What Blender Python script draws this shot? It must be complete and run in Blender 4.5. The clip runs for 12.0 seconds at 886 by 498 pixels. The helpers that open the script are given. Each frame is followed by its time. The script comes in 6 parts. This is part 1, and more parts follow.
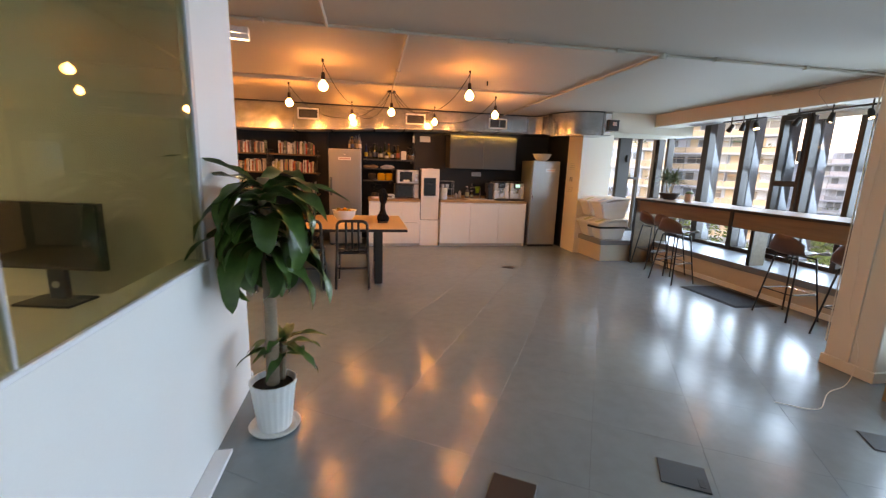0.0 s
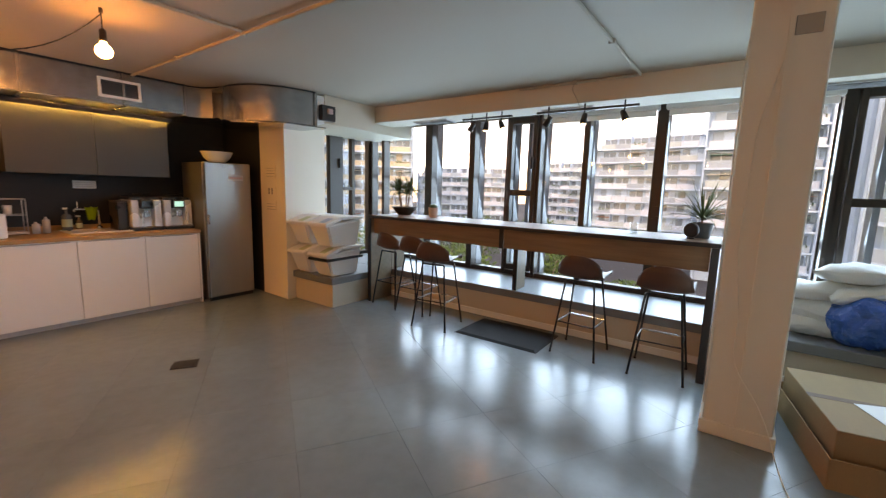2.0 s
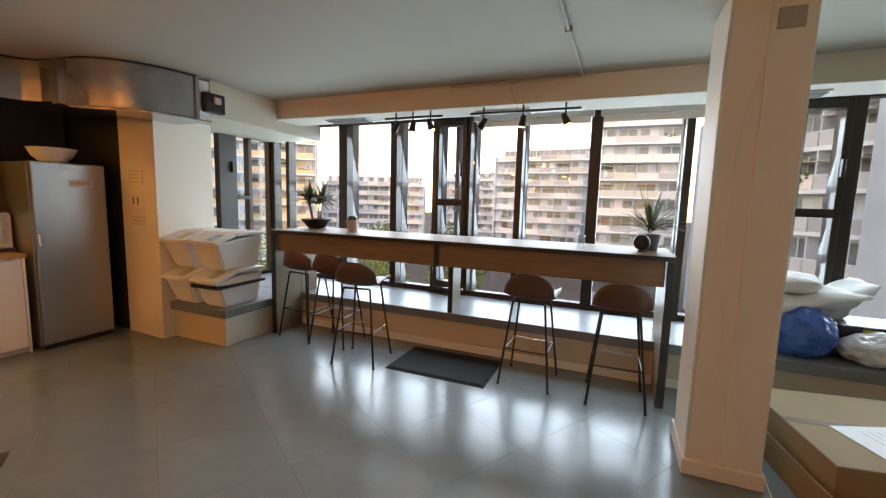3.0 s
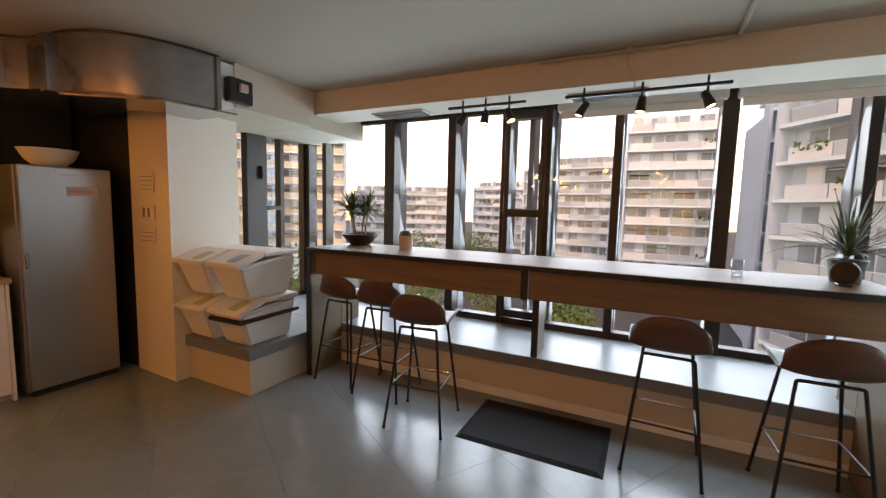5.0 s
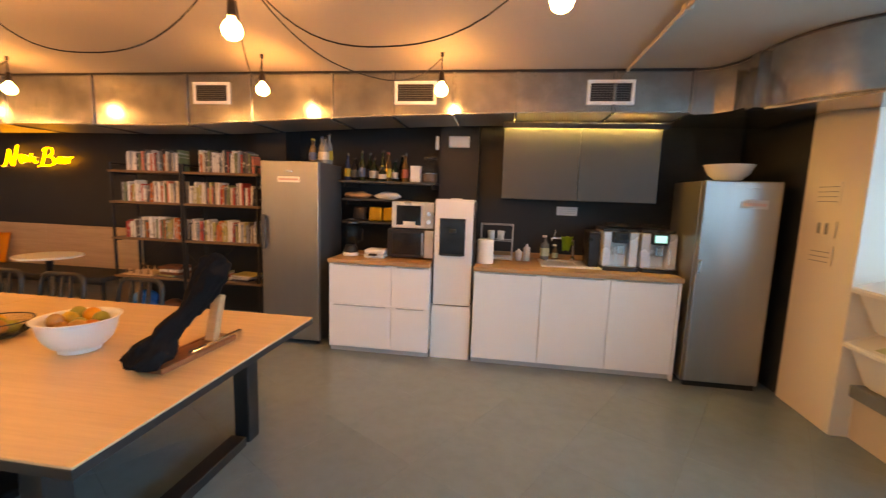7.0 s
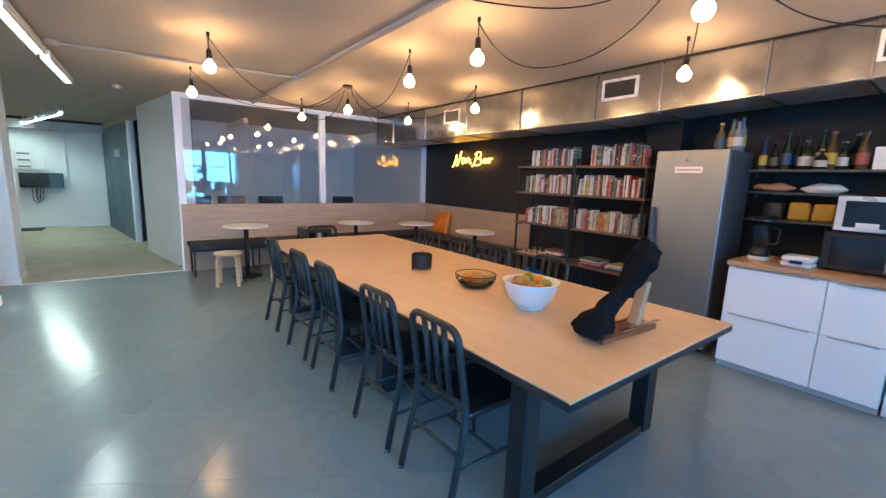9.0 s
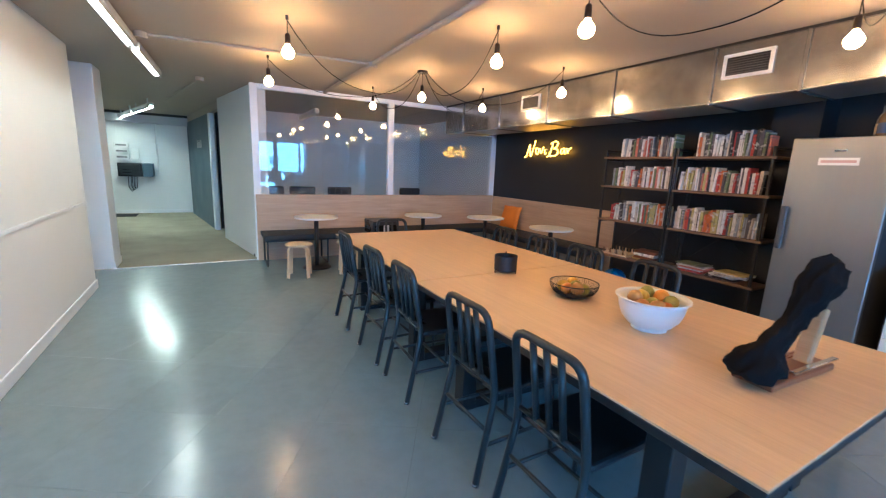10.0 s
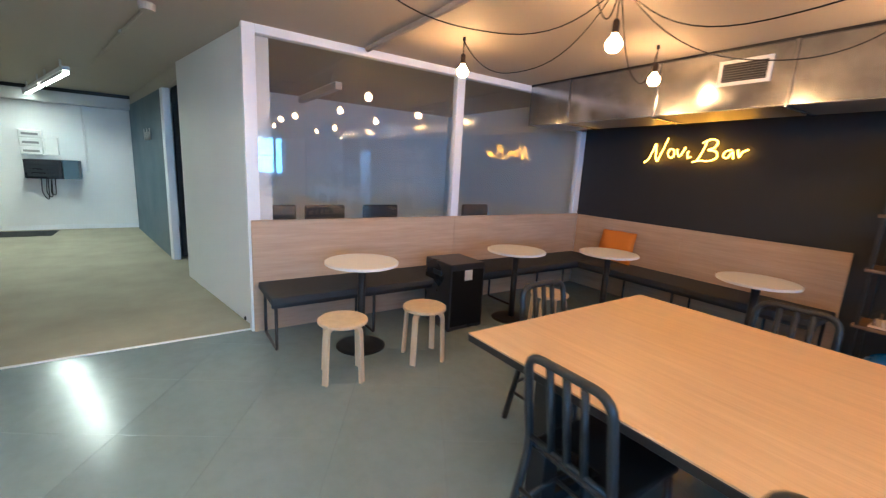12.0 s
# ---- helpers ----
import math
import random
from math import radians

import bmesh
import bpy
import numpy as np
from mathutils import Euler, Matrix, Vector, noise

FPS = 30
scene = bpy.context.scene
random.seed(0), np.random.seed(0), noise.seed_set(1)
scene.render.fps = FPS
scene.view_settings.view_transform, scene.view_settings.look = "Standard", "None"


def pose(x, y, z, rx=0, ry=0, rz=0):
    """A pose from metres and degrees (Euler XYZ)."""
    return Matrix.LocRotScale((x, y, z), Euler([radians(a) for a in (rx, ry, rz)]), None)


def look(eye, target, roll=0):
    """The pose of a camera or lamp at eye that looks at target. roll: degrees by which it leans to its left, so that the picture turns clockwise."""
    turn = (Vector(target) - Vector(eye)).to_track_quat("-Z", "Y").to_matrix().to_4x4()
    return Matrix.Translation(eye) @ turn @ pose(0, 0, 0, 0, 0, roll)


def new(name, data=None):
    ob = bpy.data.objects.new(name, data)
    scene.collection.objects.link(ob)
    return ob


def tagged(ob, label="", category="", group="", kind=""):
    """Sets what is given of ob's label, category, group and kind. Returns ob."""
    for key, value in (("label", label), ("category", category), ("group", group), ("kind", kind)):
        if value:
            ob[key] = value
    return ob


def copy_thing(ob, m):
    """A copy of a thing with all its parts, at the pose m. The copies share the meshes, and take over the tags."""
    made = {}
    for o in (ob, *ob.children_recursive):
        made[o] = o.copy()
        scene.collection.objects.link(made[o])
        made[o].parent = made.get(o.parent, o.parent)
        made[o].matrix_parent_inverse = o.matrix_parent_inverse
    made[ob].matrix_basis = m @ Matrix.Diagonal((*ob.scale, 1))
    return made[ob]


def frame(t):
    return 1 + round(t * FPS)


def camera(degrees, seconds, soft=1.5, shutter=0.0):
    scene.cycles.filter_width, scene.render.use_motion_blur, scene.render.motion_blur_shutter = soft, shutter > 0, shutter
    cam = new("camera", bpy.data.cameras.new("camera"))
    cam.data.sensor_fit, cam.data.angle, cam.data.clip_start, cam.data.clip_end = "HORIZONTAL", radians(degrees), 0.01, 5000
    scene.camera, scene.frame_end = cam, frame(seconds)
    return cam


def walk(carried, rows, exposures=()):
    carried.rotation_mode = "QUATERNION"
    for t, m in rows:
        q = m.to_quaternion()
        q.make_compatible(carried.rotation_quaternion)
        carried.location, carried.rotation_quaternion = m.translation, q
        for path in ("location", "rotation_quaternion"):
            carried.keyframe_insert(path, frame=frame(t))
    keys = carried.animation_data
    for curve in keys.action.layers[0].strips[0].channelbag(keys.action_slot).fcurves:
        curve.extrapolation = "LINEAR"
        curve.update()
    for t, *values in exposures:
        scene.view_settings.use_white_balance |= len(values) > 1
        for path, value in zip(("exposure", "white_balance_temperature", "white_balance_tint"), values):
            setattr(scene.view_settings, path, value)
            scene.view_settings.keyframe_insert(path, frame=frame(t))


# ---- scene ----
# ---- camera ----
cam = camera(94.5, 12.0, soft=1.25, shutter=0.2)
PATH = [
    (0, (0.503, 0.218, 1.527), (0.87, 2.147, 1.143), 1.9),
    (0.5, (0.558, 0.95, 1.539), (1.133, 2.83, 1.172), 1.7),
    (1, (0.717, 1.691, 1.516), (1.656, 3.421, 1.164), 1.7),
    (1.5, (1.076, 2.397, 1.491), (2.458, 3.808, 1.173), 1.7),
    (2, (1.368, 2.793, 1.492), (2.98, 3.941, 1.205), 1.6),
    (2.5, (1.567, 3.062, 1.494), (3.309, 4.011, 1.234), 1.6),
    (3, (1.81, 3.296, 1.495), (3.643, 4.061, 1.261), 1.6),
    (5, (2.489, 4.053, 1.496), (4.274, 4.935, 1.303), 1.4),
    (5.5, (2.435, 4.243, 1.495), (3.912, 5.574, 1.275), 1.2),
    (6, (2.279, 4.416, 1.563), (3.271, 6.134, 1.31), 1.6),
    (6.5, (2.233, 4.471, 1.563), (2.589, 6.423, 1.311), 1.9),
    (7, (2.172, 4.491, 1.545), (1.895, 6.455, 1.29), 2.0),
    (7.5, (2.092, 4.46, 1.538), (1.293, 6.273, 1.263), 2.1),
    (9.3, (1.682, 4.208, 1.488), (0.061, 5.325, 1.136), 2.0),
    (9.5, (1.618, 4.193, 1.495), (-0.03, 5.264, 1.128), 2.0),
    (10, (1.373, 4.255, 1.495), (-0.334, 5.223, 1.109), 2.3),
    (10.5, (0.79, 4.15, 1.515), (-0.894, 5.153, 1.115), 2.1),
    (11, (0.073, 4.158, 1.514), (-1.56, 5.243, 1.124), 2.25),
    (11.5, (-0.72, 4.206, 1.504), (-2.297, 5.376, 1.124), 2.75),
    (12, (-1.539, 4.211, 1.521), (-3.155, 5.327, 1.141), 3.1),
]
EXPOSURES = [(0.0, 2.77, 13800, 38), (0.7, 2.65, 13000, 35), (1.5, 2.5, 12600, 34), (2.5, 2.43, 16800, 37), (5.0, 2.15, 20500, 43), (5.5, 2.36, 23500, 47), (6.0, 2.5, 24500, 46), (6.5, 2.73, 18500, 38), (7.0, 3.1, 10300, 22), (7.3, 3.23, 7700, 13), (7.7, 3.25, 6000, 6), (9.3, 3.15, 5000, 3), (12.0, 3.3, 5300, 8)]
walk(cam, [(t, look(eye, target, roll)) for t, eye, target, roll in PATH], EXPOSURES)

# ---- light ----
world = bpy.data.worlds.new("sky")
scene.world = world
world.use_nodes = True
_sky = world.node_tree.nodes.new("ShaderNodeTexSky")
_sky.sky_type = "NISHITA"
_sky.sun_disc = False
_sky.sun_elevation, _sky.sun_rotation = radians(38), radians(250)
_sky.air_density, _sky.dust_density, _sky.ozone_density = 1.0, 0.3, 4.0
_bg = world.node_tree.nodes["Background"]
_bg.inputs["Strength"].default_value = 0.13
world.node_tree.links.new(_sky.outputs[0], _bg.inputs[0])
sun_data = bpy.data.lights.new("sun", "SUN")
sun_data.energy, sun_data.angle, sun_data.color = 0.25, radians(0.6), (1.0, 0.985, 0.96)
sun_ob = new("sun", sun_data)
sun_ob.matrix_world = look((-30, -9, 25), (0, 0, 0))
BULB, TUBE, LED, NEON, SPOT = 21.0, 8.0, 16.0, 2.7, 14.0


def window_light(y0, y1, watts):
    """The sky's light in a window's opening: three strips just outside the glass, leaning towards the floor as daylight does."""
    for z in (0.76, 1.38, 2.00):
        d = bpy.data.lights.new("window_light", "AREA")
        d.shape, d.size, d.size_y, d.energy, d.color = "RECTANGLE", y1 - y0, 0.60, watts / 3, (0.20, 0.54, 1.0)
        ob = new("window_light", d)
        ob.matrix_world = look((6.53, (y0 + y1) / 2, z), (5.53, (y0 + y1) / 2, z - 0.40))


window_light(2.10, 7.85, 84.0)
window_light(-3.1, 2.10, 80.0)

# ---- materials ----


def node_mat(name):
    m = bpy.data.materials.new(name)
    m.use_nodes = True
    nt = m.node_tree
    return m, nt, nt.nodes["Principled BSDF"]


def coords(nt, scale=(1, 1, 1)):
    tc = nt.nodes.new("ShaderNodeTexCoord")
    mp = nt.nodes.new("ShaderNodeMapping")
    mp.inputs["Scale"].default_value = scale
    nt.links.new(tc.outputs["Object"], mp.inputs["Vector"])
    return mp.outputs["Vector"]


def noise_tex(nt, vec, scale, detail=4.0, rough=0.55):
    n = nt.nodes.new("ShaderNodeTexNoise")
    n.inputs["Scale"].default_value = scale
    n.inputs["Detail"].default_value = detail
    n.inputs["Roughness"].default_value = rough
    nt.links.new(vec, n.inputs["Vector"])
    return n.outputs["Fac"]


def ramp(nt, fac, stops):
    r = nt.nodes.new("ShaderNodeValToRGB")
    while len(r.color_ramp.elements) < len(stops):
        r.color_ramp.elements.new(0.5)
    for e, (p, c) in zip(r.color_ramp.elements, stops):
        e.position, e.color = p, (*c, 1)
    nt.links.new(fac, r.inputs["Fac"])
    return r.outputs["Color"]


def span(nt, fac, lo, hi):
    mr = nt.nodes.new("ShaderNodeMapRange")
    mr.inputs["To Min"].default_value, mr.inputs["To Max"].default_value = lo, hi
    mr.inputs["From Min"].default_value, mr.inputs["From Max"].default_value = 0.3, 0.7
    nt.links.new(fac, mr.inputs["Value"])
    return mr.outputs["Result"]


def blend(nt, kind, fac, a, b):
    mx = nt.nodes.new("ShaderNodeMix")
    mx.data_type, mx.blend_type = "RGBA", kind
    for v, k in ((fac, 0), (a, 6), (b, 7)):
        if isinstance(v, (int, float)):
            mx.inputs[k].default_value = v
        elif isinstance(v, tuple):
            mx.inputs[k].default_value = (*v, 1)
        else:
            nt.links.new(v, mx.inputs[k])
    return mx.outputs[2]


def bumped(nt, bs, fac, strength, dist):
    b = nt.nodes.new("ShaderNodeBump")
    b.inputs["Strength"].default_value, b.inputs["Distance"].default_value = strength, dist
    nt.links.new(fac, b.inputs["Height"])
    nt.links.new(b.outputs["Normal"], bs.inputs["Normal"])


def plain(name, col, rough=0.5, metal=0.0, vary=0.12, big=1.3, fine=60.0, bump=0.12, stretch=(1, 1, 1), gloss=0.08, coat=0.0):
    """A surface with stains at one scale and grain at another."""
    m, nt, bs = node_mat(name)
    v = coords(nt, stretch)
    a, b = noise_tex(nt, v, big), noise_tex(nt, v, fine, 3.0)
    lo = tuple(c * (1 - vary) for c in col)
    hi = tuple(min(1, c * (1 + vary)) for c in col)
    base = ramp(nt, a, [(0.3, lo), (0.7, hi)])
    grain = ramp(nt, b, [(0.3, (1 - vary * 0.6,) * 3), (0.7, (1, 1, 1))])
    nt.links.new(blend(nt, "MULTIPLY", 1.0, base, grain), bs.inputs["Base Color"])
    nt.links.new(span(nt, a, max(0.02, rough - gloss), min(1, rough + gloss)), bs.inputs["Roughness"])
    bs.inputs["Metallic"].default_value = metal
    bs.inputs["Coat Weight"].default_value = coat
    bumped(nt, bs, b, bump, 0.004)
    return m


def wood(name, lo, hi, axis=0, rough=0.42, scale=1.0):
    m, nt, bs = node_mat(name)
    s = [14.0 * scale, 14.0 * scale, 14.0 * scale]
    s[axis] = 0.9 * scale
    v = coords(nt, tuple(s))
    g = noise_tex(nt, v, 1.6, 6.0, 0.62)
    s2 = [70.0, 70.0, 70.0]
    s2[axis] = 2.5
    f = noise_tex(nt, coords(nt, tuple(s2)), 2.0, 3.0)
    w = noise_tex(nt, coords(nt), 1.1, 2.0)
    base = ramp(nt, g, [(0.28, lo), (0.5, tuple((p + q) / 2 for p, q in zip(lo, hi))), (0.72, hi)])
    fin = ramp(nt, f, [(0.3, (0.93, 0.92, 0.91)), (0.62, (1, 1, 1))])
    sh = ramp(nt, w, [(0.3, (0.92, 0.91, 0.9)), (0.7, (1, 1, 1))])
    nt.links.new(blend(nt, "MULTIPLY", 1.0, blend(nt, "MULTIPLY", 1.0, base, fin), sh), bs.inputs["Base Color"])
    nt.links.new(span(nt, g, rough - 0.06, rough + 0.08), bs.inputs["Roughness"])
    bumped(nt, bs, f, 0.1, 0.002)
    return m


def glowing(name, col, strength):
    m, nt, bs = node_mat(name)
    bs.inputs["Base Color"].default_value = (*col, 1)
    bs.inputs["Emission Color"].default_value = (*col, 1)
    bs.inputs["Emission Strength"].default_value = strength
    return m


def pane_mat(name, tint=(1, 1, 1), face=0.04, rough=0.0):
    """Thin glazing: lets light through and mirrors more the flatter it is seen. face: what one side mirrors head on."""
    m, nt, bs = node_mat(name)
    nt.nodes.remove(bs)
    t, g = nt.nodes.new("ShaderNodeBsdfTransparent"), nt.nodes.new("ShaderNodeBsdfGlossy")
    t.inputs[0].default_value = (*tint, 1)
    g.inputs["Roughness"].default_value = rough
    lw = nt.nodes.new("ShaderNodeLayerWeight")
    lw.inputs["Blend"].default_value = 0.5
    pw, ml = nt.nodes.new("ShaderNodeMath"), nt.nodes.new("ShaderNodeMath")
    pw.operation, ml.operation = "POWER", "MULTIPLY_ADD"
    pw.inputs[1].default_value = 5.0
    ml.inputs[1].default_value, ml.inputs[2].default_value = 1 - face, face
    mx = nt.nodes.new("ShaderNodeMixShader")
    nt.links.new(lw.outputs["Facing"], pw.inputs[0])
    nt.links.new(pw.outputs[0], ml.inputs[0])
    nt.links.new(ml.outputs[0], mx.inputs[0])
    nt.links.new(t.outputs[0], mx.inputs[1])
    nt.links.new(g.outputs[0], mx.inputs[2])
    nt.links.new(mx.outputs[0], nt.nodes["Material Output"].inputs[0])
    return m


def by_object(name, cols, rough=0.6, bump=0.1):
    """Each object takes its own colour out of a list, by its random value."""
    m, nt, bs = node_mat(name)
    oi = nt.nodes.new("ShaderNodeObjectInfo")
    r = nt.nodes.new("ShaderNodeValToRGB")
    r.color_ramp.interpolation = "CONSTANT"
    while len(r.color_ramp.elements) < len(cols):
        r.color_ramp.elements.new(0.5)
    for i, (e, c) in enumerate(zip(r.color_ramp.elements, cols)):
        e.position, e.color = i / len(cols), (*c, 1)
    nt.links.new(oi.outputs["Random"], r.inputs["Fac"])
    n = noise_tex(nt, coords(nt), 40.0)
    g = ramp(nt, n, [(0.3, (0.8, 0.8, 0.8)), (0.7, (1, 1, 1))])
    nt.links.new(blend(nt, "MULTIPLY", 1.0, r.outputs[0], g), bs.inputs["Base Color"])
    bs.inputs["Roughness"].default_value = rough
    bumped(nt, bs, n, bump, 0.002)
    return m


def book_mat(name, cols, rough=0.6, bump=0.1):
    """Covers of many colours with printed bands across the spine."""
    m = by_object(name, cols, rough, bump)
    nt = m.node_tree
    bs = nt.nodes["Principled BSDF"]
    base = bs.inputs["Base Color"].links[0].from_socket
    geo = nt.nodes.new("ShaderNodeNewGeometry")
    mp = nt.nodes.new("ShaderNodeMapping")
    mp.inputs["Scale"].default_value = (30.0, 1.0, 34.0)
    nt.links.new(geo.outputs["Position"], mp.inputs["Vector"])
    band = ramp(nt, noise_tex(nt, mp.outputs["Vector"], 1.0, 2.0), [(0.56, (0, 0, 0)), (0.60, (1, 1, 1))])
    ink = ramp(nt, noise_tex(nt, mp.outputs["Vector"], 0.35, 1.0), [(0.42, (0.05, 0.05, 0.06)), (0.55, (0.70, 0.68, 0.62))])
    mx = nt.nodes.new("ShaderNodeMixRGB")
    mul = nt.nodes.new("ShaderNodeMath")
    mul.operation = "MULTIPLY"
    mul.inputs[1].default_value = 0.55
    nt.links.new(band, mul.inputs[0])
    nt.links.new(mul.outputs[0], mx.inputs[0])
    nt.links.new(base, mx.inputs[1])
    nt.links.new(ink, mx.inputs[2])
    nt.links.new(mx.outputs[0], bs.inputs["Base Color"])
    return m


def floor_mat():
    m, nt, bs = node_mat("grey resin floor tile")
    geo = nt.nodes.new("ShaderNodeNewGeometry")
    v = geo.outputs["Position"]
    oi = nt.nodes.new("ShaderNodeObjectInfo")
    a, b, c = noise_tex(nt, v, 0.9, 5.0), noise_tex(nt, v, 9.0, 5.0, 0.6), noise_tex(nt, v, 160.0, 2.0)
    base = ramp(nt, a, [(0.3, (0.190, 0.246, 0.262)), (0.7, (0.216, 0.272, 0.284))])
    st = ramp(nt, b, [(0.25, (0.90, 0.90, 0.90)), (0.6, (1, 1, 1))])
    own = ramp(nt, oi.outputs["Random"], [(0.0, (0.965, 0.965, 0.965)), (1.0, (1.0, 1.0, 1.0))])
    nt.links.new(blend(nt, "MULTIPLY", 1.0, blend(nt, "MULTIPLY", 1.0, base, st), own), bs.inputs["Base Color"])
    nt.links.new(span(nt, a, 0.16, 0.24), bs.inputs["Roughness"])
    bs.inputs["Specular IOR Level"].default_value = 0.6
    bumped(nt, bs, c, 0.05, 0.002)
    return m


M_FLOOR = floor_mat()
M_JOINT = plain("dark floor joint", (0.12, 0.125, 0.125), 0.7)
M_WHITE = plain("white wall paint", (0.80, 0.80, 0.78), 0.6, vary=0.03, bump=0.1, fine=120, big=0.8)
# White ceiling; its dim, warm lighting is put into this darker tan colour.
M_CEIL = plain("white ceiling paint with dim warm light", (0.42, 0.37, 0.305), 0.75, vary=0.035, bump=0.12, fine=90, big=0.7)
# White beam, boxes and plinths, with the warm light on them mixed in.
M_BEAM = plain("white beam paint with warm light", (0.60, 0.52, 0.42), 0.7, vary=0.03, bump=0.12, fine=90, big=0.7)
M_CREAM = plain("cream column paint", (0.79, 0.72, 0.61), 0.6, vary=0.03, bump=0.1, fine=120, big=0.8)
M_DARK = plain("anthracite wall paint", (0.018, 0.0195, 0.023), 0.62, vary=0.1, bump=0.1, fine=100, big=0.9)
M_TRIM = plain("white gloss trim", (0.80, 0.81, 0.82), 0.35, vary=0.03)
M_TABLE = wood("oak laminate top", (0.58, 0.395, 0.225), (0.71, 0.51, 0.315), 0, 0.42)
M_BENCH = wood("light oak panel", (0.46, 0.315, 0.195), (0.61, 0.44, 0.29), 1, 0.5)
M_BENCHX = wood("light oak panel lengthwise", (0.46, 0.315, 0.195), (0.61, 0.44, 0.29), 0, 0.5)
M_WORK = wood("oiled beech worktop", (0.42, 0.24, 0.11), (0.58, 0.36, 0.18), 0, 0.4)
M_BIRCH = wood("pale birch", (0.60, 0.44, 0.27), (0.74, 0.58, 0.38), 2, 0.45)
M_SHELFW = wood("brown shelf board", (0.13, 0.075, 0.04), (0.24, 0.145, 0.08), 0, 0.5)
M_HAMW = wood("red-brown varnished wood", (0.16, 0.055, 0.025), (0.24, 0.09, 0.04), 1, 0.3)
M_BARW = wood("grey-brown bar laminate", (0.18, 0.11, 0.066), (0.27, 0.175, 0.11), 1, 0.45)
M_BARTOP = wood("red-brown bar top", (0.19, 0.095, 0.06), (0.26, 0.14, 0.09), 1, 0.5)
M_BARTOP.node_tree.nodes["Principled BSDF"].inputs["Specular IOR Level"].default_value = 0.25
M_BLACK = plain("black powder-coated steel", (0.012, 0.012, 0.013), 0.45, 0.0, vary=0.2, fine=200)
M_CHAIR = plain("charcoal painted metal", (0.020, 0.024, 0.026), 0.42, vary=0.15, fine=150)
M_CUSH = plain("dark grey upholstery", (0.040, 0.043, 0.047), 0.9, vary=0.2, fine=350, bump=0.5)
M_GALV = plain("galvanised steel duct", (0.44, 0.455, 0.47), 0.17, 0.95, vary=0.14, big=7.0, fine=45, gloss=0.05, bump=0.03)
M_GALVD = plain("dull galvanised underside", (0.42, 0.42, 0.41), 0.45, 0.9, vary=0.05, big=2.5, fine=30)
M_STEEL = plain("brushed fridge steel", (0.36, 0.36, 0.345), 0.33, 0.8, vary=0.03, fine=40, stretch=(6, 6, 1), bump=0.02, gloss=0.02)
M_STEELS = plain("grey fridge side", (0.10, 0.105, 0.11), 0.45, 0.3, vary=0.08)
M_CHROME = plain("chrome", (0.75, 0.75, 0.75), 0.12, 1.0, vary=0.03, bump=0.0)
M_CAB = plain("white lacquered front", (0.87, 0.865, 0.85), 0.3, vary=0.006, bump=0.02, gloss=0.02)
M_GREYCAB = plain("dark grey cupboard front", (0.060, 0.064, 0.062), 0.4, vary=0.05)
M_WPLAST = plain("white plastic", (0.78, 0.78, 0.76), 0.38, vary=0.03, bump=0.03)
M_GPLAST = plain("light grey plastic", (0.50, 0.50, 0.50), 0.4, vary=0.05)
M_BPLAST = plain("black plastic", (0.016, 0.016, 0.018), 0.3, vary=0.1)
M_SILVER = plain("silver plastic", (0.72, 0.73, 0.74), 0.28, 0.35, vary=0.06)
M_SCREEN = plain("dark screen glass", (0.012, 0.013, 0.015), 0.08, vary=0.05, bump=0.0)
M_FRAME = plain("dark brown window frame", (0.036, 0.023, 0.017), 0.45, 0.2, vary=0.12)
M_FIN = plain("grey outer fin", (0.13, 0.13, 0.135), 0.6, vary=0.1)
M_LEDGE = plain("grey ledge slab", (0.17, 0.19, 0.20), 0.38, vary=0.08)
M_SEAT = plain("brown moulded shell", (0.115, 0.048, 0.028), 0.42, vary=0.1)
M_MAT = plain("black rubber mat", (0.016, 0.017, 0.019), 0.75, vary=0.2, fine=90, bump=0.4)
M_MAT.node_tree.nodes["Principled BSDF"].inputs["Specular IOR Level"].default_value = 0.2
M_CARD = plain("brown cardboard", (0.36, 0.21, 0.105), 0.8, vary=0.1, fine=50, stretch=(1, 4, 1))
M_PAPER = plain("white paper", (0.80, 0.80, 0.78), 0.7, vary=0.02)
M_STICKB = plain("pale blue print", (0.36, 0.50, 0.66), 0.5)
M_STICKG = plain("pale green print", (0.50, 0.56, 0.36), 0.5)
M_INK = plain("grey print", (0.20, 0.20, 0.20), 0.7)
M_RED = plain("faded red print", (0.60, 0.40, 0.36), 0.6)
M_CARPET = plain("beige-grey carpet", (0.36, 0.335, 0.25), 0.95, vary=0.14, fine=300, bump=0.8, big=2.0)
M_BLUE = plain("slate blue paint", (0.060, 0.105, 0.145), 0.55, vary=0.06)
M_LEAF = plain("glossy green leaf", (0.034, 0.115, 0.026), 0.33, vary=0.35, big=6.0, fine=30)
M_LEAF2 = plain("grey-green leaf", (0.06, 0.12, 0.045), 0.45, vary=0.3, big=8.0)
M_BARK = plain("pale cane bark", (0.30, 0.205, 0.14), 0.8, vary=0.25, fine=40, stretch=(1, 1, 3), bump=0.5)
M_SOIL = plain("potting soil", (0.03, 0.02, 0.014), 0.95, vary=0.4, fine=80, bump=0.8)
M_POTW = plain("white ribbed pot", (0.78, 0.77, 0.74), 0.4, vary=0.05)
M_POTD = plain("dark clay bowl", (0.035, 0.028, 0.024), 0.6, vary=0.2)
M_POTP = plain("pale pink pot", (0.62, 0.46, 0.40), 0.6, vary=0.06)
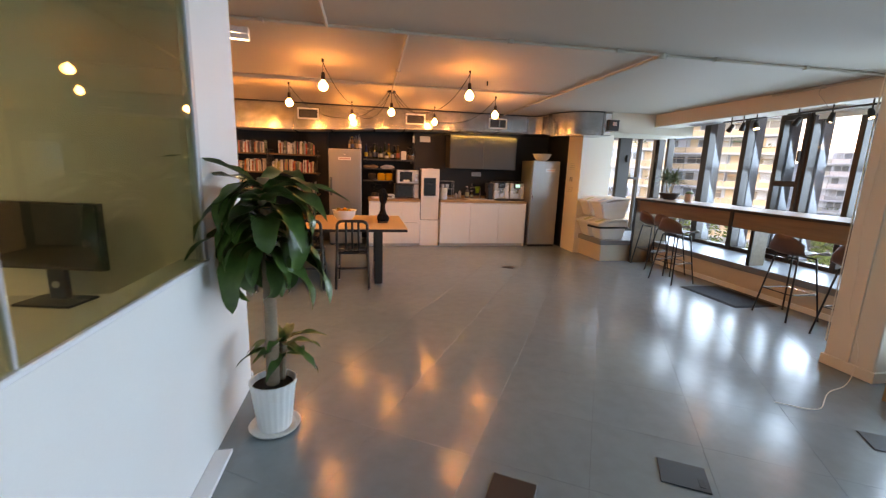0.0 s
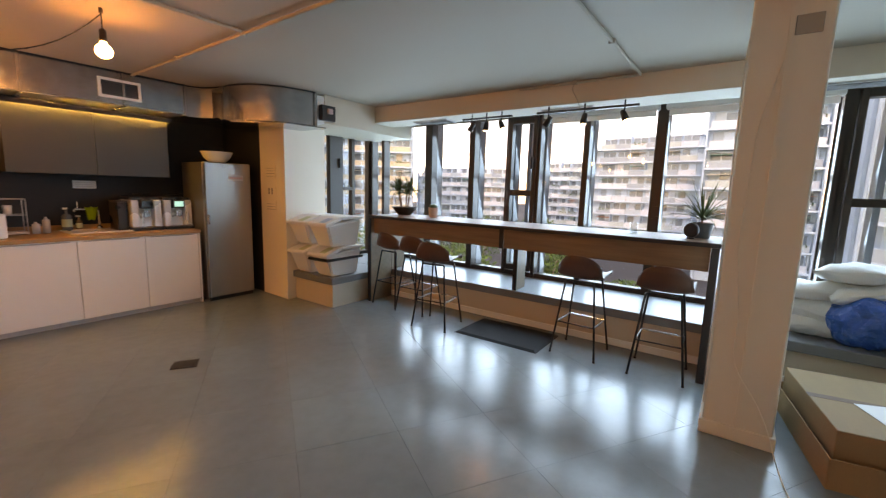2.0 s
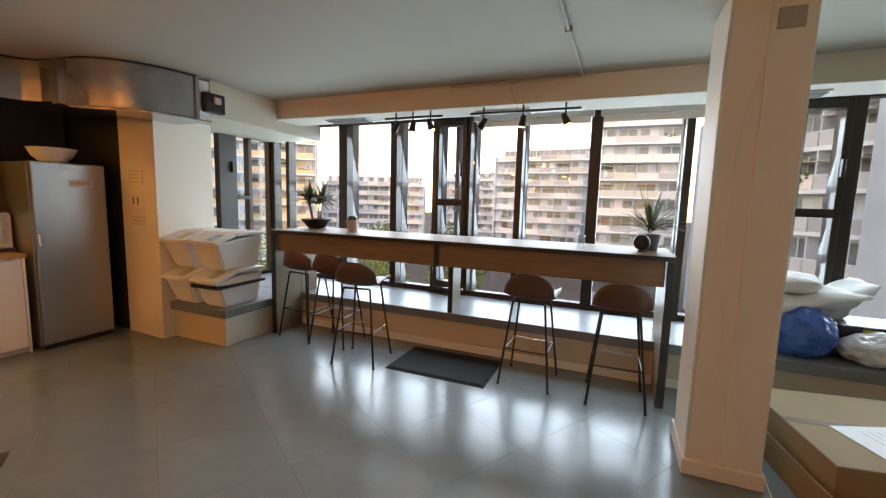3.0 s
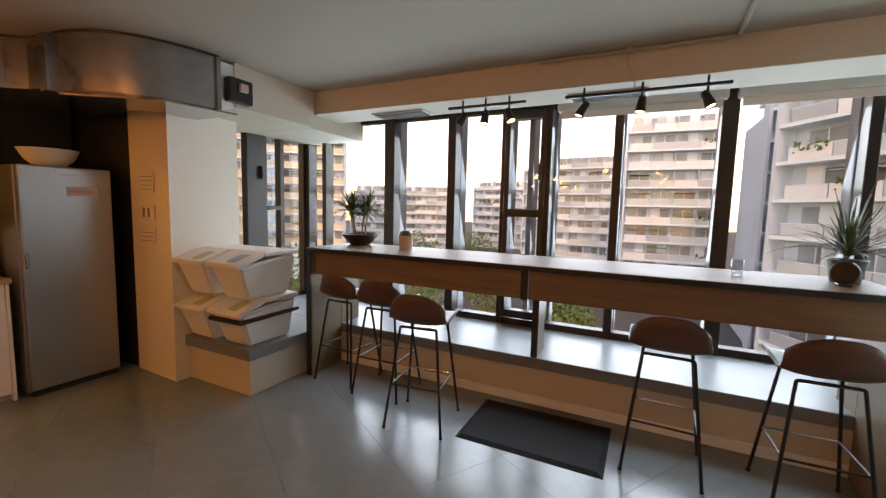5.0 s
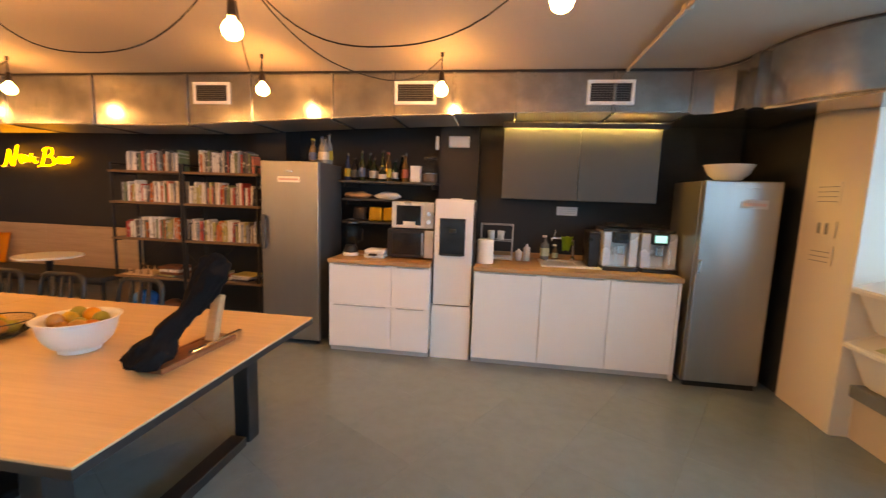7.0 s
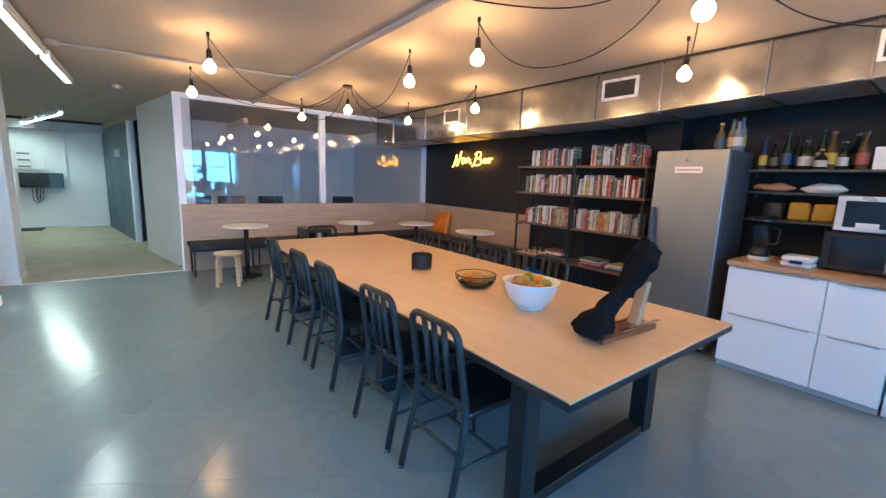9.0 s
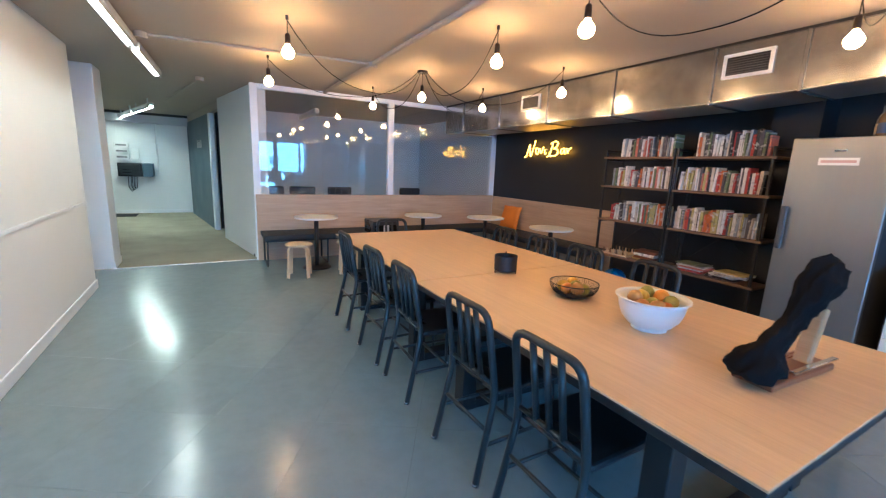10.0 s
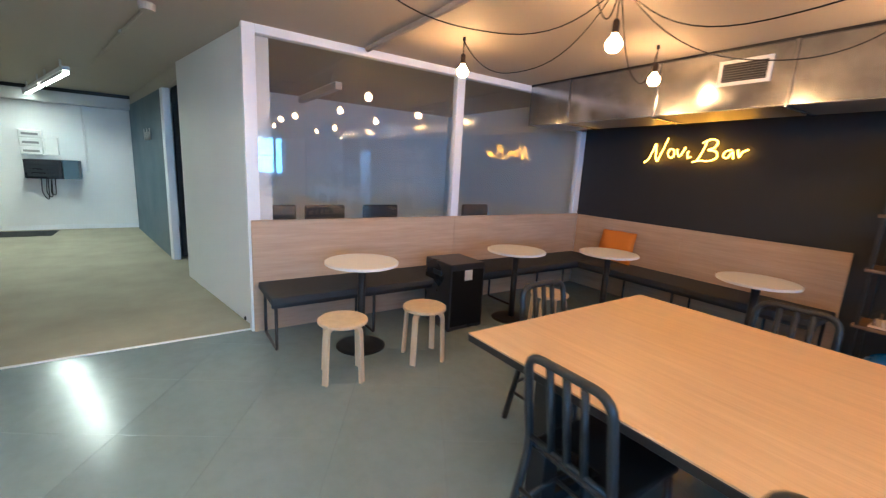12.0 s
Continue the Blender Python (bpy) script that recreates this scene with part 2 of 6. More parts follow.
M_ORANGE = plain("orange fabric", (0.72, 0.22, 0.015), 0.85, vary=0.12, fine=250, bump=0.5)
M_CLOTH = plain("black cloth", (0.008, 0.008, 0.009), 0.92, vary=0.3, fine=200, bump=0.6)
M_CLOTH.node_tree.nodes["Principled BSDF"].inputs["Specular IOR Level"].default_value = 0.1
M_PILLOW = plain("white pillow cotton", (0.76, 0.75, 0.72), 0.85, vary=0.05, fine=120, bump=0.4)
M_BAGB = plain("blue plastic bag", (0.0, 0.115, 0.44), 0.28, vary=0.2, big=9, fine=25, bump=0.6)
M_BAGW = plain("clear plastic bag", (0.62, 0.63, 0.63), 0.25, vary=0.1, big=9, fine=25, bump=0.6)
M_YELLOW = plain("yellow plastic", (0.48, 0.30, 0.02), 0.5)
M_LIME = plain("lime green plastic", (0.30, 0.55, 0.03), 0.5)
M_CORD = plain("black fabric cord", (0.010, 0.009, 0.009), 0.8)
M_BRASS = plain("dark bronze socket", (0.035, 0.024, 0.018), 0.4, 0.6)
M_FRUIT = by_object("fruit skin", [(0.72, 0.24, 0.01), (0.62, 0.34, 0.03), (0.60, 0.18, 0.02), (0.74, 0.40, 0.03), (0.30, 0.26, 0.04), (0.50, 0.22, 0.05)], 0.4)
M_BOOK = book_mat("book cover", [(0.78, 0.77, 0.74), (0.45, 0.05, 0.04), (0.80, 0.78, 0.72), (0.10, 0.09, 0.10), (0.82, 0.81, 0.79), (0.55, 0.14, 0.03), (0.03, 0.03, 0.035),
    (0.46, 0.40, 0.14), (0.30, 0.34, 0.38), (0.80, 0.79, 0.76), (0.60, 0.53, 0.42), (0.62, 0.20, 0.14), (0.78, 0.75, 0.66), (0.16, 0.20, 0.10)], 0.55)
M_BOTTLE = by_object("bottle glass", [(0.010, 0.020, 0.010), (0.05, 0.02, 0.008), (0.012, 0.012, 0.014), (0.02, 0.035, 0.10), (0.10, 0.06, 0.02), (0.02, 0.03, 0.012)], 0.08, 0.0)
M_BOTCLEAR = by_object("clear bottle glass", [(0.17, 0.18, 0.18), (0.16, 0.11, 0.06), (0.22, 0.23, 0.24)], 0.1, 0.0)
M_LABEL = by_object("bottle label", [(0.60, 0.56, 0.46), (0.50, 0.36, 0.04), (0.56, 0.54, 0.50), (0.30, 0.07, 0.05), (0.05, 0.08, 0.16), (0.10, 0.09, 0.07)], 0.6)
M_PANE = pane_mat("window glass", (0.985, 0.99, 0.99), 0.035)
M_PART = pane_mat("partition glass", (0.96, 0.97, 0.97), 0.075)
M_TINT = pane_mat("greenish partition glass", (0.88, 0.90, 0.76), 0.045)
M_JAR = pane_mat("clear jar glass", (0.88, 0.90, 0.90), 0.05)
M_BULB = glowing("warm lit bulb", (1.0, 0.50, 0.17), BULB)
M_TUBE = glowing("white lit tube", (1.0, 0.96, 0.74), TUBE)
M_TUBE2 = glowing("bright lit tube", (0.97, 1.0, 0.76), 1.6 * TUBE)
M_LED = glowing("yellow lit strip", (1.0, 0.72, 0.22), LED)
M_NEON = glowing("amber neon tube", (1.0, 0.40, 0.02), NEON)
M_SPOT = glowing("warm lit spot", (1.0, 0.70, 0.40), SPOT)
M_DISPLAY = glowing("lit display", (0.15, 0.55, 0.60), 0.3)
M_GRASS = plain("lawn", (0.09, 0.15, 0.03), 0.95, vary=0.3, big=0.5, fine=6)
M_ROAD = plain("asphalt", (0.06, 0.06, 0.06), 0.9, vary=0.2, big=0.2, fine=8)
# Cool daylight is put into the bluish facade, slab and parapet colours.
M_FACADE = plain("pale render with cool daylight tint", (0.44, 0.58, 0.68), 0.85, vary=0.08, big=0.3, fine=5)
M_FACADE2 = plain("pale grey render with cool daylight tint", (0.40, 0.54, 0.65), 0.85, vary=0.08, big=0.3, fine=5)
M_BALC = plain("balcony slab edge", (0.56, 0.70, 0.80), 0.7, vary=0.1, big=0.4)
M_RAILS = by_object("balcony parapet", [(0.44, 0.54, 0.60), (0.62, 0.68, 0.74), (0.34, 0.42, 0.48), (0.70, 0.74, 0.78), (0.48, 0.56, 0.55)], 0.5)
M_BALC2 = plain("tan balcony parapet", (0.66, 0.56, 0.40), 0.7, vary=0.1, big=0.4)
M_AWN = by_object("sun awning", [(0.45, 0.16, 0.10), (0.55, 0.50, 0.42), (0.10, 0.30, 0.24), (0.56, 0.52, 0.46)], 0.8)
# Far panes carry reflected sky and haze in a lighter base colour.
M_WINFAR = plain("far window glass lightened for haze", (0.20, 0.25, 0.28), 0.12, vary=0.3, big=0.6)
M_TREE = plain("street tree foliage", (0.06, 0.12, 0.025), 0.8, vary=0.4, big=0.8, fine=5)

# ---- building helpers ----


def mesh_of(name, bm, material):
    me = bpy.data.meshes.new(name)
    bm.to_mesh(me)
    bm.free()
    me.materials.append(material)
    return me


def part(name, bm, material, parent=None, label="", smooth=False):
    me = mesh_of(name, bm, material)
    if smooth:
        me.shade_smooth()
    ob = new(name, me)
    if parent is not None:
        ob.parent = parent
    return tagged(ob, label)


def thing(name, label, category, group="", kind="", at=(0, 0, 0), turn=0.0):
    ob = new(name)
    ob.empty_display_size = 0.1
    ob.matrix_basis = pose(*at, 0, 0, turn)
    return tagged(ob, label, category, group, kind)


def add_box(bm, lo, hi, bevel=0.0, seg=1, m=None):
    vs = bmesh.ops.create_cube(bm, size=1.0)["verts"]
    c = [(a + b) / 2 for a, b in zip(lo, hi)]
    s = [b - a for a, b in zip(lo, hi)]
    for v in vs:
        v.co = Vector((v.co.x * s[0] + c[0], v.co.y * s[1] + c[1], v.co.z * s[2] + c[2]))
    if bevel:
        es = list({e for v in vs for e in v.link_edges})
        r = bmesh.ops.bevel(bm, geom=es, offset=min(bevel, min(s) * 0.45), segments=seg, affect="EDGES", profile=0.5)
        vs = list(set(r["verts"]) | {v for v in vs if v.is_valid})
    if m is not None:
        bmesh.ops.transform(bm, matrix=m, verts=[v for v in vs if v.is_valid])
    return bm


def box(lo, hi, bevel=0.0, seg=1, m=None):
    return add_box(bmesh.new(), lo, hi, bevel, seg, m)


def add_lathe(bm, prof, seg=24, at=(0, 0, 0), ribs=0, rib=0.0):
    """Turns a profile of (radius, height) about the upright axis."""
    rings = []
    for r, z in prof:
        ring = []
        for i in range(seg):
            a = 2 * math.pi * i / seg
            q = r * (1 + (rib * math.cos(ribs * a) if ribs else 0))
            ring.append(bm.verts.new((at[0] + q * math.cos(a), at[1] + q * math.sin(a), at[2] + z)))
        rings.append(ring)
    for p, q in zip(rings, rings[1:]):
        for i in range(seg):
            bm.faces.new((p[i], p[(i + 1) % seg], q[(i + 1) % seg], q[i]))
    if prof[0][0] > 1e-4:
        bm.faces.new(rings[0][::-1])
    if prof[-1][0] > 1e-4:
        bm.faces.new(rings[-1])
    return bm


def lathe(prof, seg=24, at=(0, 0, 0), ribs=0, rib=0.0):
    bm = add_lathe(bmesh.new(), [(max(r, 1e-3), z) for r, z in prof], seg, at, ribs, rib)
    bmesh.ops.recalc_face_normals(bm, faces=bm.faces)
    return bm


def add_tube(bm, pts, r, seg=8, closed=False, r2=None):
    """A round bar along points; r2 tapers it towards its end."""
    pts = [Vector(p) for p in pts]
    n, rings, up = len(pts), [], None
    for i, p in enumerate(pts):
        a = pts[(i - 1) % n] if (i or closed) else p
        b = pts[(i + 1) % n] if (i < n - 1 or closed) else p
        d = (b - a).normalized()
        if up is None:
            up = d.orthogonal().normalized()
        up = (up - d * up.dot(d))
        up = up.normalized() if up.length > 1e-5 else d.orthogonal().normalized()
        side = d.cross(up)
        rr = r if r2 is None else r + (r2 - r) * i / (n - 1)
        rings.append([bm.verts.new(p + rr * (math.cos(2 * math.pi * k / seg) * up + math.sin(2 * math.pi * k / seg) * side)) for k in range(seg)])
    for i in range(n if closed else n - 1):
        p, q = rings[i], rings[(i + 1) % n]
        for k in range(seg):
            bm.faces.new((p[k], p[(k + 1) % seg], q[(k + 1) % seg], q[k]))
    if not closed:
        bm.faces.new(rings[0][::-1])
        bm.faces.new(rings[-1])
    return bm


def tube(pts, r, seg=8, closed=False, r2=None):
    return add_tube(bmesh.new(), pts, r, seg, closed, r2)


def rounded(pts, r, steps=4, closed=False):
    """The same path with its corners rounded."""
    pts = [Vector(p) for p in pts]
    out = []
    n = len(pts)
    for i, p in enumerate(pts):
        if not closed and i in (0, n - 1):
            out.append(p)
            continue
        a, b = pts[(i - 1) % n], pts[(i + 1) % n]
        da, db = (a - p), (b - p)
        ra = min(r, da.length * 0.45, db.length * 0.45)
        s, e = p + da.normalized() * ra, p + db.normalized() * ra
        for k in range(steps + 1):
            t = k / steps
            out.append(s * (1 - t) ** 2 + p * 2 * t * (1 - t) + e * t * t)
    return out


def add_ball(bm, c, r, sub=2, scale=(1, 1, 1)):
    vs = bmesh.ops.create_icosphere(bm, subdivisions=sub, radius=r)["verts"]
    for v in vs:
        v.co = Vector((v.co.x * scale[0] + c[0], v.co.y * scale[1] + c[1], v.co.z * scale[2] + c[2]))
    return bm


def ball(c, r, sub=2, scale=(1, 1, 1)):
    return add_ball(bmesh.new(), c, r, sub, scale)


def lumpy(bm, amount, freq, seed=0.0):
    for v in bm.verts:
        v.co += Vector(noise.noise_vector(v.co * freq + Vector((seed, seed * 2, 0)))) * amount
    return bm


def prism(poly, z0, z1):
    """An upright block over a ground polygon, given anticlockwise."""
    bm = bmesh.new()
    lo = [bm.verts.new((x, y, z0)) for x, y in poly]
    hi = [bm.verts.new((x, y, z1)) for x, y in poly]
    n = len(poly)
    for i in range(n):
        bm.faces.new((lo[i], lo[(i + 1) % n], hi[(i + 1) % n], hi[i]))
    bm.faces.new(lo[::-1])
    bm.faces.new(hi)
    bmesh.ops.recalc_face_normals(bm, faces=bm.faces)
    return bm


def structure(name, bm, material, label, category):
    return tagged(part(name, bm, material), label, category, kind="structure")


def grooved(name, lo, hi, material, parent, bevel=0.003, label=""):
    return part(name, box(lo, hi, bevel), material, parent, label)


def cable(a, b, sag, n=14):
    a, b = Vector(a), Vector(b)
    return [a.lerp(b, i / n) + Vector((0, 0, -sag * 4 * (i / n) * (1 - i / n))) for i in range(n + 1)]

# ---- structure ----
CEIL, NORTH, EAST, LEDGE, SOF, BEAM = 2.585, 9.18, 6.40, 0.38, 2.49, 2.378
YS = -3.2

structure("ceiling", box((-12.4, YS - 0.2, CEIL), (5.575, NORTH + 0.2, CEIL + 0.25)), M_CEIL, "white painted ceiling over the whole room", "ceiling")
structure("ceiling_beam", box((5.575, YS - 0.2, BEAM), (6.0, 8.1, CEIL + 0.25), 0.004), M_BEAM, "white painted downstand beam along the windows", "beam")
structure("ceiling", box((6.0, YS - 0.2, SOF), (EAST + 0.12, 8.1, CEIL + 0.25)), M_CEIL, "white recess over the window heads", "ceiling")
structure("wall_meeting", box((-8.9, NORTH, 0), (-5.39, NORTH + 0.2, CEIL)), M_WHITE, "white back wall of the meeting room", "wall")
structure("wall_north", box((-5.39, NORTH, 0), (4.6, NORTH + 0.2, CEIL)), M_DARK, "anthracite painted back wall behind the kitchen", "wall")
structure("wall_north", box((-0.62, 8.86, 0), (-0.25, NORTH, CEIL)), M_DARK, "anthracite pilaster beside the bookshelf", "wall")
structure("wall_north", box((1.49, 8.86, 0), (1.90, NORTH, CEIL)), M_DARK, "anthracite pilaster behind the water dispenser", "wall")
structure("wall_north", box((1.90, 8.97, 0), (4.46, NORTH, CEIL)), M_DARK, "anthracite wall panel behind the sink counter", "wall")
structure("wall_column", prism([(4.478, 7.50), (5.10, 7.50), (5.10, 8.09), (4.50, 8.09)], 0, CEIL), M_CREAM, "white painted corner column with printed notices", "column")
structure("wall_north", box((4.515, 8.09, 0), (5.10, NORTH, CEIL)), M_DARK, "anthracite return wall beside the steel fridge", "wall")
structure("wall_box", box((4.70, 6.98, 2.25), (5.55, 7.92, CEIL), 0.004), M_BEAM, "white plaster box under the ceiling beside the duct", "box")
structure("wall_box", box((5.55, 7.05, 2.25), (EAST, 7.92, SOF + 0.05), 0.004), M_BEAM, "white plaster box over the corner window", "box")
# Unseen end wall, added to close the room against outside light.
structure("wall_south", box((-0.49, YS - 0.2, 0), (EAST + 0.1, YS, CEIL)), M_WHITE, "added plain white wall closing the unseen end", "wall")
structure("column", box((4.35, 2.48, 0), (4.80, 2.84, CEIL), 0.012, 2), M_CREAM, "cream painted square column standing by the windows", "column")
bm = box((4.336, 2.648, 0.09), (4.352, 2.672, CEIL))
structure("trim", bm, M_CREAM, "painted cover strip on the column", "trim")
structure("baseboard", box((4.335, 2.465, 0), (4.815, 2.855, 0.09), 0.005), M_CREAM, "cream skirting round the column", "skirting")
structure("trim", box((4.344, 2.53, 2.36), (4.352, 2.645, 2.46), 0.003), M_CEIL, "painted patch plate high on the column", "plate")

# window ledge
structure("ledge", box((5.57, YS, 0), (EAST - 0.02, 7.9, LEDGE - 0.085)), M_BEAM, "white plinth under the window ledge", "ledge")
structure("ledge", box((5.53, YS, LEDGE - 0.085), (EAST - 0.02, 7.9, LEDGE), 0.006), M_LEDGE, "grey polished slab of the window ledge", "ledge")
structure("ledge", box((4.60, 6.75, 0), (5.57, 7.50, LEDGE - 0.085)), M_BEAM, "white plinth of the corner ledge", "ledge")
structure("ledge", box((4.56, 6.71, LEDGE - 0.085), (5.53, 7.50, LEDGE), 0.006), M_LEDGE, "grey polished slab of the corner ledge", "ledge")
structure("ledge", box((5.10, 7.50, 0), (5.53, 7.9, LEDGE - 0.003)), M_LEDGE, "grey slab in the window corner", "ledge")
structure("baseboard", box((5.555, YS, 0), (5.57, 6.75, 0.07), 0.003), M_WHITE, "white skirting under the ledge", "skirting")
structure("wall_east", box((EAST - 0.02, YS, -0.6), (EAST + 0.10, 8.02, LEDGE - 0.01)), M_FACADE2, "outer wall under the windows", "wall")


def window_row(name, label, y_edges, fixed=(), lo=LEDGE, hi=SOF):
    """Upright mullions with panes between, in the wall that faces east."""
    w = thing(name, label, "window", kind="structure")
    ys = [y for y, _ in y_edges]
    part("sill_rail", box((EAST - 0.05, min(ys), lo - 0.005), (EAST + 0.06, max(ys), lo + 0.06), 0.004), M_FRAME, w)
    part("head_rail", box((EAST - 0.05, min(ys), hi - 0.05), (EAST + 0.06, max(ys), hi + 0.01), 0.004), M_FRAME, w)
    for y, wd in y_edges:
        part("mullion", box((EAST - 0.07, y - wd / 2, lo), (EAST + 0.07, y + wd / 2, hi), 0.005), M_FRAME, w)
        if y < 7.4:
            part("fin", box((EAST + 0.08, y - 0.045, lo - 0.4), (EAST + 0.24, y + 0.045, hi + 0.3), 0.006), M_FIN, w)
    for (a, wa), (b, wb) in zip(y_edges, y_edges[1:]):
        y0, y1 = b + wb / 2, a - wa / 2
        part("pane", box((EAST - 0.004, y0, lo + 0.06), (EAST + 0.004, y1, hi - 0.05)), M_PANE, w)
    for y0, y1 in fixed:
        f = part("casement", box((EAST - 0.10, y0, 0.46), (EAST + 0.0, y0 + 0.05, hi - 0.06), 0.006), M_FRAME, w, "dark opening casement frame")
        part("stile", box((EAST - 0.10, y1 - 0.05, 0.46), (EAST, y1, hi - 0.06), 0.006), M_FRAME, f)
        for z in (0.46, 1.44, hi - 0.14):
            part("rail", box((EAST - 0.10, y0 + 0.045, z), (EAST, y1 - 0.045, z + 0.075), 0.006), M_FRAME, f)
        part("handle", box((EAST - 0.15, y0 + 0.025, 1.78), (EAST - 0.10, y0 + 0.05, 1.93), 0.006), M_BLACK, f)
        part("fin", box((EAST + 0.14, (y0 + y1) / 2 - 0.025, 0.3), (EAST + 0.36, (y0 + y1) / 2 + 0.025, hi)), M_FIN, w, "grey outer fin")
    return w


window_row("window_1", "tall dark-framed window row above the grey ledge", [(7.86, 0.08), (7.58, 0.06), (6.64, 0.13), (5.88, 0.09), (5.325, 0.045), (4.895, 0.045), (4.31, 0.07), (3.53, 0.11), (2.70, 0.07), (2.10, 0.09)], [(4.915, 5.305)])
window_row("window_2", "dark-framed window with an opening casement", [(2.10, 0.02), (1.50, 0.09), (0.75, 0.10), (0.0, 0.10), (-0.8, 0.10), (-1.6, 0.10), (-2.4, 0.10), (YS, 0.1)], [(1.55, 2.05)])

w = thing("window_3", "narrow dark-framed corner window behind the bins", "window", kind="structure")
for x0, x1 in ((5.10, 5.17), (5.50, 5.76), (5.94, 6.00), (6.30, 6.40)):
    part("mullion", box((x0, 7.88, LEDGE), (x1, 7.97, 2.27), 0.005), M_FRAME, w)
for x0, x1 in ((5.17, 5.50), (5.76, 5.94), (6.00, 6.30)):
    part("pane", box((x0, 7.92, LEDGE + 0.05), (x1, 7.928, 2.25)), M_PANE, w)
part("rail", box((5.76, 7.87, 1.44), (5.94, 7.96, 1.49), 0.005), M_FRAME, w)
part("sill_rail", box((5.10, 7.89, LEDGE - 0.005), (6.40, 7.96, LEDGE + 0.05), 0.004), M_FRAME, w)
part("handle", box((5.66, 7.84, 1.78), (5.69, 7.89, 1.92), 0.005), M_BLACK, w)
structure("wall_north_corner", box((5.10, 7.97, -0.6), (EAST + 0.10, 8.1, LEDGE)), M_FACADE2, "outer wall under the corner window", "wall")
structure("wall_north_corner", box((5.10, 7.92, 2.27), (EAST + 0.10, 8.1, CEIL)), M_WHITE, "white wall above the corner window", "wall")

# roller blind heads and soffit vents
for y0, y1 in ((2.15, 3.5), (3.56, 4.82)):
    b = tagged(part("roller_blind", box((6.24, y0, 2.375), (6.33, y1, 2.445), 0.012, 2), M_WPLAST), "white roller blind rolled up under the soffit", "blind", "roller blinds")
    part("fabric", box((6.275, y0 + 0.03, 2.315), (6.279, y1 - 0.03, 2.376)), M_PAPER, b, "short white end of the blind")
for y0 in (5.9, 4.1, 1.9):
    v = thing("soffit_vent", "grey slotted air vent under the window beam", "vent", "soffit vents")
    part("frame", box((5.74, y0, BEAM - 0.012), (5.96, y0 + 0.55, BEAM - 0.001), 0.003), M_GPLAST, v)
    for k in range(6):
        part("slat", box((5.765 + 0.03 * k, y0 + 0.02, BEAM - 0.02), (5.777 + 0.03 * k, y0 + 0.53, BEAM - 0.012)), M_INK, v)

# the glazed office beside the start of the walk
structure("wall_office", box((-0.41, YS, 0), (-0.29, 2.43, 1.02)), M_WHITE, "white low wall under the office glazing", "wall")
structure("wall_office", box((-0.41, 2.43, 0), (-0.29, 3.04, CEIL)), M_WHITE, "white end pier of the glazed office", "wall")
structure("wall_office", box((-4.46, 2.92, 0), (-0.41, 3.04, CEIL)), M_WHITE, "white office wall facing the dining area", "wall")
structure("wall_office", box((-4.46, YS, 0), (-4.34, 2.92, CEIL)), M_WHITE, "white far wall of the office", "wall")
structure("trim", box((-4.46, 3.04, 0.955), (-0.29, 3.052, 0.985), 0.003), M_TRIM, "white dado strip on the office wall", "trim")
structure("baseboard", box((-4.47, 3.04, 0), (-0.28, 3.055, 0.10), 0.004), M_TRIM, "white skirting on the office wall", "skirting")
structure("baseboard", box((-0.29, YS, 0), (-0.205, 2.33, 0.022), 0.004), M_TRIM, "white cable duct on the floor along the wall", "skirting")
g = thing("window_4", "greenish office glazing in slim aluminium profiles", "window", kind="structure")
part("sill", box((-0.42, YS, 1.02), (-0.280, 2.43, 1.04), 0.004), M_TRIM, g)
part("jamb", box((-0.33, 2.39, 1.04), (-0.286, 2.43, CEIL), 0.003), M_GPLAST, g)
part("pane", box((-0.305, 1.26, 1.04), (-0.296, 2.39, CEIL)), M_TINT, g)
part("pane", box((-0.305, YS, 1.04), (-0.296, 1.25, CEIL)), M_TINT, g)
part("joint", box((-0.308, 1.25, 1.04), (-0.293, 1.26, CEIL)), M_GPLAST, g)

# the passage to the carpeted area
structure("floor_carpet", box((-12.3, YS, -0.05), (-5.40, 4.95, 0.006)), M_CARPET, "beige-grey carpet of the passage", "floor")
structure("trim", box((-5.41, 3.04, 0.0), (-5.385, 4.84, 0.010), 0.003), M_TRIM, "pale threshold strip between tiles and carpet", "trim")
structure("column", box((-5.85, 2.66, 0), (-5.42, 3.06, CEIL), 0.006), M_TRIM, "white square column at the passage", "column")
structure("baseboard", box((-5.86, 2.65, 0), (-5.41, 3.07, 0.09), 0.004), M_TRIM, "white skirting round the passage column", "skirting")
structure("wall_passage", prism([(-7.55, 4.43), (-5.44, 4.83), (-5.44, 4.95), (-7.55, 4.55)], 0, CEIL), M_WHITE, "white passage wall beside the glass room", "wall")
structure("wall_passage", prism([(-11.9, 3.77), (-8.75, 4.27), (-8.75, 4.37), (-11.9, 3.87)], 0, 2.42), M_BLUE, "slate blue partition in the passage", "wall")
structure("trim", prism([(-8.75, 4.26), (-8.60, 4.29), (-8.60, 4.38), (-8.75, 4.38)], 0, 2.42), M_TRIM, "white jamb at the end of the blue partition", "trim")
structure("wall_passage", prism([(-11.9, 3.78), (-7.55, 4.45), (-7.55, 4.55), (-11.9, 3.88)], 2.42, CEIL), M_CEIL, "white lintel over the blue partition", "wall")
structure("wall_far", box((-12.3, YS, 0), (-12.1, 4.95, CEIL)), M_WHITE, "white far wall of the passage", "wall")
structure("baseboard", box((-12.1, YS, 0), (-12.085, 3.85, 0.09), 0.004), M_TRIM, "white skirting of the far wall", "skirting")
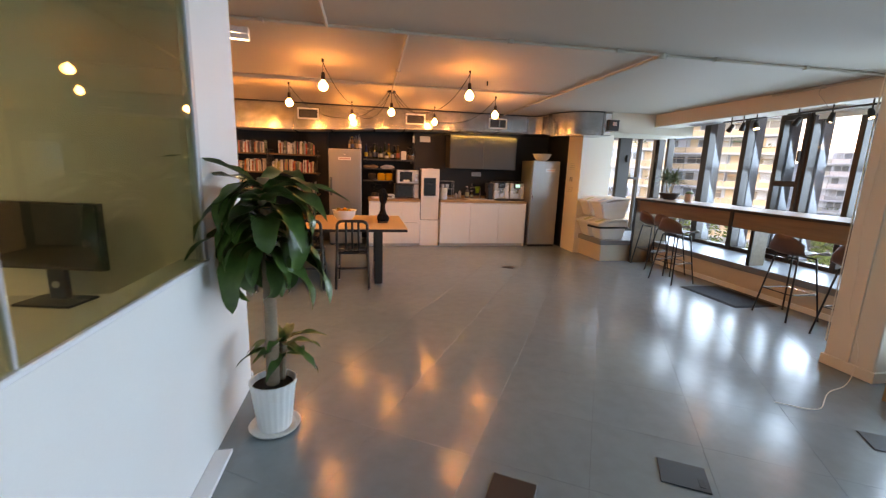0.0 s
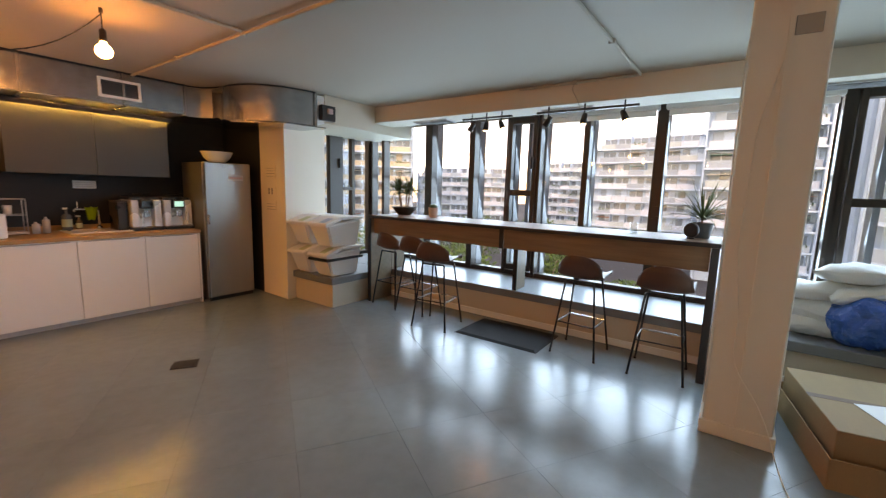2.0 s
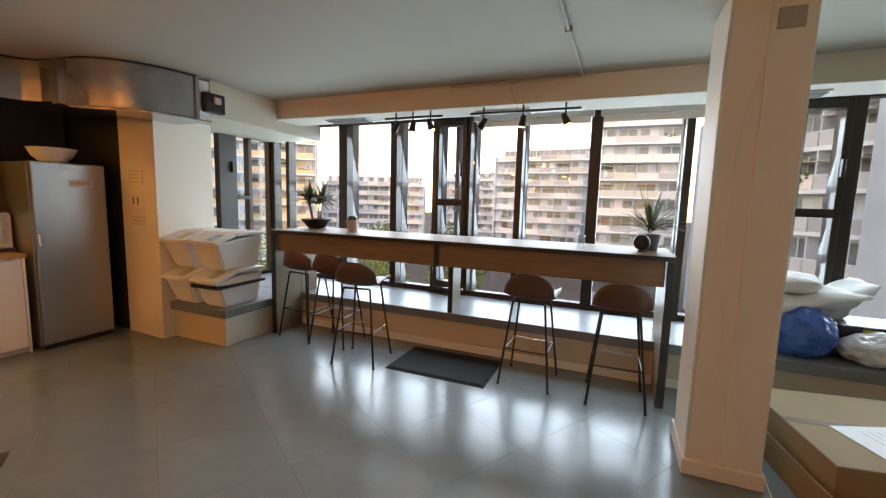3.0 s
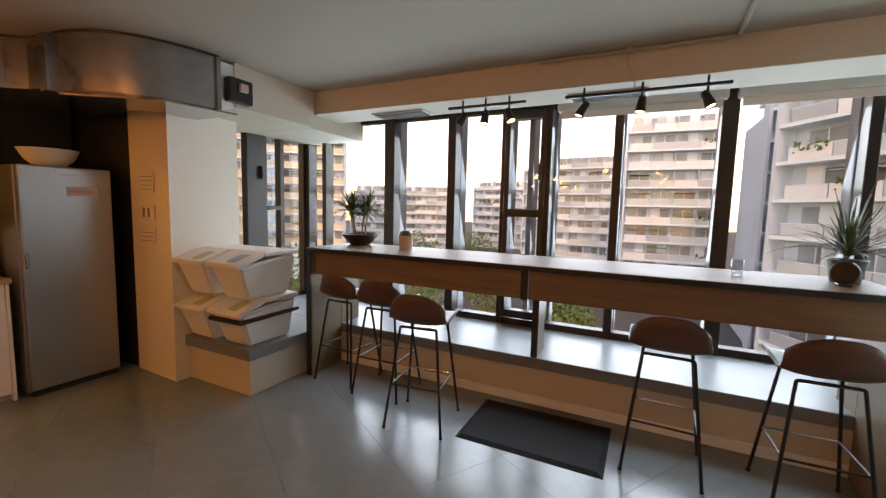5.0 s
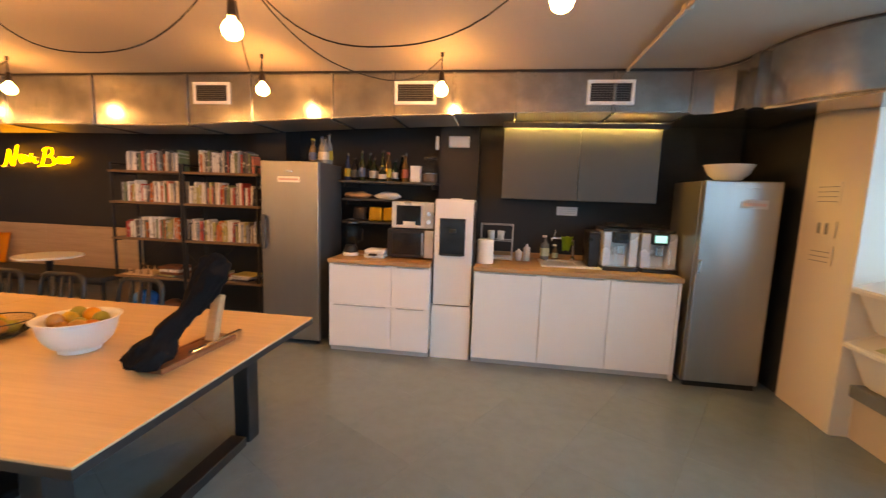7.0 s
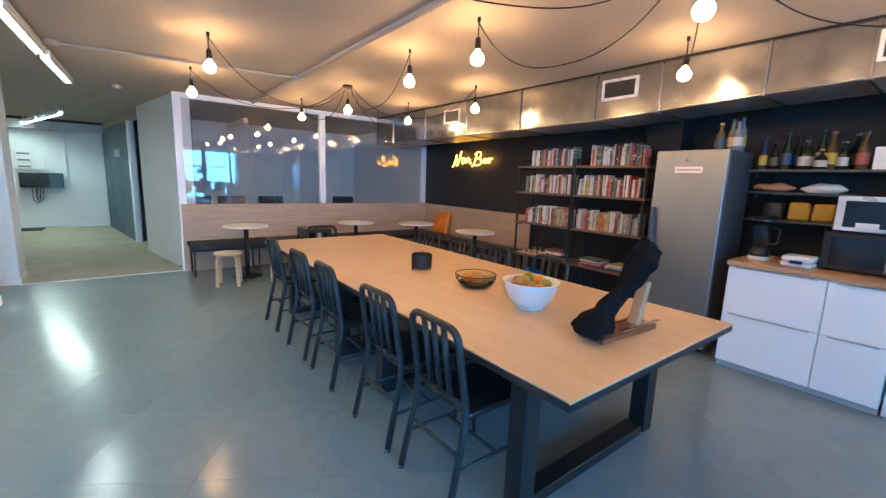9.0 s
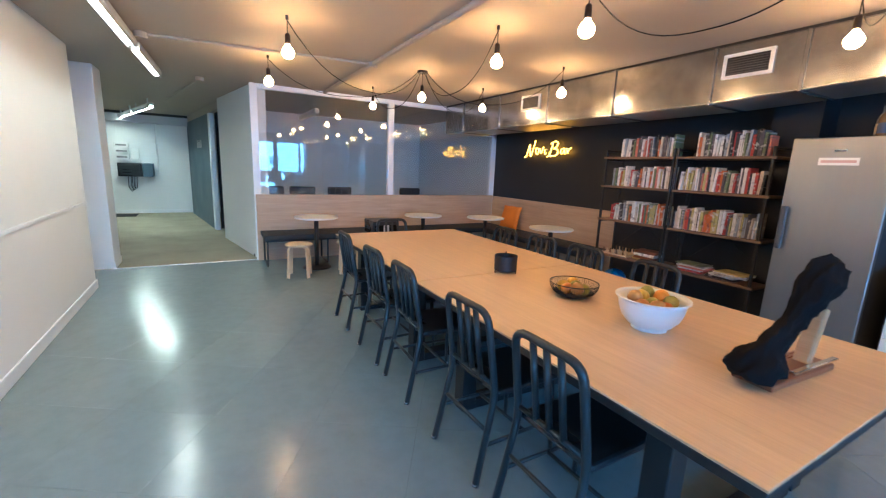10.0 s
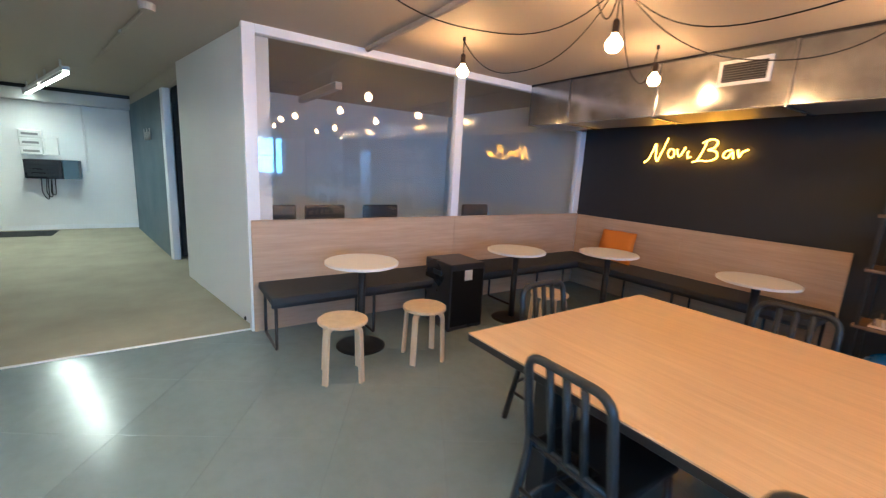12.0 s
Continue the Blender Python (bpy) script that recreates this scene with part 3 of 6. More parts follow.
# The same unseen closing wall, carried on behind office and passage.
structure("wall_far_south", box((-12.1, YS - 0.2, 0), (-0.49, YS, CEIL)), M_WHITE, "added white wall closing the unseen passage end", "wall")
structure("wall_store", box((-8.9, 5.15, 0), (-7.45, 5.25, CEIL)), M_DARK, "dark back wall of the store niche", "wall")
structure("wall_store", prism([(-8.9, 4.40), (-8.8, 4.40), (-8.8, 5.15), (-8.9, 5.15)], 0, CEIL), M_DARK, "dark side wall of the store niche", "wall")

# the glass meeting room
structure("wall_partition", box((-5.44, 4.80, 0), (-5.34, NORTH, 0.99)), M_WHITE, "low partition wall behind the bench", "wall")
structure("wall_meeting", box((-8.9, 5.25, 0), (-8.8, NORTH, CEIL)), M_WHITE, "white far wall of the meeting room", "wall")
structure("wall_meeting", prism([(-8.8, 5.25), (-8.8, 5.10), (-5.44, 4.95), (-5.44, 5.02)], 0, CEIL), M_WHITE, "white side wall of the meeting room", "wall")
g = thing("window_5", "clear glass partition in white frames above the bench", "window", kind="structure")
for y0, y1, z0, z1 in ((4.80, 4.90, 0.99, CEIL), (6.92, 7.02, 0.99, CEIL), (9.06, 9.17, 0.99, 2.2), (8.28, 8.38, 2.2, CEIL)):
    part("stile", box((-5.43, y0, z0), (-5.345, y1, z1), 0.004), M_TRIM, g)
for y0, y1, z0, z1 in ((4.90, 6.92, CEIL - 0.07, CEIL), (7.02, 8.28, CEIL - 0.07, CEIL), (8.28, 9.17, 2.13, 2.21)):
    part("rail", box((-5.43, y0, z0), (-5.345, y1, z1), 0.004), M_TRIM, g)
for y0, y1, z1 in ((4.90, 6.92, CEIL - 0.07), (7.02, 8.30, CEIL - 0.07), (8.30, 9.06, 2.13)):
    part("pane", box((-5.39, y0, 0.99), (-5.382, y1, z1)), M_PART, g)
structure("wall_partition", box((-5.44, 8.38, 2.21), (-5.345, NORTH, CEIL)), M_TRIM, "white infill where the duct meets the glass room", "wall")

# ceiling conduits
def conduit(pts, r=0.013, label="white painted conduit under the ceiling"):
    c = thing("ceiling_conduit", label, "conduit", "ceiling conduits")
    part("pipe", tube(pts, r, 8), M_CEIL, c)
    a, b = Vector(pts[0]), Vector(pts[-1])
    for k in range(1, max(2, int((b - a).length / 0.9))):
        p = a.lerp(b, k / max(2, int((b - a).length / 0.9)))
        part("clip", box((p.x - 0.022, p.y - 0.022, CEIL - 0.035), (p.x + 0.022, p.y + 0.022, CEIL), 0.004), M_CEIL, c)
    return c


zc = CEIL - 0.017
conduit([(-2.2, 3.75, zc), (5.54, 3.63, zc)])
conduit([(5.54, 3.63, zc), (5.545, 4.82, zc)])
conduit([(3.06, 3.72, zc), (3.08, 8.0, zc)])
conduit([(0.21, YS, zc), (0.21, 3.74, zc)])
conduit([(-5.3, 5.85, zc), (0.4, 5.85, zc)], 0.026, "wide white painted conduit under the ceiling")
conduit([(0.40, 5.84, zc), (3.04, 5.80, zc)])
conduit([(0.83, 3.73, zc), (0.86, 6.30, zc)])
conduit([(-3.43, 3.75, zc), (-3.15, 5.82, zc)])
conduit([(-8.4, 3.6, zc), (-5.45, 4.2, zc)])
for p in ((-3.15, 5.85), (3.06, 3.70), (-3.43, 3.78), (-5.45, 4.2)):
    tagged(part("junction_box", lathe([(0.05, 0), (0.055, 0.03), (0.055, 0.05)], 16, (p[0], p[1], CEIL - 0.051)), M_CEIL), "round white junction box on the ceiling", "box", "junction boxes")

# galvanised air duct along the back wall
d = thing("air_duct", "galvanised steel air duct under the ceiling above the kitchen", "duct")
cuts = [(-5.34, 2.11), (-4.75, 2.11), (-3.75, 2.11), (-2.75, 2.12), (-1.75, 2.12), (-0.75, 2.13), (-0.12, 2.16), (0.65, 2.20), (1.20, 2.22), (1.72, 2.24), (2.24, 2.25), (3.0, 2.26), (3.58, 2.26)]
for (a, za), (b, zb) in zip(cuts, cuts[1:]):
    y0, y1 = 8.02, 8.02
    bm = bmesh.new()
    v = [bm.verts.new(p) for p in ((a, y0, za), (b, y1, zb), (b, 8.62, zb), (a, 8.62, za), (a, y0, 2.562), (b, y1, 2.562), (b, 8.62, 2.562), (a, 8.62, 2.562))]
    for f in ((0, 3, 2, 1), (4, 5, 6, 7), (0, 1, 5, 4), (1, 2, 6, 5), (2, 3, 7, 6), (3, 0, 4, 7)):
        bm.faces.new([v[i] for i in f])
    part("section", bm, M_GALV, d)
    if b < 3.7:
        bm = box((a + 0.013, y0 + 0.004, -0.005), (b - 0.013, 8.616, -0.001))
        for v_ in bm.verts:
            v_.co.z += za + (zb - za) * (v_.co.x - a) / (b - a)
        part("underside", bm, M_GALVD, d)
    part("flange", box((b - 0.012, y1 - 0.018, zb - 0.018), (b + 0.012, 8.63, 2.568), 0.003), M_GALV, d)
part("elbow", prism([(3.592, 8.02), (3.72, 7.98), (3.80, 7.86), (3.83, 7.70), (4.45, 7.70), (4.45, 8.62), (3.592, 8.62)], 2.24, 2.562), M_GALV, d)
part("flange", prism([(3.80, 7.60), (3.90, 7.60), (3.90, 7.70), (3.80, 7.70)], 2.21, 2.57), M_GALV, d)
arc = [tuple(a * (1 - k / 22) ** 2 + b * 2 * k / 22 * (1 - k / 22) + c * (k / 22) ** 2 for a, b, c in ((3.84, 3.88, 4.56), (7.60, 7.02, 6.965))) for k in range(23)]
part("elbow", prism(arc + [(4.70, 7.6)], 2.20, 2.566), M_GALV, d, "wide curved duct elbow", smooth=False)
part("flange", prism([(4.53, 6.945), (4.56, 6.945), (4.60, 7.5), (4.57, 7.5)], 2.19, 2.57), M_GALV, d)
part("tray", prism([(3.84, 7.55), (4.20, 7.06), (4.70, 6.96), (4.70, 7.45), (4.40, 7.48)], 2.185, 2.198), M_GALV, d)
part("end_piece", box((4.565, 6.99, 2.24), (4.699, 7.5, 2.56)), M_WHITE, d)
# Black strips put in as the shadow of the gap above the duct.
part("gap_shadow", box((-5.33, 8.008, 2.5625), (3.59, 8.05, CEIL - 0.001)), M_BLACK, d, "black strip standing in for the gap shadow above the duct")
part("gap_shadow", tube([(x, y, 2.575) for x, y in arc], 0.009, 6), M_BLACK, d, "black strip standing in for the gap shadow above the duct")
part("gap_shadow", tube(rounded([(3.592, 8.02, 2.574), (3.72, 7.98, 2.574), (3.80, 7.86, 2.574), (3.84, 7.62, 2.574)], 0.05, 3), 0.009, 6), M_BLACK, d, "black strip standing in for the gap shadow above the duct")
s = thing("isolator_switch", "black isolator switch with a red knob beside the duct", "switch")
part("case", box((4.60, 6.90, 2.27), (4.80, 6.975, 2.45), 0.008, 2), M_BPLAST, s)
part("knob", box((4.67, 6.87, 2.35), (4.74, 6.90, 2.41), 0.006), M_RED, s)

grille = thing("air_grille", "white louvred air grille set in the duct", "grille", "duct grilles")
for lo, hi in (((0, -0.012, 0), (0.36, 0.004, 0.025)), ((0, -0.012, 0.165), (0.36, 0.004, 0.19)), ((0, -0.012, 0.025), (0.025, 0.004, 0.165)), ((0.335, -0.012, 0.025), (0.36, 0.004, 0.165))):
    part("frame", box(lo, hi, 0.002), M_WPLAST, grille)
part("backing", box((0.02, 0.0, 0.02), (0.34, 0.003, 0.17)), M_BLACK, grille)
for k in range(7):
    part("slat", box((0.025, -0.008, 0.036 + 0.0185 * k), (0.335, -0.001, 0.0400 + 0.0185 * k)), M_STEELS, grille)
for k in range(11):
    part("bar", box((0.049 + 0.026 * k, -0.010, 0.025), (0.051 + 0.026 * k, -0.008, 0.165)), M_STEELS, grille)
grille.matrix_basis = pose(-3.24, 8.013, 2.30)
copy_thing(grille, pose(-0.675, 8.013, 2.305))
copy_thing(grille, pose(1.215, 8.013, 2.307))
copy_thing(grille, pose(2.79, 8.013, 2.31))

# ---- dining area ----
# Unseen wall, added to keep sky light from leaking in behind the partition.
structure("wall_passage", box((-12.1, 4.95, 0), (-8.9, 5.05, CEIL)), M_WHITE, "added unseen wall blocking sky light behind the blue partition", "wall")


def dining_table(x0, x1):
    t = thing("dining_table", "long oak-topped table with a black edge and black frame legs", "table", "dining tables")
    y0, y1 = 5.39, 6.87
    part("tabletop", box((x0, y0 + 0.001, 0.748), (x1, y1 - 0.001, 0.757), 0.0015), M_TABLE, t, "oak laminate tabletop")
    part("edge_board", box((x0 + 0.001, y0, 0.715), (x1 - 0.001, y1, 0.748), 0.002), M_BLACK, t, "black tabletop edge")
    for x in (x0 + 0.36, x1 - 0.36):
        for y in (y0 + 0.15, y1 - 0.22):
            part("leg", box((x - 0.05, y, 0.0), (x + 0.05, y + 0.10, 0.712), 0.004), M_BLACK, t)
        part("foot_bar", box((x - 0.05, y0 + 0.25, 0.0), (x + 0.05, y1 - 0.25, 0.06), 0.004), M_BLACK, t)
        part("top_bar", box((x - 0.04, y0 + 0.25, 0.655), (x + 0.04, y1 - 0.25, 0.712), 0.004), M_BLACK, t)
    part("beam", box((x0 + 0.45, 6.08, 0.66), (x1 - 0.45, 6.16, 0.71), 0.004), M_BLACK, t)
    return t


dining_table(-0.977, 1.02)
dining_table(-2.99, -0.983)

chair = thing("dining_chair", "charcoal metal dining chair with slatted back tucked at the table", "chair", "chairs at the table")
hoop = rounded([(-0.203, -0.295, 0), (-0.19, -0.20, 0.45), (-0.18, -0.265, 0.865), (0.18, -0.265, 0.865), (0.19, -0.20, 0.45), (0.203, -0.295, 0)], 0.075, 5)
part("back_frame", tube(hoop, 0.0175, 10), M_CHAIR, chair, smooth=True)
for x in (-0.075, 0.0, 0.075):
    part("slat", tube([(x, -0.206, 0.50), (x, -0.262, 0.855)], 0.0145, 8), M_CHAIR, chair, smooth=True)
part("crossbar", tube([(-0.185, -0.207, 0.50), (0.185, -0.207, 0.50)], 0.012, 8), M_CHAIR, chair, smooth=True)
seat = box((-0.20, -0.19, 0.435), (0.20, 0.21, 0.468), 0.014, 2)
for v in seat.verts:
    v.co.z -= 0.012 * max(0, 1 - (v.co.x ** 2 + v.co.y ** 2) / 0.03) if v.co.z > 0.45 else 0
part("seat", seat, M_BPLAST, chair, "black seat")
for sx in (-1, 1):
    part("leg", tube([(0.175 * sx, 0.18, 0.44), (0.195 * sx, 0.205, 0.012)], 0.0155, 10, r2=0.012), M_CHAIR, chair, smooth=True)
    part("stretcher", tube([(0.197 * sx, -0.252, 0.20), (0.188 * sx, 0.195, 0.20)], 0.010, 8), M_CHAIR, chair, smooth=True)
    part("glide", lathe([(0.012, 0), (0.014, 0.012)], 10, (0.195 * sx, 0.205, 0)), M_GPLAST, chair, "pale plastic glide")
    part("glide", lathe([(0.015, -0.002), (0.017, 0.012)], 10, (0.203 * sx, -0.295, 0.002)), M_GPLAST, chair, "pale plastic glide")
part("stretcher", tube([(-0.19, 0.0, 0.20), (0.19, 0.0, 0.20)], 0.010, 8), M_CHAIR, chair, smooth=True)
part("stretcher", tube([(-0.195, -0.238, 0.27), (0.195, -0.238, 0.27)], 0.010, 8), M_CHAIR, chair, smooth=True)
chair.matrix_basis = pose(0.33, 5.568, 0)
for x, a in ((-0.23, 1), (-1.0, -1.5), (-1.59, 1), (-2.34, -1)):
    copy_thing(chair, pose(x, 5.568, 0, 0, 0, a))
for x, a in ((-0.42, 178), (-1.07, 181), (-1.62, 180), (-2.2, 182)):
    copy_thing(chair, pose(x, 6.82, 0, 0, 0, a))
copy_thing(chair, pose(-2.93, 6.12, 0, 0, 0, -90))


def fruit(at, r, k):
    bm = ball((0, 0, 0), r, 2, (1, 1, 0.92 + 0.06 * (k % 3)))
    lumpy(bm, r * 0.12, 14, k * 1.7)
    f = part("fruit", bm, M_FRUIT, smooth=True)
    f.matrix_basis = pose(*at, 20 * k, 30 * k, 50 * k)
    return tagged(f, "ripe fruit lying in the bowl on the table", "fruit", "fruit on the table")


b = thing("fruit_bowl", "large white plastic bowl full of fruit on the table", "bowl", at=(0.20, 6.115, 0.757))
part("bowl", lathe([(0.082, 0), (0.083, 0.010), (0.078, 0.014), (0.105, 0.028), (0.132, 0.060), (0.148, 0.100), (0.156, 0.140), (0.159, 0.154), (0.171, 0.157), (0.171, 0.162), (0.155, 0.160), (0.150, 0.137), (0.141, 0.100), (0.125, 0.063), (0.10, 0.036), (0.0, 0.028)], 56), M_WPLAST, b, smooth=True)
for k, (dx, dy) in enumerate(((0.09, 0.0), (-0.09, 0.03), (0.0, 0.09), (0.0, -0.09), (0.07, 0.08), (-0.07, -0.07), (0.0, 0.0), (0.09, -0.08), (-0.10, 0.09))):
    fruit((0.20 + dx * 0.8, 6.115 + dy * 0.8, 0.757 + 0.122 + 0.014 * (k % 3)), 0.037, k)
b = thing("wire_basket", "black wire basket with oranges on the table", "basket", at=(-0.34, 6.16, 0.757))
for k in range(64):
    a = 2 * math.pi * k / 64
    part("wire", tube([(q * math.cos(a), q * math.sin(a), z) for q, z in ((0.06, 0.004), (0.085, 0.008), (0.125, 0.032), (0.142, 0.062), (0.145, 0.086))], 0.0010, 4), M_BLACK, b)
for q, z, r in ((0.145, 0.086, 0.003), (0.135, 0.047, 0.0012), (0.06, 0.004, 0.003)):
    part("ring", tube([(q * math.cos(2 * math.pi * i / 40), q * math.sin(2 * math.pi * i / 40), z) for i in range(40)], r, 6, True), M_BLACK, b)
part("dish", lathe([(0.0, 0.002), (0.085, 0.004), (0.12, 0.026), (0.122, 0.028), (0.085, 0.008), (0.0, 0.006)], 28), M_BPLAST, b, smooth=True)
for k, (dx, dy) in enumerate(((0.07, 0.03), (-0.06, 0.05), (0.0, -0.07), (0.02, 0.0), (-0.08, -0.03), (0.08, -0.05))):
    fruit((-0.34 + dx * 0.8, 6.16 + dy * 0.8, 0.757 + 0.052 + 0.012 * (k % 2)), 0.040, k * 3)
c = thing("metal_pot", "matt black metal pot on thin feet on the table", "pot", at=(-0.98, 6.13, 0.757))
part("body", lathe([(0.075, 0.012), (0.083, 0.016), (0.085, 0.125), (0.083, 0.127), (0.079, 0.122), (0.077, 0.022), (0.0, 0.02)], 32), M_BLACK, c, smooth=False)
for k in range(3):
    a = 2.1 * k + 0.4
    part("foot", tube([(0.087 * math.cos(a), 0.087 * math.sin(a), 0.0), (0.087 * math.cos(a), 0.087 * math.sin(a), 0.138)], 0.004, 6), M_BLACK, c)

# ham stand under a black cloth
h = thing("ham_stand", "wooden ham stand draped in black cloth on the table", "stand", at=(0.74, 6.22, 0.757), turn=-3)
part("base", box((-0.07, -0.27, 0.0), (0.07, 0.19, 0.028), 0.006, 2), M_HAMW, h, "dark varnished wooden base")
part("post", box((-0.028, 0.06, 0.03), (0.028, 0.10, 0.28), 0.008, 2, pose(0, 0, 0, -16, 0, 0)), M_WORK, h, "honey-coloured wooden post")
part("knife", box((0.04, -0.10, 0.0285), (0.062, 0.24, 0.040), 0.003), M_CHROME, h, "steel knife")
bm = bmesh.new()
rings = []
spine = [(-0.01, -0.335, 0.035, 0.03, 0.025), (-0.01, -0.30, 0.05, 0.075, 0.045), (0.0, -0.25, 0.075, 0.075, 0.06), (0.0, -0.19, 0.12, 0.055, 0.055), (0, -0.12, 0.17, 0.036, 0.045), (0, -0.05, 0.215, 0.032, 0.045), (0, 0.02, 0.27, 0.045, 0.065), (0, 0.08, 0.325, 0.06, 0.09), (0, 0.13, 0.37, 0.062, 0.085), (0, 0.17, 0.41, 0.045, 0.055), (0, 0.19, 0.435, 0.018, 0.02)]
for i, (x, y, z, w, hh) in enumerate(spine):
    ring = []
    for k in range(20):
        a = 2 * math.pi * k / 20
        q = 1 + 0.16 * math.sin(3 * a + i) + 0.12 * math.sin(7 * a + 1.7 * i)
        ring.append(bm.verts.new((x + w * q * math.cos(a), y - 0.6 * hh * q * math.sin(a), max(0.03, z + 0.8 * hh * q * math.sin(a)))))
    rings.append(ring)
for p, q in zip(rings, rings[1:]):
    for k in range(20):
        bm.faces.new((p[k], p[(k + 1) % 20], q[(k + 1) % 20], q[k]))
bm.faces.new(rings[0][::-1]), bm.faces.new(rings[-1])
bmesh.ops.recalc_face_normals(bm, faces=bm.faces)
bmesh.ops.subdivide_edges(bm, edges=bm.edges[:], cuts=2, use_grid_fill=True)
lumpy(bm, 0.016, 15, 4), lumpy(bm, 0.007, 42, 9)
for v in bm.verts:
    v.co.z = max(v.co.z, 0.0295)
part("cloth", bm, M_CLOTH, h, "crumpled black cloth cover", smooth=True)

# bench round the corner
b = thing("corner_bench", "corner bench with dark grey cushions on black steel frames", "bench")
part("cushion", box((-5.325, 4.86, 0.40), (-4.79, 6.98, 0.462), 0.014, 3), M_CUSH, b)
part("cushion", box((-5.325, 6.985, 0.40), (-4.79, 9.10, 0.462), 0.014, 3), M_CUSH, b)
part("cushion", box((-4.785, 8.56, 0.40), (-2.42, 9.10, 0.462), 0.014, 3), M_CUSH, b)
part("rail", box((-4.86, 4.87, 0.365), (-4.82, 9.0, 0.40), 0.003), M_BLACK, b)
part("rail", box((-4.80, 8.60, 0.365), (-2.43, 8.64, 0.40), 0.003), M_BLACK, b)
for y in (4.90, 5.75, 6.6, 7.5, 8.35):
    part("leg_frame", tube(rounded([(-5.25, y, 0.38), (-5.25, y, 0.013), (-4.83, y, 0.013), (-4.83, y, 0.38)], 0.02, 3), 0.013, 8), M_BLACK, b, smooth=True)
for x in (-4.4, -3.6, -2.9, -2.47):
    part("leg_frame", tube(rounded([(x, 9.03, 0.38), (x, 9.03, 0.013), (x, 8.62, 0.013), (x, 8.62, 0.38)], 0.02, 3), 0.013, 8), M_BLACK, b, smooth=True)
w = thing("bench_backrest", "light oak panelled backrest along the wall above the bench", "panelling")
for y0, y1 in ((4.82, 6.955), (6.957, 9.13)):
    part("panel", box((-5.338, y0, 0.002), (-5.315, y1, 0.998), 0.002), M_BENCH, w)
for x0, x1 in ((-5.314, -3.85), (-3.848, -2.41)):
    part("panel", box((x0, 9.13, 0.002), (x1, 9.155, 0.998), 0.002), M_BENCHX, w)
part("cap", box((-5.34, 4.82, 0.999), (-5.305, 9.13, 1.008), 0.002), M_BENCH, w)

for x, y in ((-4.63, 5.54), (-4.55, 7.22), (-4.08, 8.12), (-2.80, 8.33)):
    t = thing("bistro_table", "round white bistro table on a black pedestal", "table", "bistro tables", at=(x, y, 0))
    part("tabletop", lathe([(0.292, 0.722), (0.30, 0.726), (0.30, 0.742), (0.296, 0.746)], 48), M_POTW, t, "speckled white tabletop")
    part("column", lathe([(0.032, 0.02), (0.032, 0.72)], 20), M_BLACK, t, smooth=True)
    part("plate", lathe([(0.10, 0.705), (0.10, 0.722)], 20), M_BLACK, t)
    part("base", lathe([(0.205, 0.0), (0.205, 0.008), (0.18, 0.016), (0.04, 0.028)], 40), M_BLACK, t)

for x, y, a in ((-4.21, 5.22, 28), (-4.20, 5.90, 33), (-4.02, 7.17, 20)):
    s = thing("wooden_stool", "round birch stool with bent legs", "stool", "birch stools", at=(x, y, 0), turn=a)
    part("seat", lathe([(0.165, 0.415), (0.175, 0.42), (0.175, 0.437), (0.168, 0.442)], 40), M_BIRCH, s)
    for k in range(4):
        bm = bmesh.new()
        pth = rounded([(0.05, 0, 0.405), (0.158, 0, 0.405), (0.178, 0, 0.0)], 0.055, 6)
        vs = []
        for i, p in enumerate(pth):
            d = (pth[min(i + 1, len(pth) - 1)] - pth[max(i - 1, 0)]).normalized()
            n = Vector((-d.z, 0, d.x)) * 0.010
            vs.append([bm.verts.new(p + n * e + Vector((0, f * 0.021, 0))) for e, f in ((1, 1), (1, -1), (-1, -1), (-1, 1))])
        for p, q in zip(vs, vs[1:]):
            for i in range(4):
                bm.faces.new((p[i], p[(i + 1) % 4], q[(i + 1) % 4], q[i]))
        bm.faces.new(vs[0]), bm.faces.new(vs[-1])
        bmesh.ops.rotate(bm, cent=(0, 0, 0), matrix=Matrix.Rotation(k * math.pi / 2, 3, "Z"), verts=bm.verts)
        bmesh.ops.recalc_face_normals(bm, faces=bm.faces)
        part("leg", bm, M_BIRCH, s)

s = thing("loudspeaker", "black box loudspeaker with a white badge beside the bench", "speaker", at=(-4.73, 6.57, 0))
part("cabinet", box((-0.22, -0.205, 0.012), (0.22, 0.205, 0.66), 0.012, 2), M_BPLAST, s)
part("handle", box((-0.07, -0.212, 0.52), (0.07, -0.204, 0.57), 0.006, 2), M_CHAIR, s)
part("grille", box((0.219, -0.185, 0.05), (0.226, 0.185, 0.60), 0.003), M_CLOTH, s)
part("badge", box((0.226, -0.045, 0.50), (0.229, 0.045, 0.60), 0.001), M_GPLAST, s, "small white badge")
for dx in (-0.18, 0.18):
    for dy in (-0.17, 0.17):
        part("foot", lathe([(0.02, 0), (0.022, 0.012)], 12, (dx, dy, 0)), M_BLACK, s)

bm = box((-0.23, -0.06, -0.2), (0.23, 0.06, 0.2))
bmesh.ops.subdivide_edges(bm, edges=bm.edges[:], cuts=7, use_grid_fill=True)
for v in bm.verts:
    u, z = v.co.x / 0.23, v.co.z / 0.2
    v.co.y *= 0.12 + 0.95 * (1 - u * u) ** 0.5 * (1 - z * z) ** 0.5 if abs(u) < 1 and abs(z) < 1 else 0.12
lumpy(bm, 0.008, 9)
p = tagged(part("cushion", bm, M_ORANGE, smooth=True), "orange scatter cushion leaning on the bench backrest", "cushion")
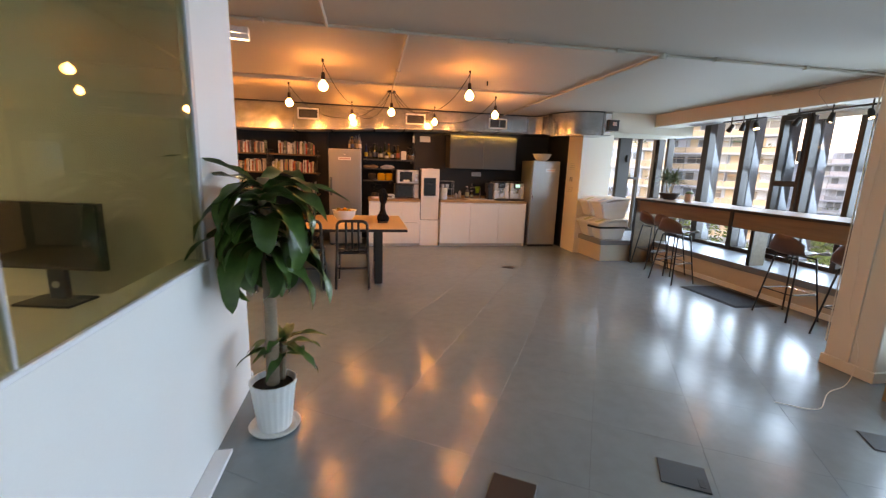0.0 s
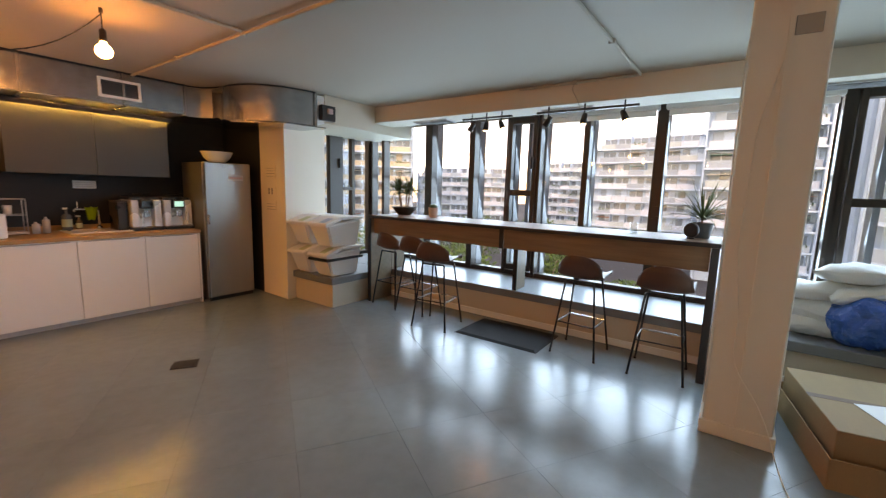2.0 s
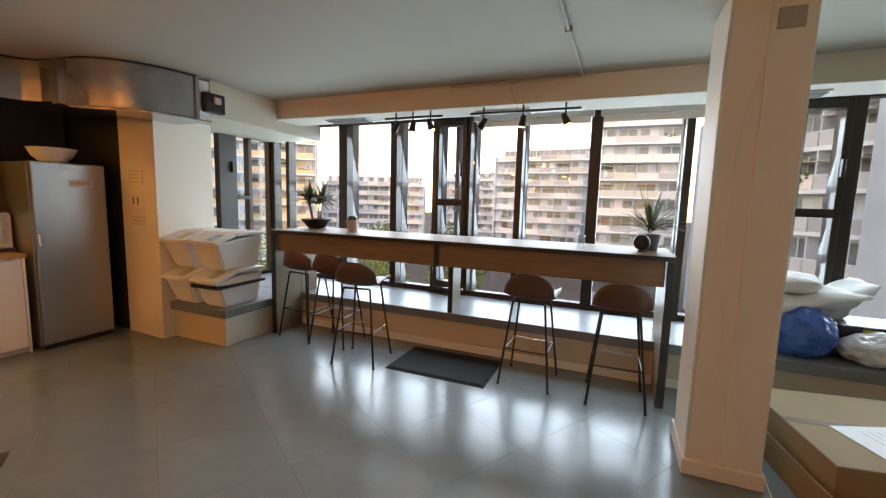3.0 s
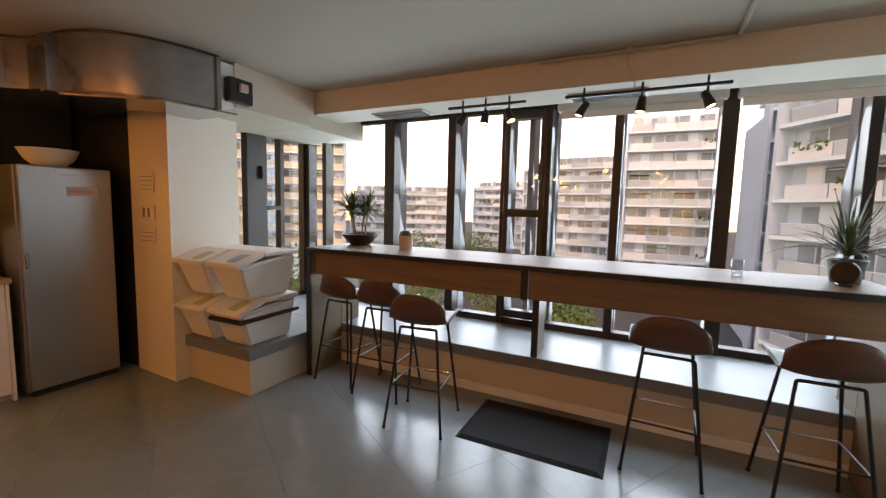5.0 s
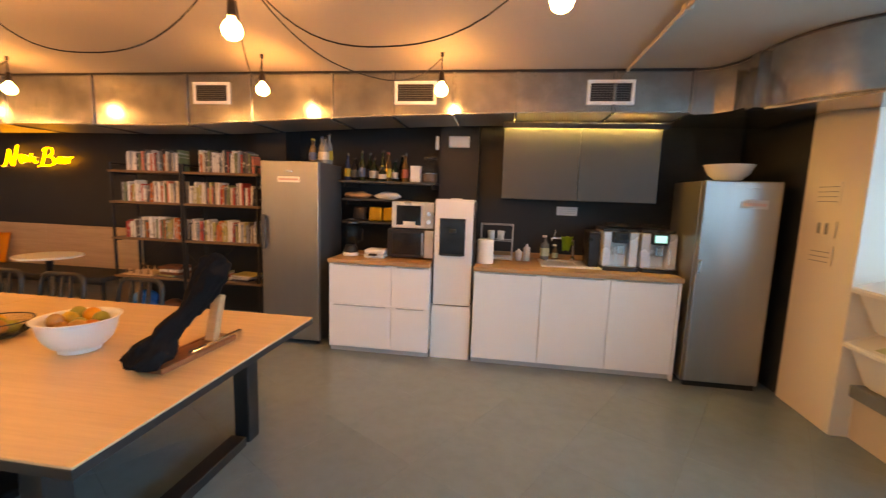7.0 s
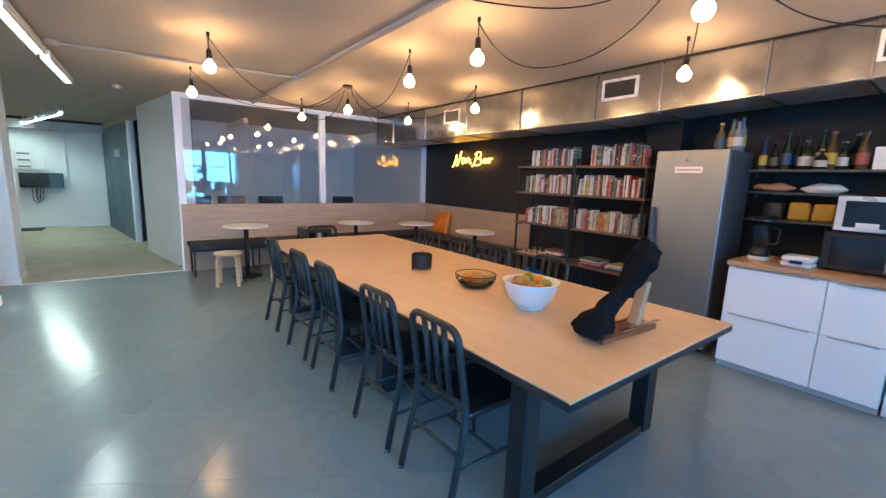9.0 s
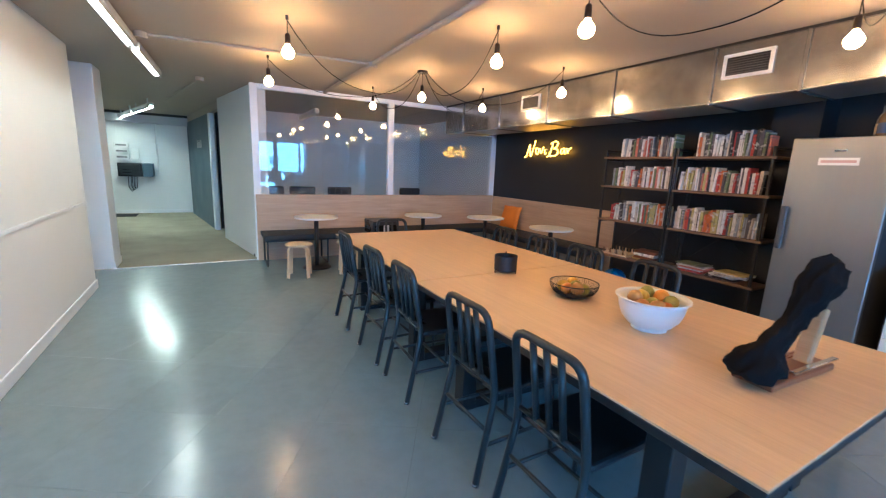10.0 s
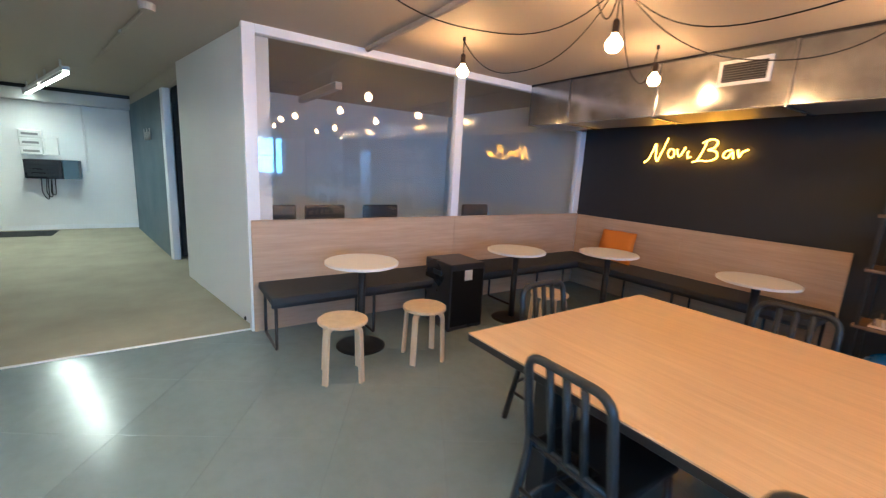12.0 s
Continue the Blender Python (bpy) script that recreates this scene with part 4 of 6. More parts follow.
p.matrix_basis = pose(-4.58, 9.03, 0.665, -14, 0, 2)

# amber neon squiggle on the dark wall
n = thing("neon_sign", "amber neon tube sign in flowing loops on the dark wall", "neon sign")
Z0, S0 = 1.71, 1.0
strokes = [
    [(0.0, 0.03), (0.05, 0.06), (0.10, 0.20), (0.12, 0.26), (0.13, 0.10), (0.15, 0.03), (0.22, 0.22), (0.25, 0.31)],
    [(0.29, 0.09), (0.26, 0.13), (0.28, 0.19), (0.33, 0.18), (0.34, 0.11), (0.30, 0.08)],
    [(0.36, 0.18), (0.39, 0.08), (0.45, 0.20)],
    [(0.48, 0.16), (0.48, 0.08), (0.52, 0.10)],
    [(0.58, 0.05), (0.63, 0.16), (0.66, 0.27), (0.60, 0.24), (0.70, 0.29), (0.77, 0.26), (0.74, 0.19), (0.66, 0.17), (0.76, 0.16), (0.78, 0.09), (0.70, 0.05), (0.60, 0.06), (0.54, 0.04)],
    [(0.90, 0.17), (0.84, 0.16), (0.82, 0.10), (0.87, 0.08), (0.91, 0.17), (0.92, 0.08)],
    [(0.95, 0.17), (0.97, 0.08), (0.99, 0.15), (1.04, 0.17)],
]
for st in strokes:
    part("neon_tube", tube(rounded([(-4.42 + 1.04 * x, 9.125, Z0 + z) for x, z in st], 0.05, 4), 0.0075, 8), M_NEON, n, smooth=True)
    part("standoff", tube([(-4.42 + 1.04 * st[0][0], 9.125, Z0 + st[0][1]), (-4.42 + 1.04 * st[0][0], 9.18, Z0 + st[0][1])], 0.004, 6), M_GPLAST, n)

# bookshelf
sh = thing("bookshelf", "open bookshelf with brown boards on black steel uprights", "bookshelf")
levels = (0.52, 0.96, 1.37, 1.715)
X0, X1, YF, YB = -2.20, -0.43, 8.56, 8.90
for x in (X0, -1.335, -1.295, X1):
    for y in (YF + 0.012, YB - 0.012):
        part("upright", box((x - 0.012, y - 0.012, 0), (x + 0.012, y + 0.012, 1.80), 0.002), M_BLACK, sh)
    part("crossbar", box((x - 0.01, YF + 0.024, 1.775), (x + 0.01, YB - 0.024, 1.795), 0.002), M_BLACK, sh)
    for z in levels:
        part("crossbar", box((x - 0.01, YF + 0.024, z - 0.045), (x + 0.01, YB - 0.024, z - 0.026), 0.002), M_BLACK, sh)
for xa, xb in ((X0, -1.335), (-1.295, X1)):
    for z in levels:
        part("board", box((xa - 0.03 if xa == X0 else xa, YF - 0.004, z - 0.025), (xb + (0.03 if xb == X1 else 0), YB + 0.003, z), 0.003), M_SHELFW, sh)
    part("brace", tube([(xa, YB, 0.55), ((xa + xb) / 2, YB, 0.93)], 0.006, 6), M_BLACK, sh)
    part("brace", tube([(xb, YB, 0.55), ((xa + xb) / 2, YB, 0.93)], 0.006, 6), M_BLACK, sh)
rng = random.Random(7)
book_shapes = []
for k in range(22):
    w_, d_, h_ = rng.uniform(0.010, 0.032), rng.uniform(0.13, 0.17), rng.uniform(0.175, 0.24)
    bm = box((0, 0, 0), (w_, d_, h_), 0.002)
    add_box(bm, (0.003, 0.006, h_ - 0.0005), (w_ - 0.003, d_ - 0.006, h_ + 0.0008))
    book_shapes.append((w_, mesh_of("book", bm, M_BOOK)))
for z, runs in ((1.715, ((-2.02, -1.62), (-1.57, -1.36), (-1.13, -0.50))), (1.37, ((-2.10, -1.37), (-1.26, -0.47))), (0.96, ((-2.07, -1.37), (-1.27, -0.47)))):
    for a, b in runs:
        x = a
        while x < b:
            w_, me = rng.choice(book_shapes)
            o = new("book", me)
            lean = rng.choice((0, 0, 0, 0, 1.5, -1.5, 4))
            o.matrix_basis = pose(x, YF + 0.03 + rng.uniform(0, 0.02), z + 0.001, 0, max(0, lean), 0)
            tagged(o, "upright paperback book standing on the shelf", "book", "books on the shelf")
            x += w_ + 0.002 + (0.012 if lean > 3 else 0)
for k, (x, dz, wd, dp) in enumerate(((-1.05, 0, 0.26, 0.22), (-1.03, 0.022, 0.24, 0.2), (-0.72, 0, 0.28, 0.22), (-0.70, 0.02, 0.25, 0.2), (-1.6, 0, 0.22, 0.2))):
    o = part("magazine", box((-wd / 2, -dp / 2, 0), (wd / 2, dp / 2, 0.02), 0.002), M_BOOK)
    o.matrix_basis = pose(x, 8.72, 0.521 + dz, 0, 0, 8 - 5 * k)
    tagged(o, "magazine lying flat on the lower board", "magazine", "magazines")
for k in range(9):
    o = part("magazine", box((-0.14, -0.105, 0), (0.14, 0.105, 0.009), 0.001), M_BOOK)
    o.matrix_basis = pose(-1.00 + 0.36 * (k % 2) + 0.02 * math.sin(3 * k), 8.70 - 0.01 * (k % 3), 0.5635 + 0.0095 * (k // 2), 0, 0, 14 * math.sin(2.3 * k))
    tagged(o, "magazine lying on a loose stack on the lower board", "magazine", "magazines")
for k in range(3):
    o = part("game_box", box((-0.13, -0.09, 0), (0.13, 0.09, 0.032), 0.003), M_HAMW if k % 2 == 0 else M_BOOK)
    o.matrix_basis = pose(-1.56, 8.70, 0.5425 + 0.033 * k, 0, 0, -6 + 5 * k)
    tagged(o, "flat reddish game box stacked on the lower board", "box", "game boxes")
cb = thing("chess_board", "wooden chess board with pieces on the lower shelf", "chess board", at=(-1.95, 8.73, 0.521))
part("board", box((-0.19, -0.15, 0), (0.19, 0.15, 0.018), 0.002), M_BIRCH, cb)
for k in range(14):
    part("piece", lathe([(0.014, 0), (0.009, 0.012), (0.006, 0.035), (0.009, 0.043), (0.0, 0.055)], 10, (-0.165 + 0.047 * (k % 8), -0.12 if k < 8 else 0.12, 0.018)), M_BIRCH if k % 2 else M_SHELFW, cb)
tagged(part("helmet", lumpy(ball((-2.0, 8.72, 0.165), 0.15, 3, (1, 1.1, 1.05)), 0.004, 5), M_BAGB, smooth=True), "dark blue glossy helmet under the bookshelf", "helmet")
tagged(part("basketball", ball((-1.62, 8.72, 0.12), 0.118, 3), M_SEAT, smooth=True), "worn brown ball on the floor under the shelf", "ball")
tagged(part("football", ball((-1.34, 8.70, 0.11), 0.108, 3), M_YELLOW, smooth=True), "yellow ball on the floor under the shelf", "ball")

# ---- kitchen ----
f = thing("tall_fridge", "tall brushed-steel fridge with a paper label", "fridge")
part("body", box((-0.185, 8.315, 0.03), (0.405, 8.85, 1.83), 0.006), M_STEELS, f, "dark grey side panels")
dr = part("door", box((-0.19, 8.26, 0.05), (0.41, 8.312, 1.832), 0.01, 2), M_STEEL, f, "brushed steel door")
part("handle", box((-0.165, 8.205, 0.97), (-0.125, 8.235, 1.31), 0.008, 2), M_STEELS, dr)
for z in (1.00, 1.28):
    part("bracket", box((-0.155, 8.23, z - 0.015), (-0.135, 8.262, z + 0.015)), M_STEELS, dr)
part("label", box((-0.01, 8.257, 1.63), (0.22, 8.26, 1.685)), M_PAPER, dr)
part("print", box((0.005, 8.2555, 1.648), (0.205, 8.257, 1.667)), M_RED, dr, "faint red printed bar")
part("badge", box((0.07, 8.257, 1.73), (0.14, 8.26, 1.745), 0.001), M_CHROME, dr)
for x in (-0.15, 0.36):
    part("foot", lathe([(0.02, 0), (0.02, 0.032)], 10, (x, 8.36, 0)), M_BLACK, f)

def cabinet(x0, x1, label, fronts):
    c = thing("base_cabinet", label, "cabinet", "kitchen base cabinets")
    part("body", box((x0, 8.202, 0.06), (x1, 8.80, 0.878)), M_CAB, c)
    part("plinth", box((x0, 8.225, 0), (x1, 8.245, 0.059)), M_GPLAST, c, "grey recessed plinth")
    for a, b, z0, z1 in fronts:
        d_ = part("front", box((a + 0.002, 8.18, z0 + 0.002), (b - 0.002, 8.20, z1 - 0.002), 0.0025), M_CAB, c)
        part("handle", box((a + 0.05, 8.168, z1 - 0.012), (b - 0.05, 8.182, z1 - 0.003), 0.002), M_GPLAST, d_, "slim edge pull")
    return c


cabinet(0.55, 1.17, "white lacquered drawer unit under the oak worktop", [(0.55, 1.17, 0.055, 0.48), (0.55, 1.17, 0.48, 0.875)])
cabinet(1.172, 1.535, "narrow white lacquered drawer unit", [(1.172, 1.535, 0.055, 0.48), (1.172, 1.535, 0.48, 0.875)])
for a, b in ((1.945, 2.55), (2.552, 3.14), (3.142, 3.70)):
    cabinet(a, b, "white lacquered cupboard unit with a plain door", [(a, b, 0.055, 0.875)])
structure("trim", box((3.702, 8.175, 0), (3.722, 8.80, 0.878), 0.002), M_CAB, "white end panel of the kitchen row", "panel")
tagged(part("worktop", box((0.54, 8.163, 0.881), (1.54, 8.83, 0.92), 0.004), M_WORK), "oiled wooden worktop of the kitchen", "worktop", "worktops")
wt = box((1.94, 8.163, 0.881), (3.735, 8.965, 0.92), 0.004)
tagged(part("worktop", wt, M_WORK), "oiled wooden worktop with an inset sink", "worktop", "worktops")
structure("trim", box((1.94, 8.952, 0.921), (3.735, 8.968, 0.975), 0.002), M_WORK, "wooden upstand behind the worktop", "upstand")

s = thing("kitchen_sink", "white inset sink with a chrome tap", "sink", at=(2.86, 8.62, 0.92))
for lo, hi in (((-0.30, -0.22, 0), (0.30, -0.17, 0.014)), ((-0.30, 0.17, 0), (0.30, 0.22, 0.014)), ((-0.30, -0.17, 0), (-0.25, 0.17, 0.014)), ((0.05, -0.17, 0), (0.30, 0.17, 0.010))):
    part("rim", box(lo, hi, 0.005, 2), M_WPLAST, s)
part("bowl", box((-0.25, -0.17, 0.0005), (0.05, 0.17, 0.003)), M_WPLAST, s)
tp = part("tap", tube(rounded([(0.05, 0.19, 0.010), (0.05, 0.19, 0.235), (-0.17, 0.16, 0.245), (-0.17, 0.16, 0.215)], 0.03, 5), 0.013, 10), M_CHROME, s, smooth=True)
part("collar", lathe([(0.026, 0.0), (0.026, 0.03), (0.018, 0.036)], 16, (0.05, 0.19, 0.010)), M_CHROME, tp)
part("lever", tube([(-0.14, 0.165, 0.245), (-0.14, 0.165, 0.325)], 0.008, 8), M_CHROME, tp)
bm = bmesh.new()
rows = []
for i in range(13):
    u = i / 6 - 1
    row = []
    for k in range(9):
        w_ = k / 8 - 0.5
        drop = 0.125 * abs(u) ** 1.3 * (1.15 if u < 0 else 0.8)
        row.append(bm.verts.new((2.84 + 0.115 * w_ * (1 - 0.35 * abs(u)) + 0.012 * u, 8.782 + 0.030 * math.copysign(abs(u) ** 0.5, u) + 0.010 * math.sin(9 * w_ + 3 * u), 1.184 - drop + 0.006 * math.cos(11 * w_))))
    rows.append(row)
for p_, q_ in zip(rows, rows[1:]):
    for k in range(8):
        bm.faces.new((p_[k], p_[k + 1], q_[k + 1], q_[k]))
bmesh.ops.solidify(bm, geom=bm.faces[:], thickness=0.005)
tagged(part("dish_cloth", bm, M_LIME, smooth=True), "lime green cloth hanging over the tap", "cloth")
for x, y, hh, r, mt, lb in ((2.63, 8.83, 0.24, 0.046, M_BOTCLEAR, "clear washing-up bottle with a green label by the sink"), (2.74, 8.86, 0.15, 0.03, M_BOTCLEAR, "small clear soap bottle by the sink")):
    o = thing("soap_bottle", lb, "bottle", at=(x, y, 0.92))
    part("body", lathe([(r, 0), (r, hh * 0.7), (0.012, hh * 0.82), (0.012, hh)], 16), mt, o, smooth=True)
    part("label", lathe([(r + 0.001, hh * 0.2), (r + 0.001, hh * 0.55)], 16), M_STICKG, o, "pale green label")
    part("pump", box((-0.03, -0.008, hh), (0.012, 0.008, hh + 0.02), 0.004), M_WPLAST, o)
tagged(part("candle_cup", lathe([(0.035, 0), (0.04, 0.085), (0.036, 0.088), (0.032, 0.07), (0, 0.07)], 20, (3.07, 8.72, 0.92)), M_PAPER), "small white cup beside the sink", "cup")
t = thing("paper_towel", "white roll of kitchen paper on the worktop", "paper roll", at=(2.03, 8.40, 0.92))
part("roll", lathe([(0.022, 0.004), (0.075, 0.004), (0.078, 0.01), (0.078, 0.226), (0.074, 0.232), (0.022, 0.232)], 28), M_PAPER, t)
r = thing("drying_rack", "white wire rack with cups at the wall", "rack", at=(2.13, 8.74, 0.92))
for x in (-0.16, 0.16):
    part("side", tube(rounded([(x, -0.09, 0.0), (x, -0.09, 0.36), (x, 0.09, 0.36), (x, 0.09, 0.0)], 0.02, 3), 0.005, 6), M_GPLAST, r)
for z in (0.02, 0.20, 0.36):
    for y in (-0.09, 0.09):
        part("bar", tube([(-0.16, y, z), (0.16, y, z)], 0.004, 6), M_GPLAST, r)
part("tray", box((-0.16, -0.09, 0.008), (0.16, 0.09, 0.03), 0.004), M_WPLAST, r)
for x, z in ((-0.06, 0.206), (0.04, 0.206)):
    tagged(part("mug", lathe([(0.03, 0), (0.036, 0.09), (0.032, 0.09), (0.027, 0.006), (0, 0.006)], 16, (2.13 + x, 8.74, 0.92 + z - 0.002)), M_PAPER, smooth=True), "white cup on the wire rack", "cup", "cups on the rack")
for x, hh in ((2.36, 0.12), (2.44, 0.17)):
    tagged(part("spray_can", lathe([(0.032, 0), (0.032, hh * 0.8), (0.012, hh * 0.88), (0.012, hh)], 16, (x, 8.72, 0.92)), M_GPLAST, smooth=True), "small grey container on the worktop", "container", "small containers")

for x, lit in ((3.265, 0), (3.60, 1)):
    c = thing("coffee_machine", "silver bean-to-cup coffee machine with a lit display", "coffee machine", "coffee machines", at=(x, 8.62, 0.92))
    part("base", box((-0.155, -0.24, 0), (0.155, 0.20, 0.035), 0.006, 2), M_BPLAST, c)
    part("side", box((-0.155, -0.19, 0.036), (-0.075, 0.20, 0.355), 0.012, 2), M_SILVER, c)
    part("side", box((0.075, -0.19, 0.036), (0.155, 0.20, 0.355), 0.012, 2), M_SILVER, c)
    part("front", box((-0.074, -0.12, 0.036), (0.074, 0.20, 0.355), 0.004), M_SILVER, c)
    part("lid", box((-0.15, -0.15, 0.356), (0.15, 0.19, 0.385), 0.008, 2), M_BPLAST, c)
    part("hopper", lathe([(0.10, 0.385), (0.11, 0.43), (0.10, 0.435)], 24), M_JAR, c)
    dsp = part("display", box((-0.065, -0.215, 0.255), (0.065, -0.115, 0.36), 0.006), M_BPLAST, c)
    part("screen", box((-0.05, -0.218, 0.275), (0.05, -0.2155, 0.34)), M_DISPLAY if lit else M_SCREEN, dsp)
    part("spout", box((-0.03, -0.21, 0.15), (0.03, -0.12, 0.235), 0.008, 2), M_CHROME, c)
    part("drip_tray", box((-0.12, -0.25, 0.036), (0.12, -0.125, 0.05), 0.003), M_CHROME, c)
    part("wand", tube([(0.09 if lit else -0.05, -0.2, 0.22), (0.09 if lit else -0.05, -0.21, 0.08)], 0.006, 6), M_CHROME, c)
o = thing("water_tank", "black coffee accessory beside the machine", "container", at=(3.05, 8.64, 0.92))
part("body", box((-0.05, -0.14, 0), (0.05, 0.14, 0.33), 0.012, 2), M_BPLAST, o)
part("lid", box((-0.05, -0.14, 0.331), (0.05, 0.14, 0.345), 0.005), M_STEELS, o)

d = thing("water_dispenser", "white water dispenser with a black tap recess", "water dispenser")
part("cup_drawer", box((1.548, 8.235, 0.0), (1.922, 8.58, 0.515), 0.006, 2), M_CAB, d, "white lower box")
part("body", box((1.556, 8.245, 0.523), (1.915, 8.58, 1.52), 0.012, 3), M_WPLAST, d)
part("side_trim", box((1.545, 8.255, 0.53), (1.556, 8.56, 1.50), 0.003), M_BPLAST, d)
part("side_trim", box((1.915, 8.255, 0.53), (1.926, 8.56, 1.50), 0.003), M_BPLAST, d)
part("gap", box((1.56, 8.26, 0.515), (1.91, 8.56, 0.523)), M_BPLAST, d)
rc = part("tap_recess", box((1.606, 8.235, 1.0), (1.845, 8.25, 1.345), 0.006, 2), M_SCREEN, d, "black glossy tap recess")
part("panel", box((1.622, 8.230, 1.26), (1.829, 8.236, 1.335), 0.003), M_SCREEN, rc)
part("spout", box((1.70, 8.20, 1.21), (1.76, 8.236, 1.25), 0.006), M_CHAIR, rc)
part("drip_shelf", box((1.62, 8.205, 1.0), (1.83, 8.236, 1.015), 0.003), M_CHAIR, rc)
part("top_cap", box((1.69, 8.30, 1.521), (1.79, 8.40, 1.530), 0.004), M_WPLAST, d)

c = thing("wall_cupboard", "dark grey wall cupboards above the sink counter", "cupboard")
part("body", box((2.16, 8.497, 1.55), (3.54, 8.965, 2.21)), M_GREYCAB, c)
for a, b in ((2.155, 2.849), (2.852, 3.547)):
    part("door", box((a, 8.475, 1.545), (b, 8.495, 2.215), 0.0025), M_GREYCAB, c)
l = thing("light_strip", "yellow lit strip in a dark rail above the cupboards", "lamp")
part("rail", box((2.14, 8.37, 2.233), (3.57, 8.47, 2.243), 0.002), M_BLACK, l)
part("lip", box((2.14, 8.37, 2.186), (3.57, 8.378, 2.232), 0.002), M_BLACK, l)
part("lit_strip", box((2.18, 8.44, 2.221), (3.53, 8.455, 2.2325)), M_LED, l)

f = thing("steel_fridge", "brushed stainless fridge with a paper label", "fridge")
part("body", box((3.775, 8.155, 0.03), (4.355, 8.70, 1.745), 0.008, 2), M_STEEL, f)
dr = part("door", box((3.78, 8.10, 0.05), (4.36, 8.152, 1.75), 0.012, 2), M_STEEL, f)
part("handle", box((3.79, 8.085, 0.98), (3.815, 8.10, 1.10), 0.005), M_CHROME, dr)
part("label", box((4.06, 8.097, 1.53), (4.26, 8.10, 1.60)), M_GPLAST, dr)
part("print", box((4.075, 8.095, 1.552), (4.245, 8.097, 1.575)), M_RED, dr, "faint red printed bar")
part("badge", box((4.0, 8.096, 1.69), (4.20, 8.10, 1.735), 0.002), M_STEEL, dr)
part("kick_plate", box((3.79, 8.13, 0.0), (4.35, 8.15, 0.05)), M_BLACK, f)
b = tagged(part("salad_bowl", lathe([(0.07, 0), (0.09, 0.006), (0.15, 0.06), (0.185, 0.135), (0.19, 0.14), (0.18, 0.135), (0.14, 0.06), (0.07, 0.015), (0, 0.012)], 36, (4.06, 8.35, 1.7505)), M_POTW, smooth=True), "large white bowl on top of the steel fridge", "bowl")

# open shelves with bottles
def board(z, x0, x1, y0, label):
    s_ = thing("wall_shelf", label, "shelf", "kitchen wall shelves")
    part("board", box((x0, y0, z - 0.022), (x1, NORTH - 0.002, z), 0.003), M_GREYCAB, s_)
    for x in (x0 + 0.05, x1 - 0.05):
        part("bracket", box((x - 0.01, y0 + 0.05, z - 0.07), (x + 0.01, NORTH - 0.002, z - 0.022), 0.003), M_BLACK, s_)


board(1.68, 0.44, 1.485, 8.66, "dark wall shelf lined with bottles")
board(1.49, 0.44, 1.10, 8.74, "dark wall shelf with bread bags")
board(1.25, 0.44, 1.05, 8.74, "dark wall shelf with snack packs")
rng = random.Random(11)


def bottle(x, y, z, hh, r, clear):
    o = thing("bottle", "clear glass liquor bottle" if clear else "dark glass liquor bottle with a label", "bottle", "bottles", at=(x, y, z), turn=rng.uniform(0, 360))
    part("glass", lathe([(r * 0.9, 0), (r, 0.008), (r, hh * 0.56), (r * 0.75, hh * 0.66), (0.014, hh * 0.76), (0.013, hh * 0.95), (0.016, hh * 0.955), (0.016, hh)], 16), M_BOTCLEAR if clear else M_BOTTLE, o, smooth=True)
    part("label", lathe([(r + 0.0008, hh * 0.14), (r + 0.0012, hh * 0.145), (r + 0.0012, hh * 0.44), (r + 0.0008, hh * 0.445)], 16), M_LABEL, o, smooth=True)
    part("cap", lathe([(0.0175, hh * 0.94), (0.0175, hh + 0.004)], 12), M_LABEL if rng.random() < 0.4 else M_BPLAST, o)


for x, y, hh, r in ((0.50, 8.78, 0.28, 0.030), (0.575, 8.80, 0.24, 0.034), (0.66, 8.79, 0.31, 0.037), (0.79, 8.80, 0.24, 0.05), (0.875, 8.84, 0.33, 0.032), (0.95, 8.78, 0.30, 0.035), (1.02, 8.80, 0.22, 0.034), (0.90, 8.74, 0.16, 0.042), (1.135, 8.78, 0.29, 0.037), (0.71, 8.90, 0.30, 0.034), (1.07, 8.92, 0.29, 0.034)):
    bottle(x, y, 1.681, hh, r, False)
for x, y, hh in ((0.24, 8.50, 0.24), (0.31, 8.56, 0.27), (0.38, 8.48, 0.25), (0.36, 8.62, 0.31), (0.27, 8.66, 0.26), (0.20, 8.60, 0.25)):
    bottle(x, y, 1.833, hh, 0.037, True)
tagged(part("tea_box", box((1.20, 8.74, 1.681), (1.30, 8.84, 1.85), 0.003), M_PAPER), "pale cardboard box between bottles", "box")
j = thing("glass_jar", "large clear glass jar with a dark lid", "jar", at=(1.40, 8.80, 1.681))
part("jar", lathe([(0.075, 0), (0.085, 0.01), (0.09, 0.16), (0.06, 0.215), (0.06, 0.24)], 24), M_JAR, j, smooth=True)
part("contents", lathe([(0.07, 0.006), (0.078, 0.02), (0.08, 0.09), (0.0, 0.10)], 20), M_SHELFW, j, "dark beans")
part("lid", lathe([(0.065, 0.24), (0.065, 0.265)], 24), M_BPLAST, j)
for k, (x, z, w_) in enumerate(((0.60, 1.49, 0.30), (0.93, 1.49, 0.28))):
    bm = lumpy(ball((0, 0, 0), 0.1, 3, (1.5, 0.9, 0.42)), 0.018, 14, k)
    o = part("bread_bag", bm, M_PILLOW if k else M_CARD, smooth=True)
    o.matrix_basis = pose(x, 8.86, z + 0.035)
    tagged(o, "crumpled bag of sliced bread on the shelf", "bag", "bread bags")
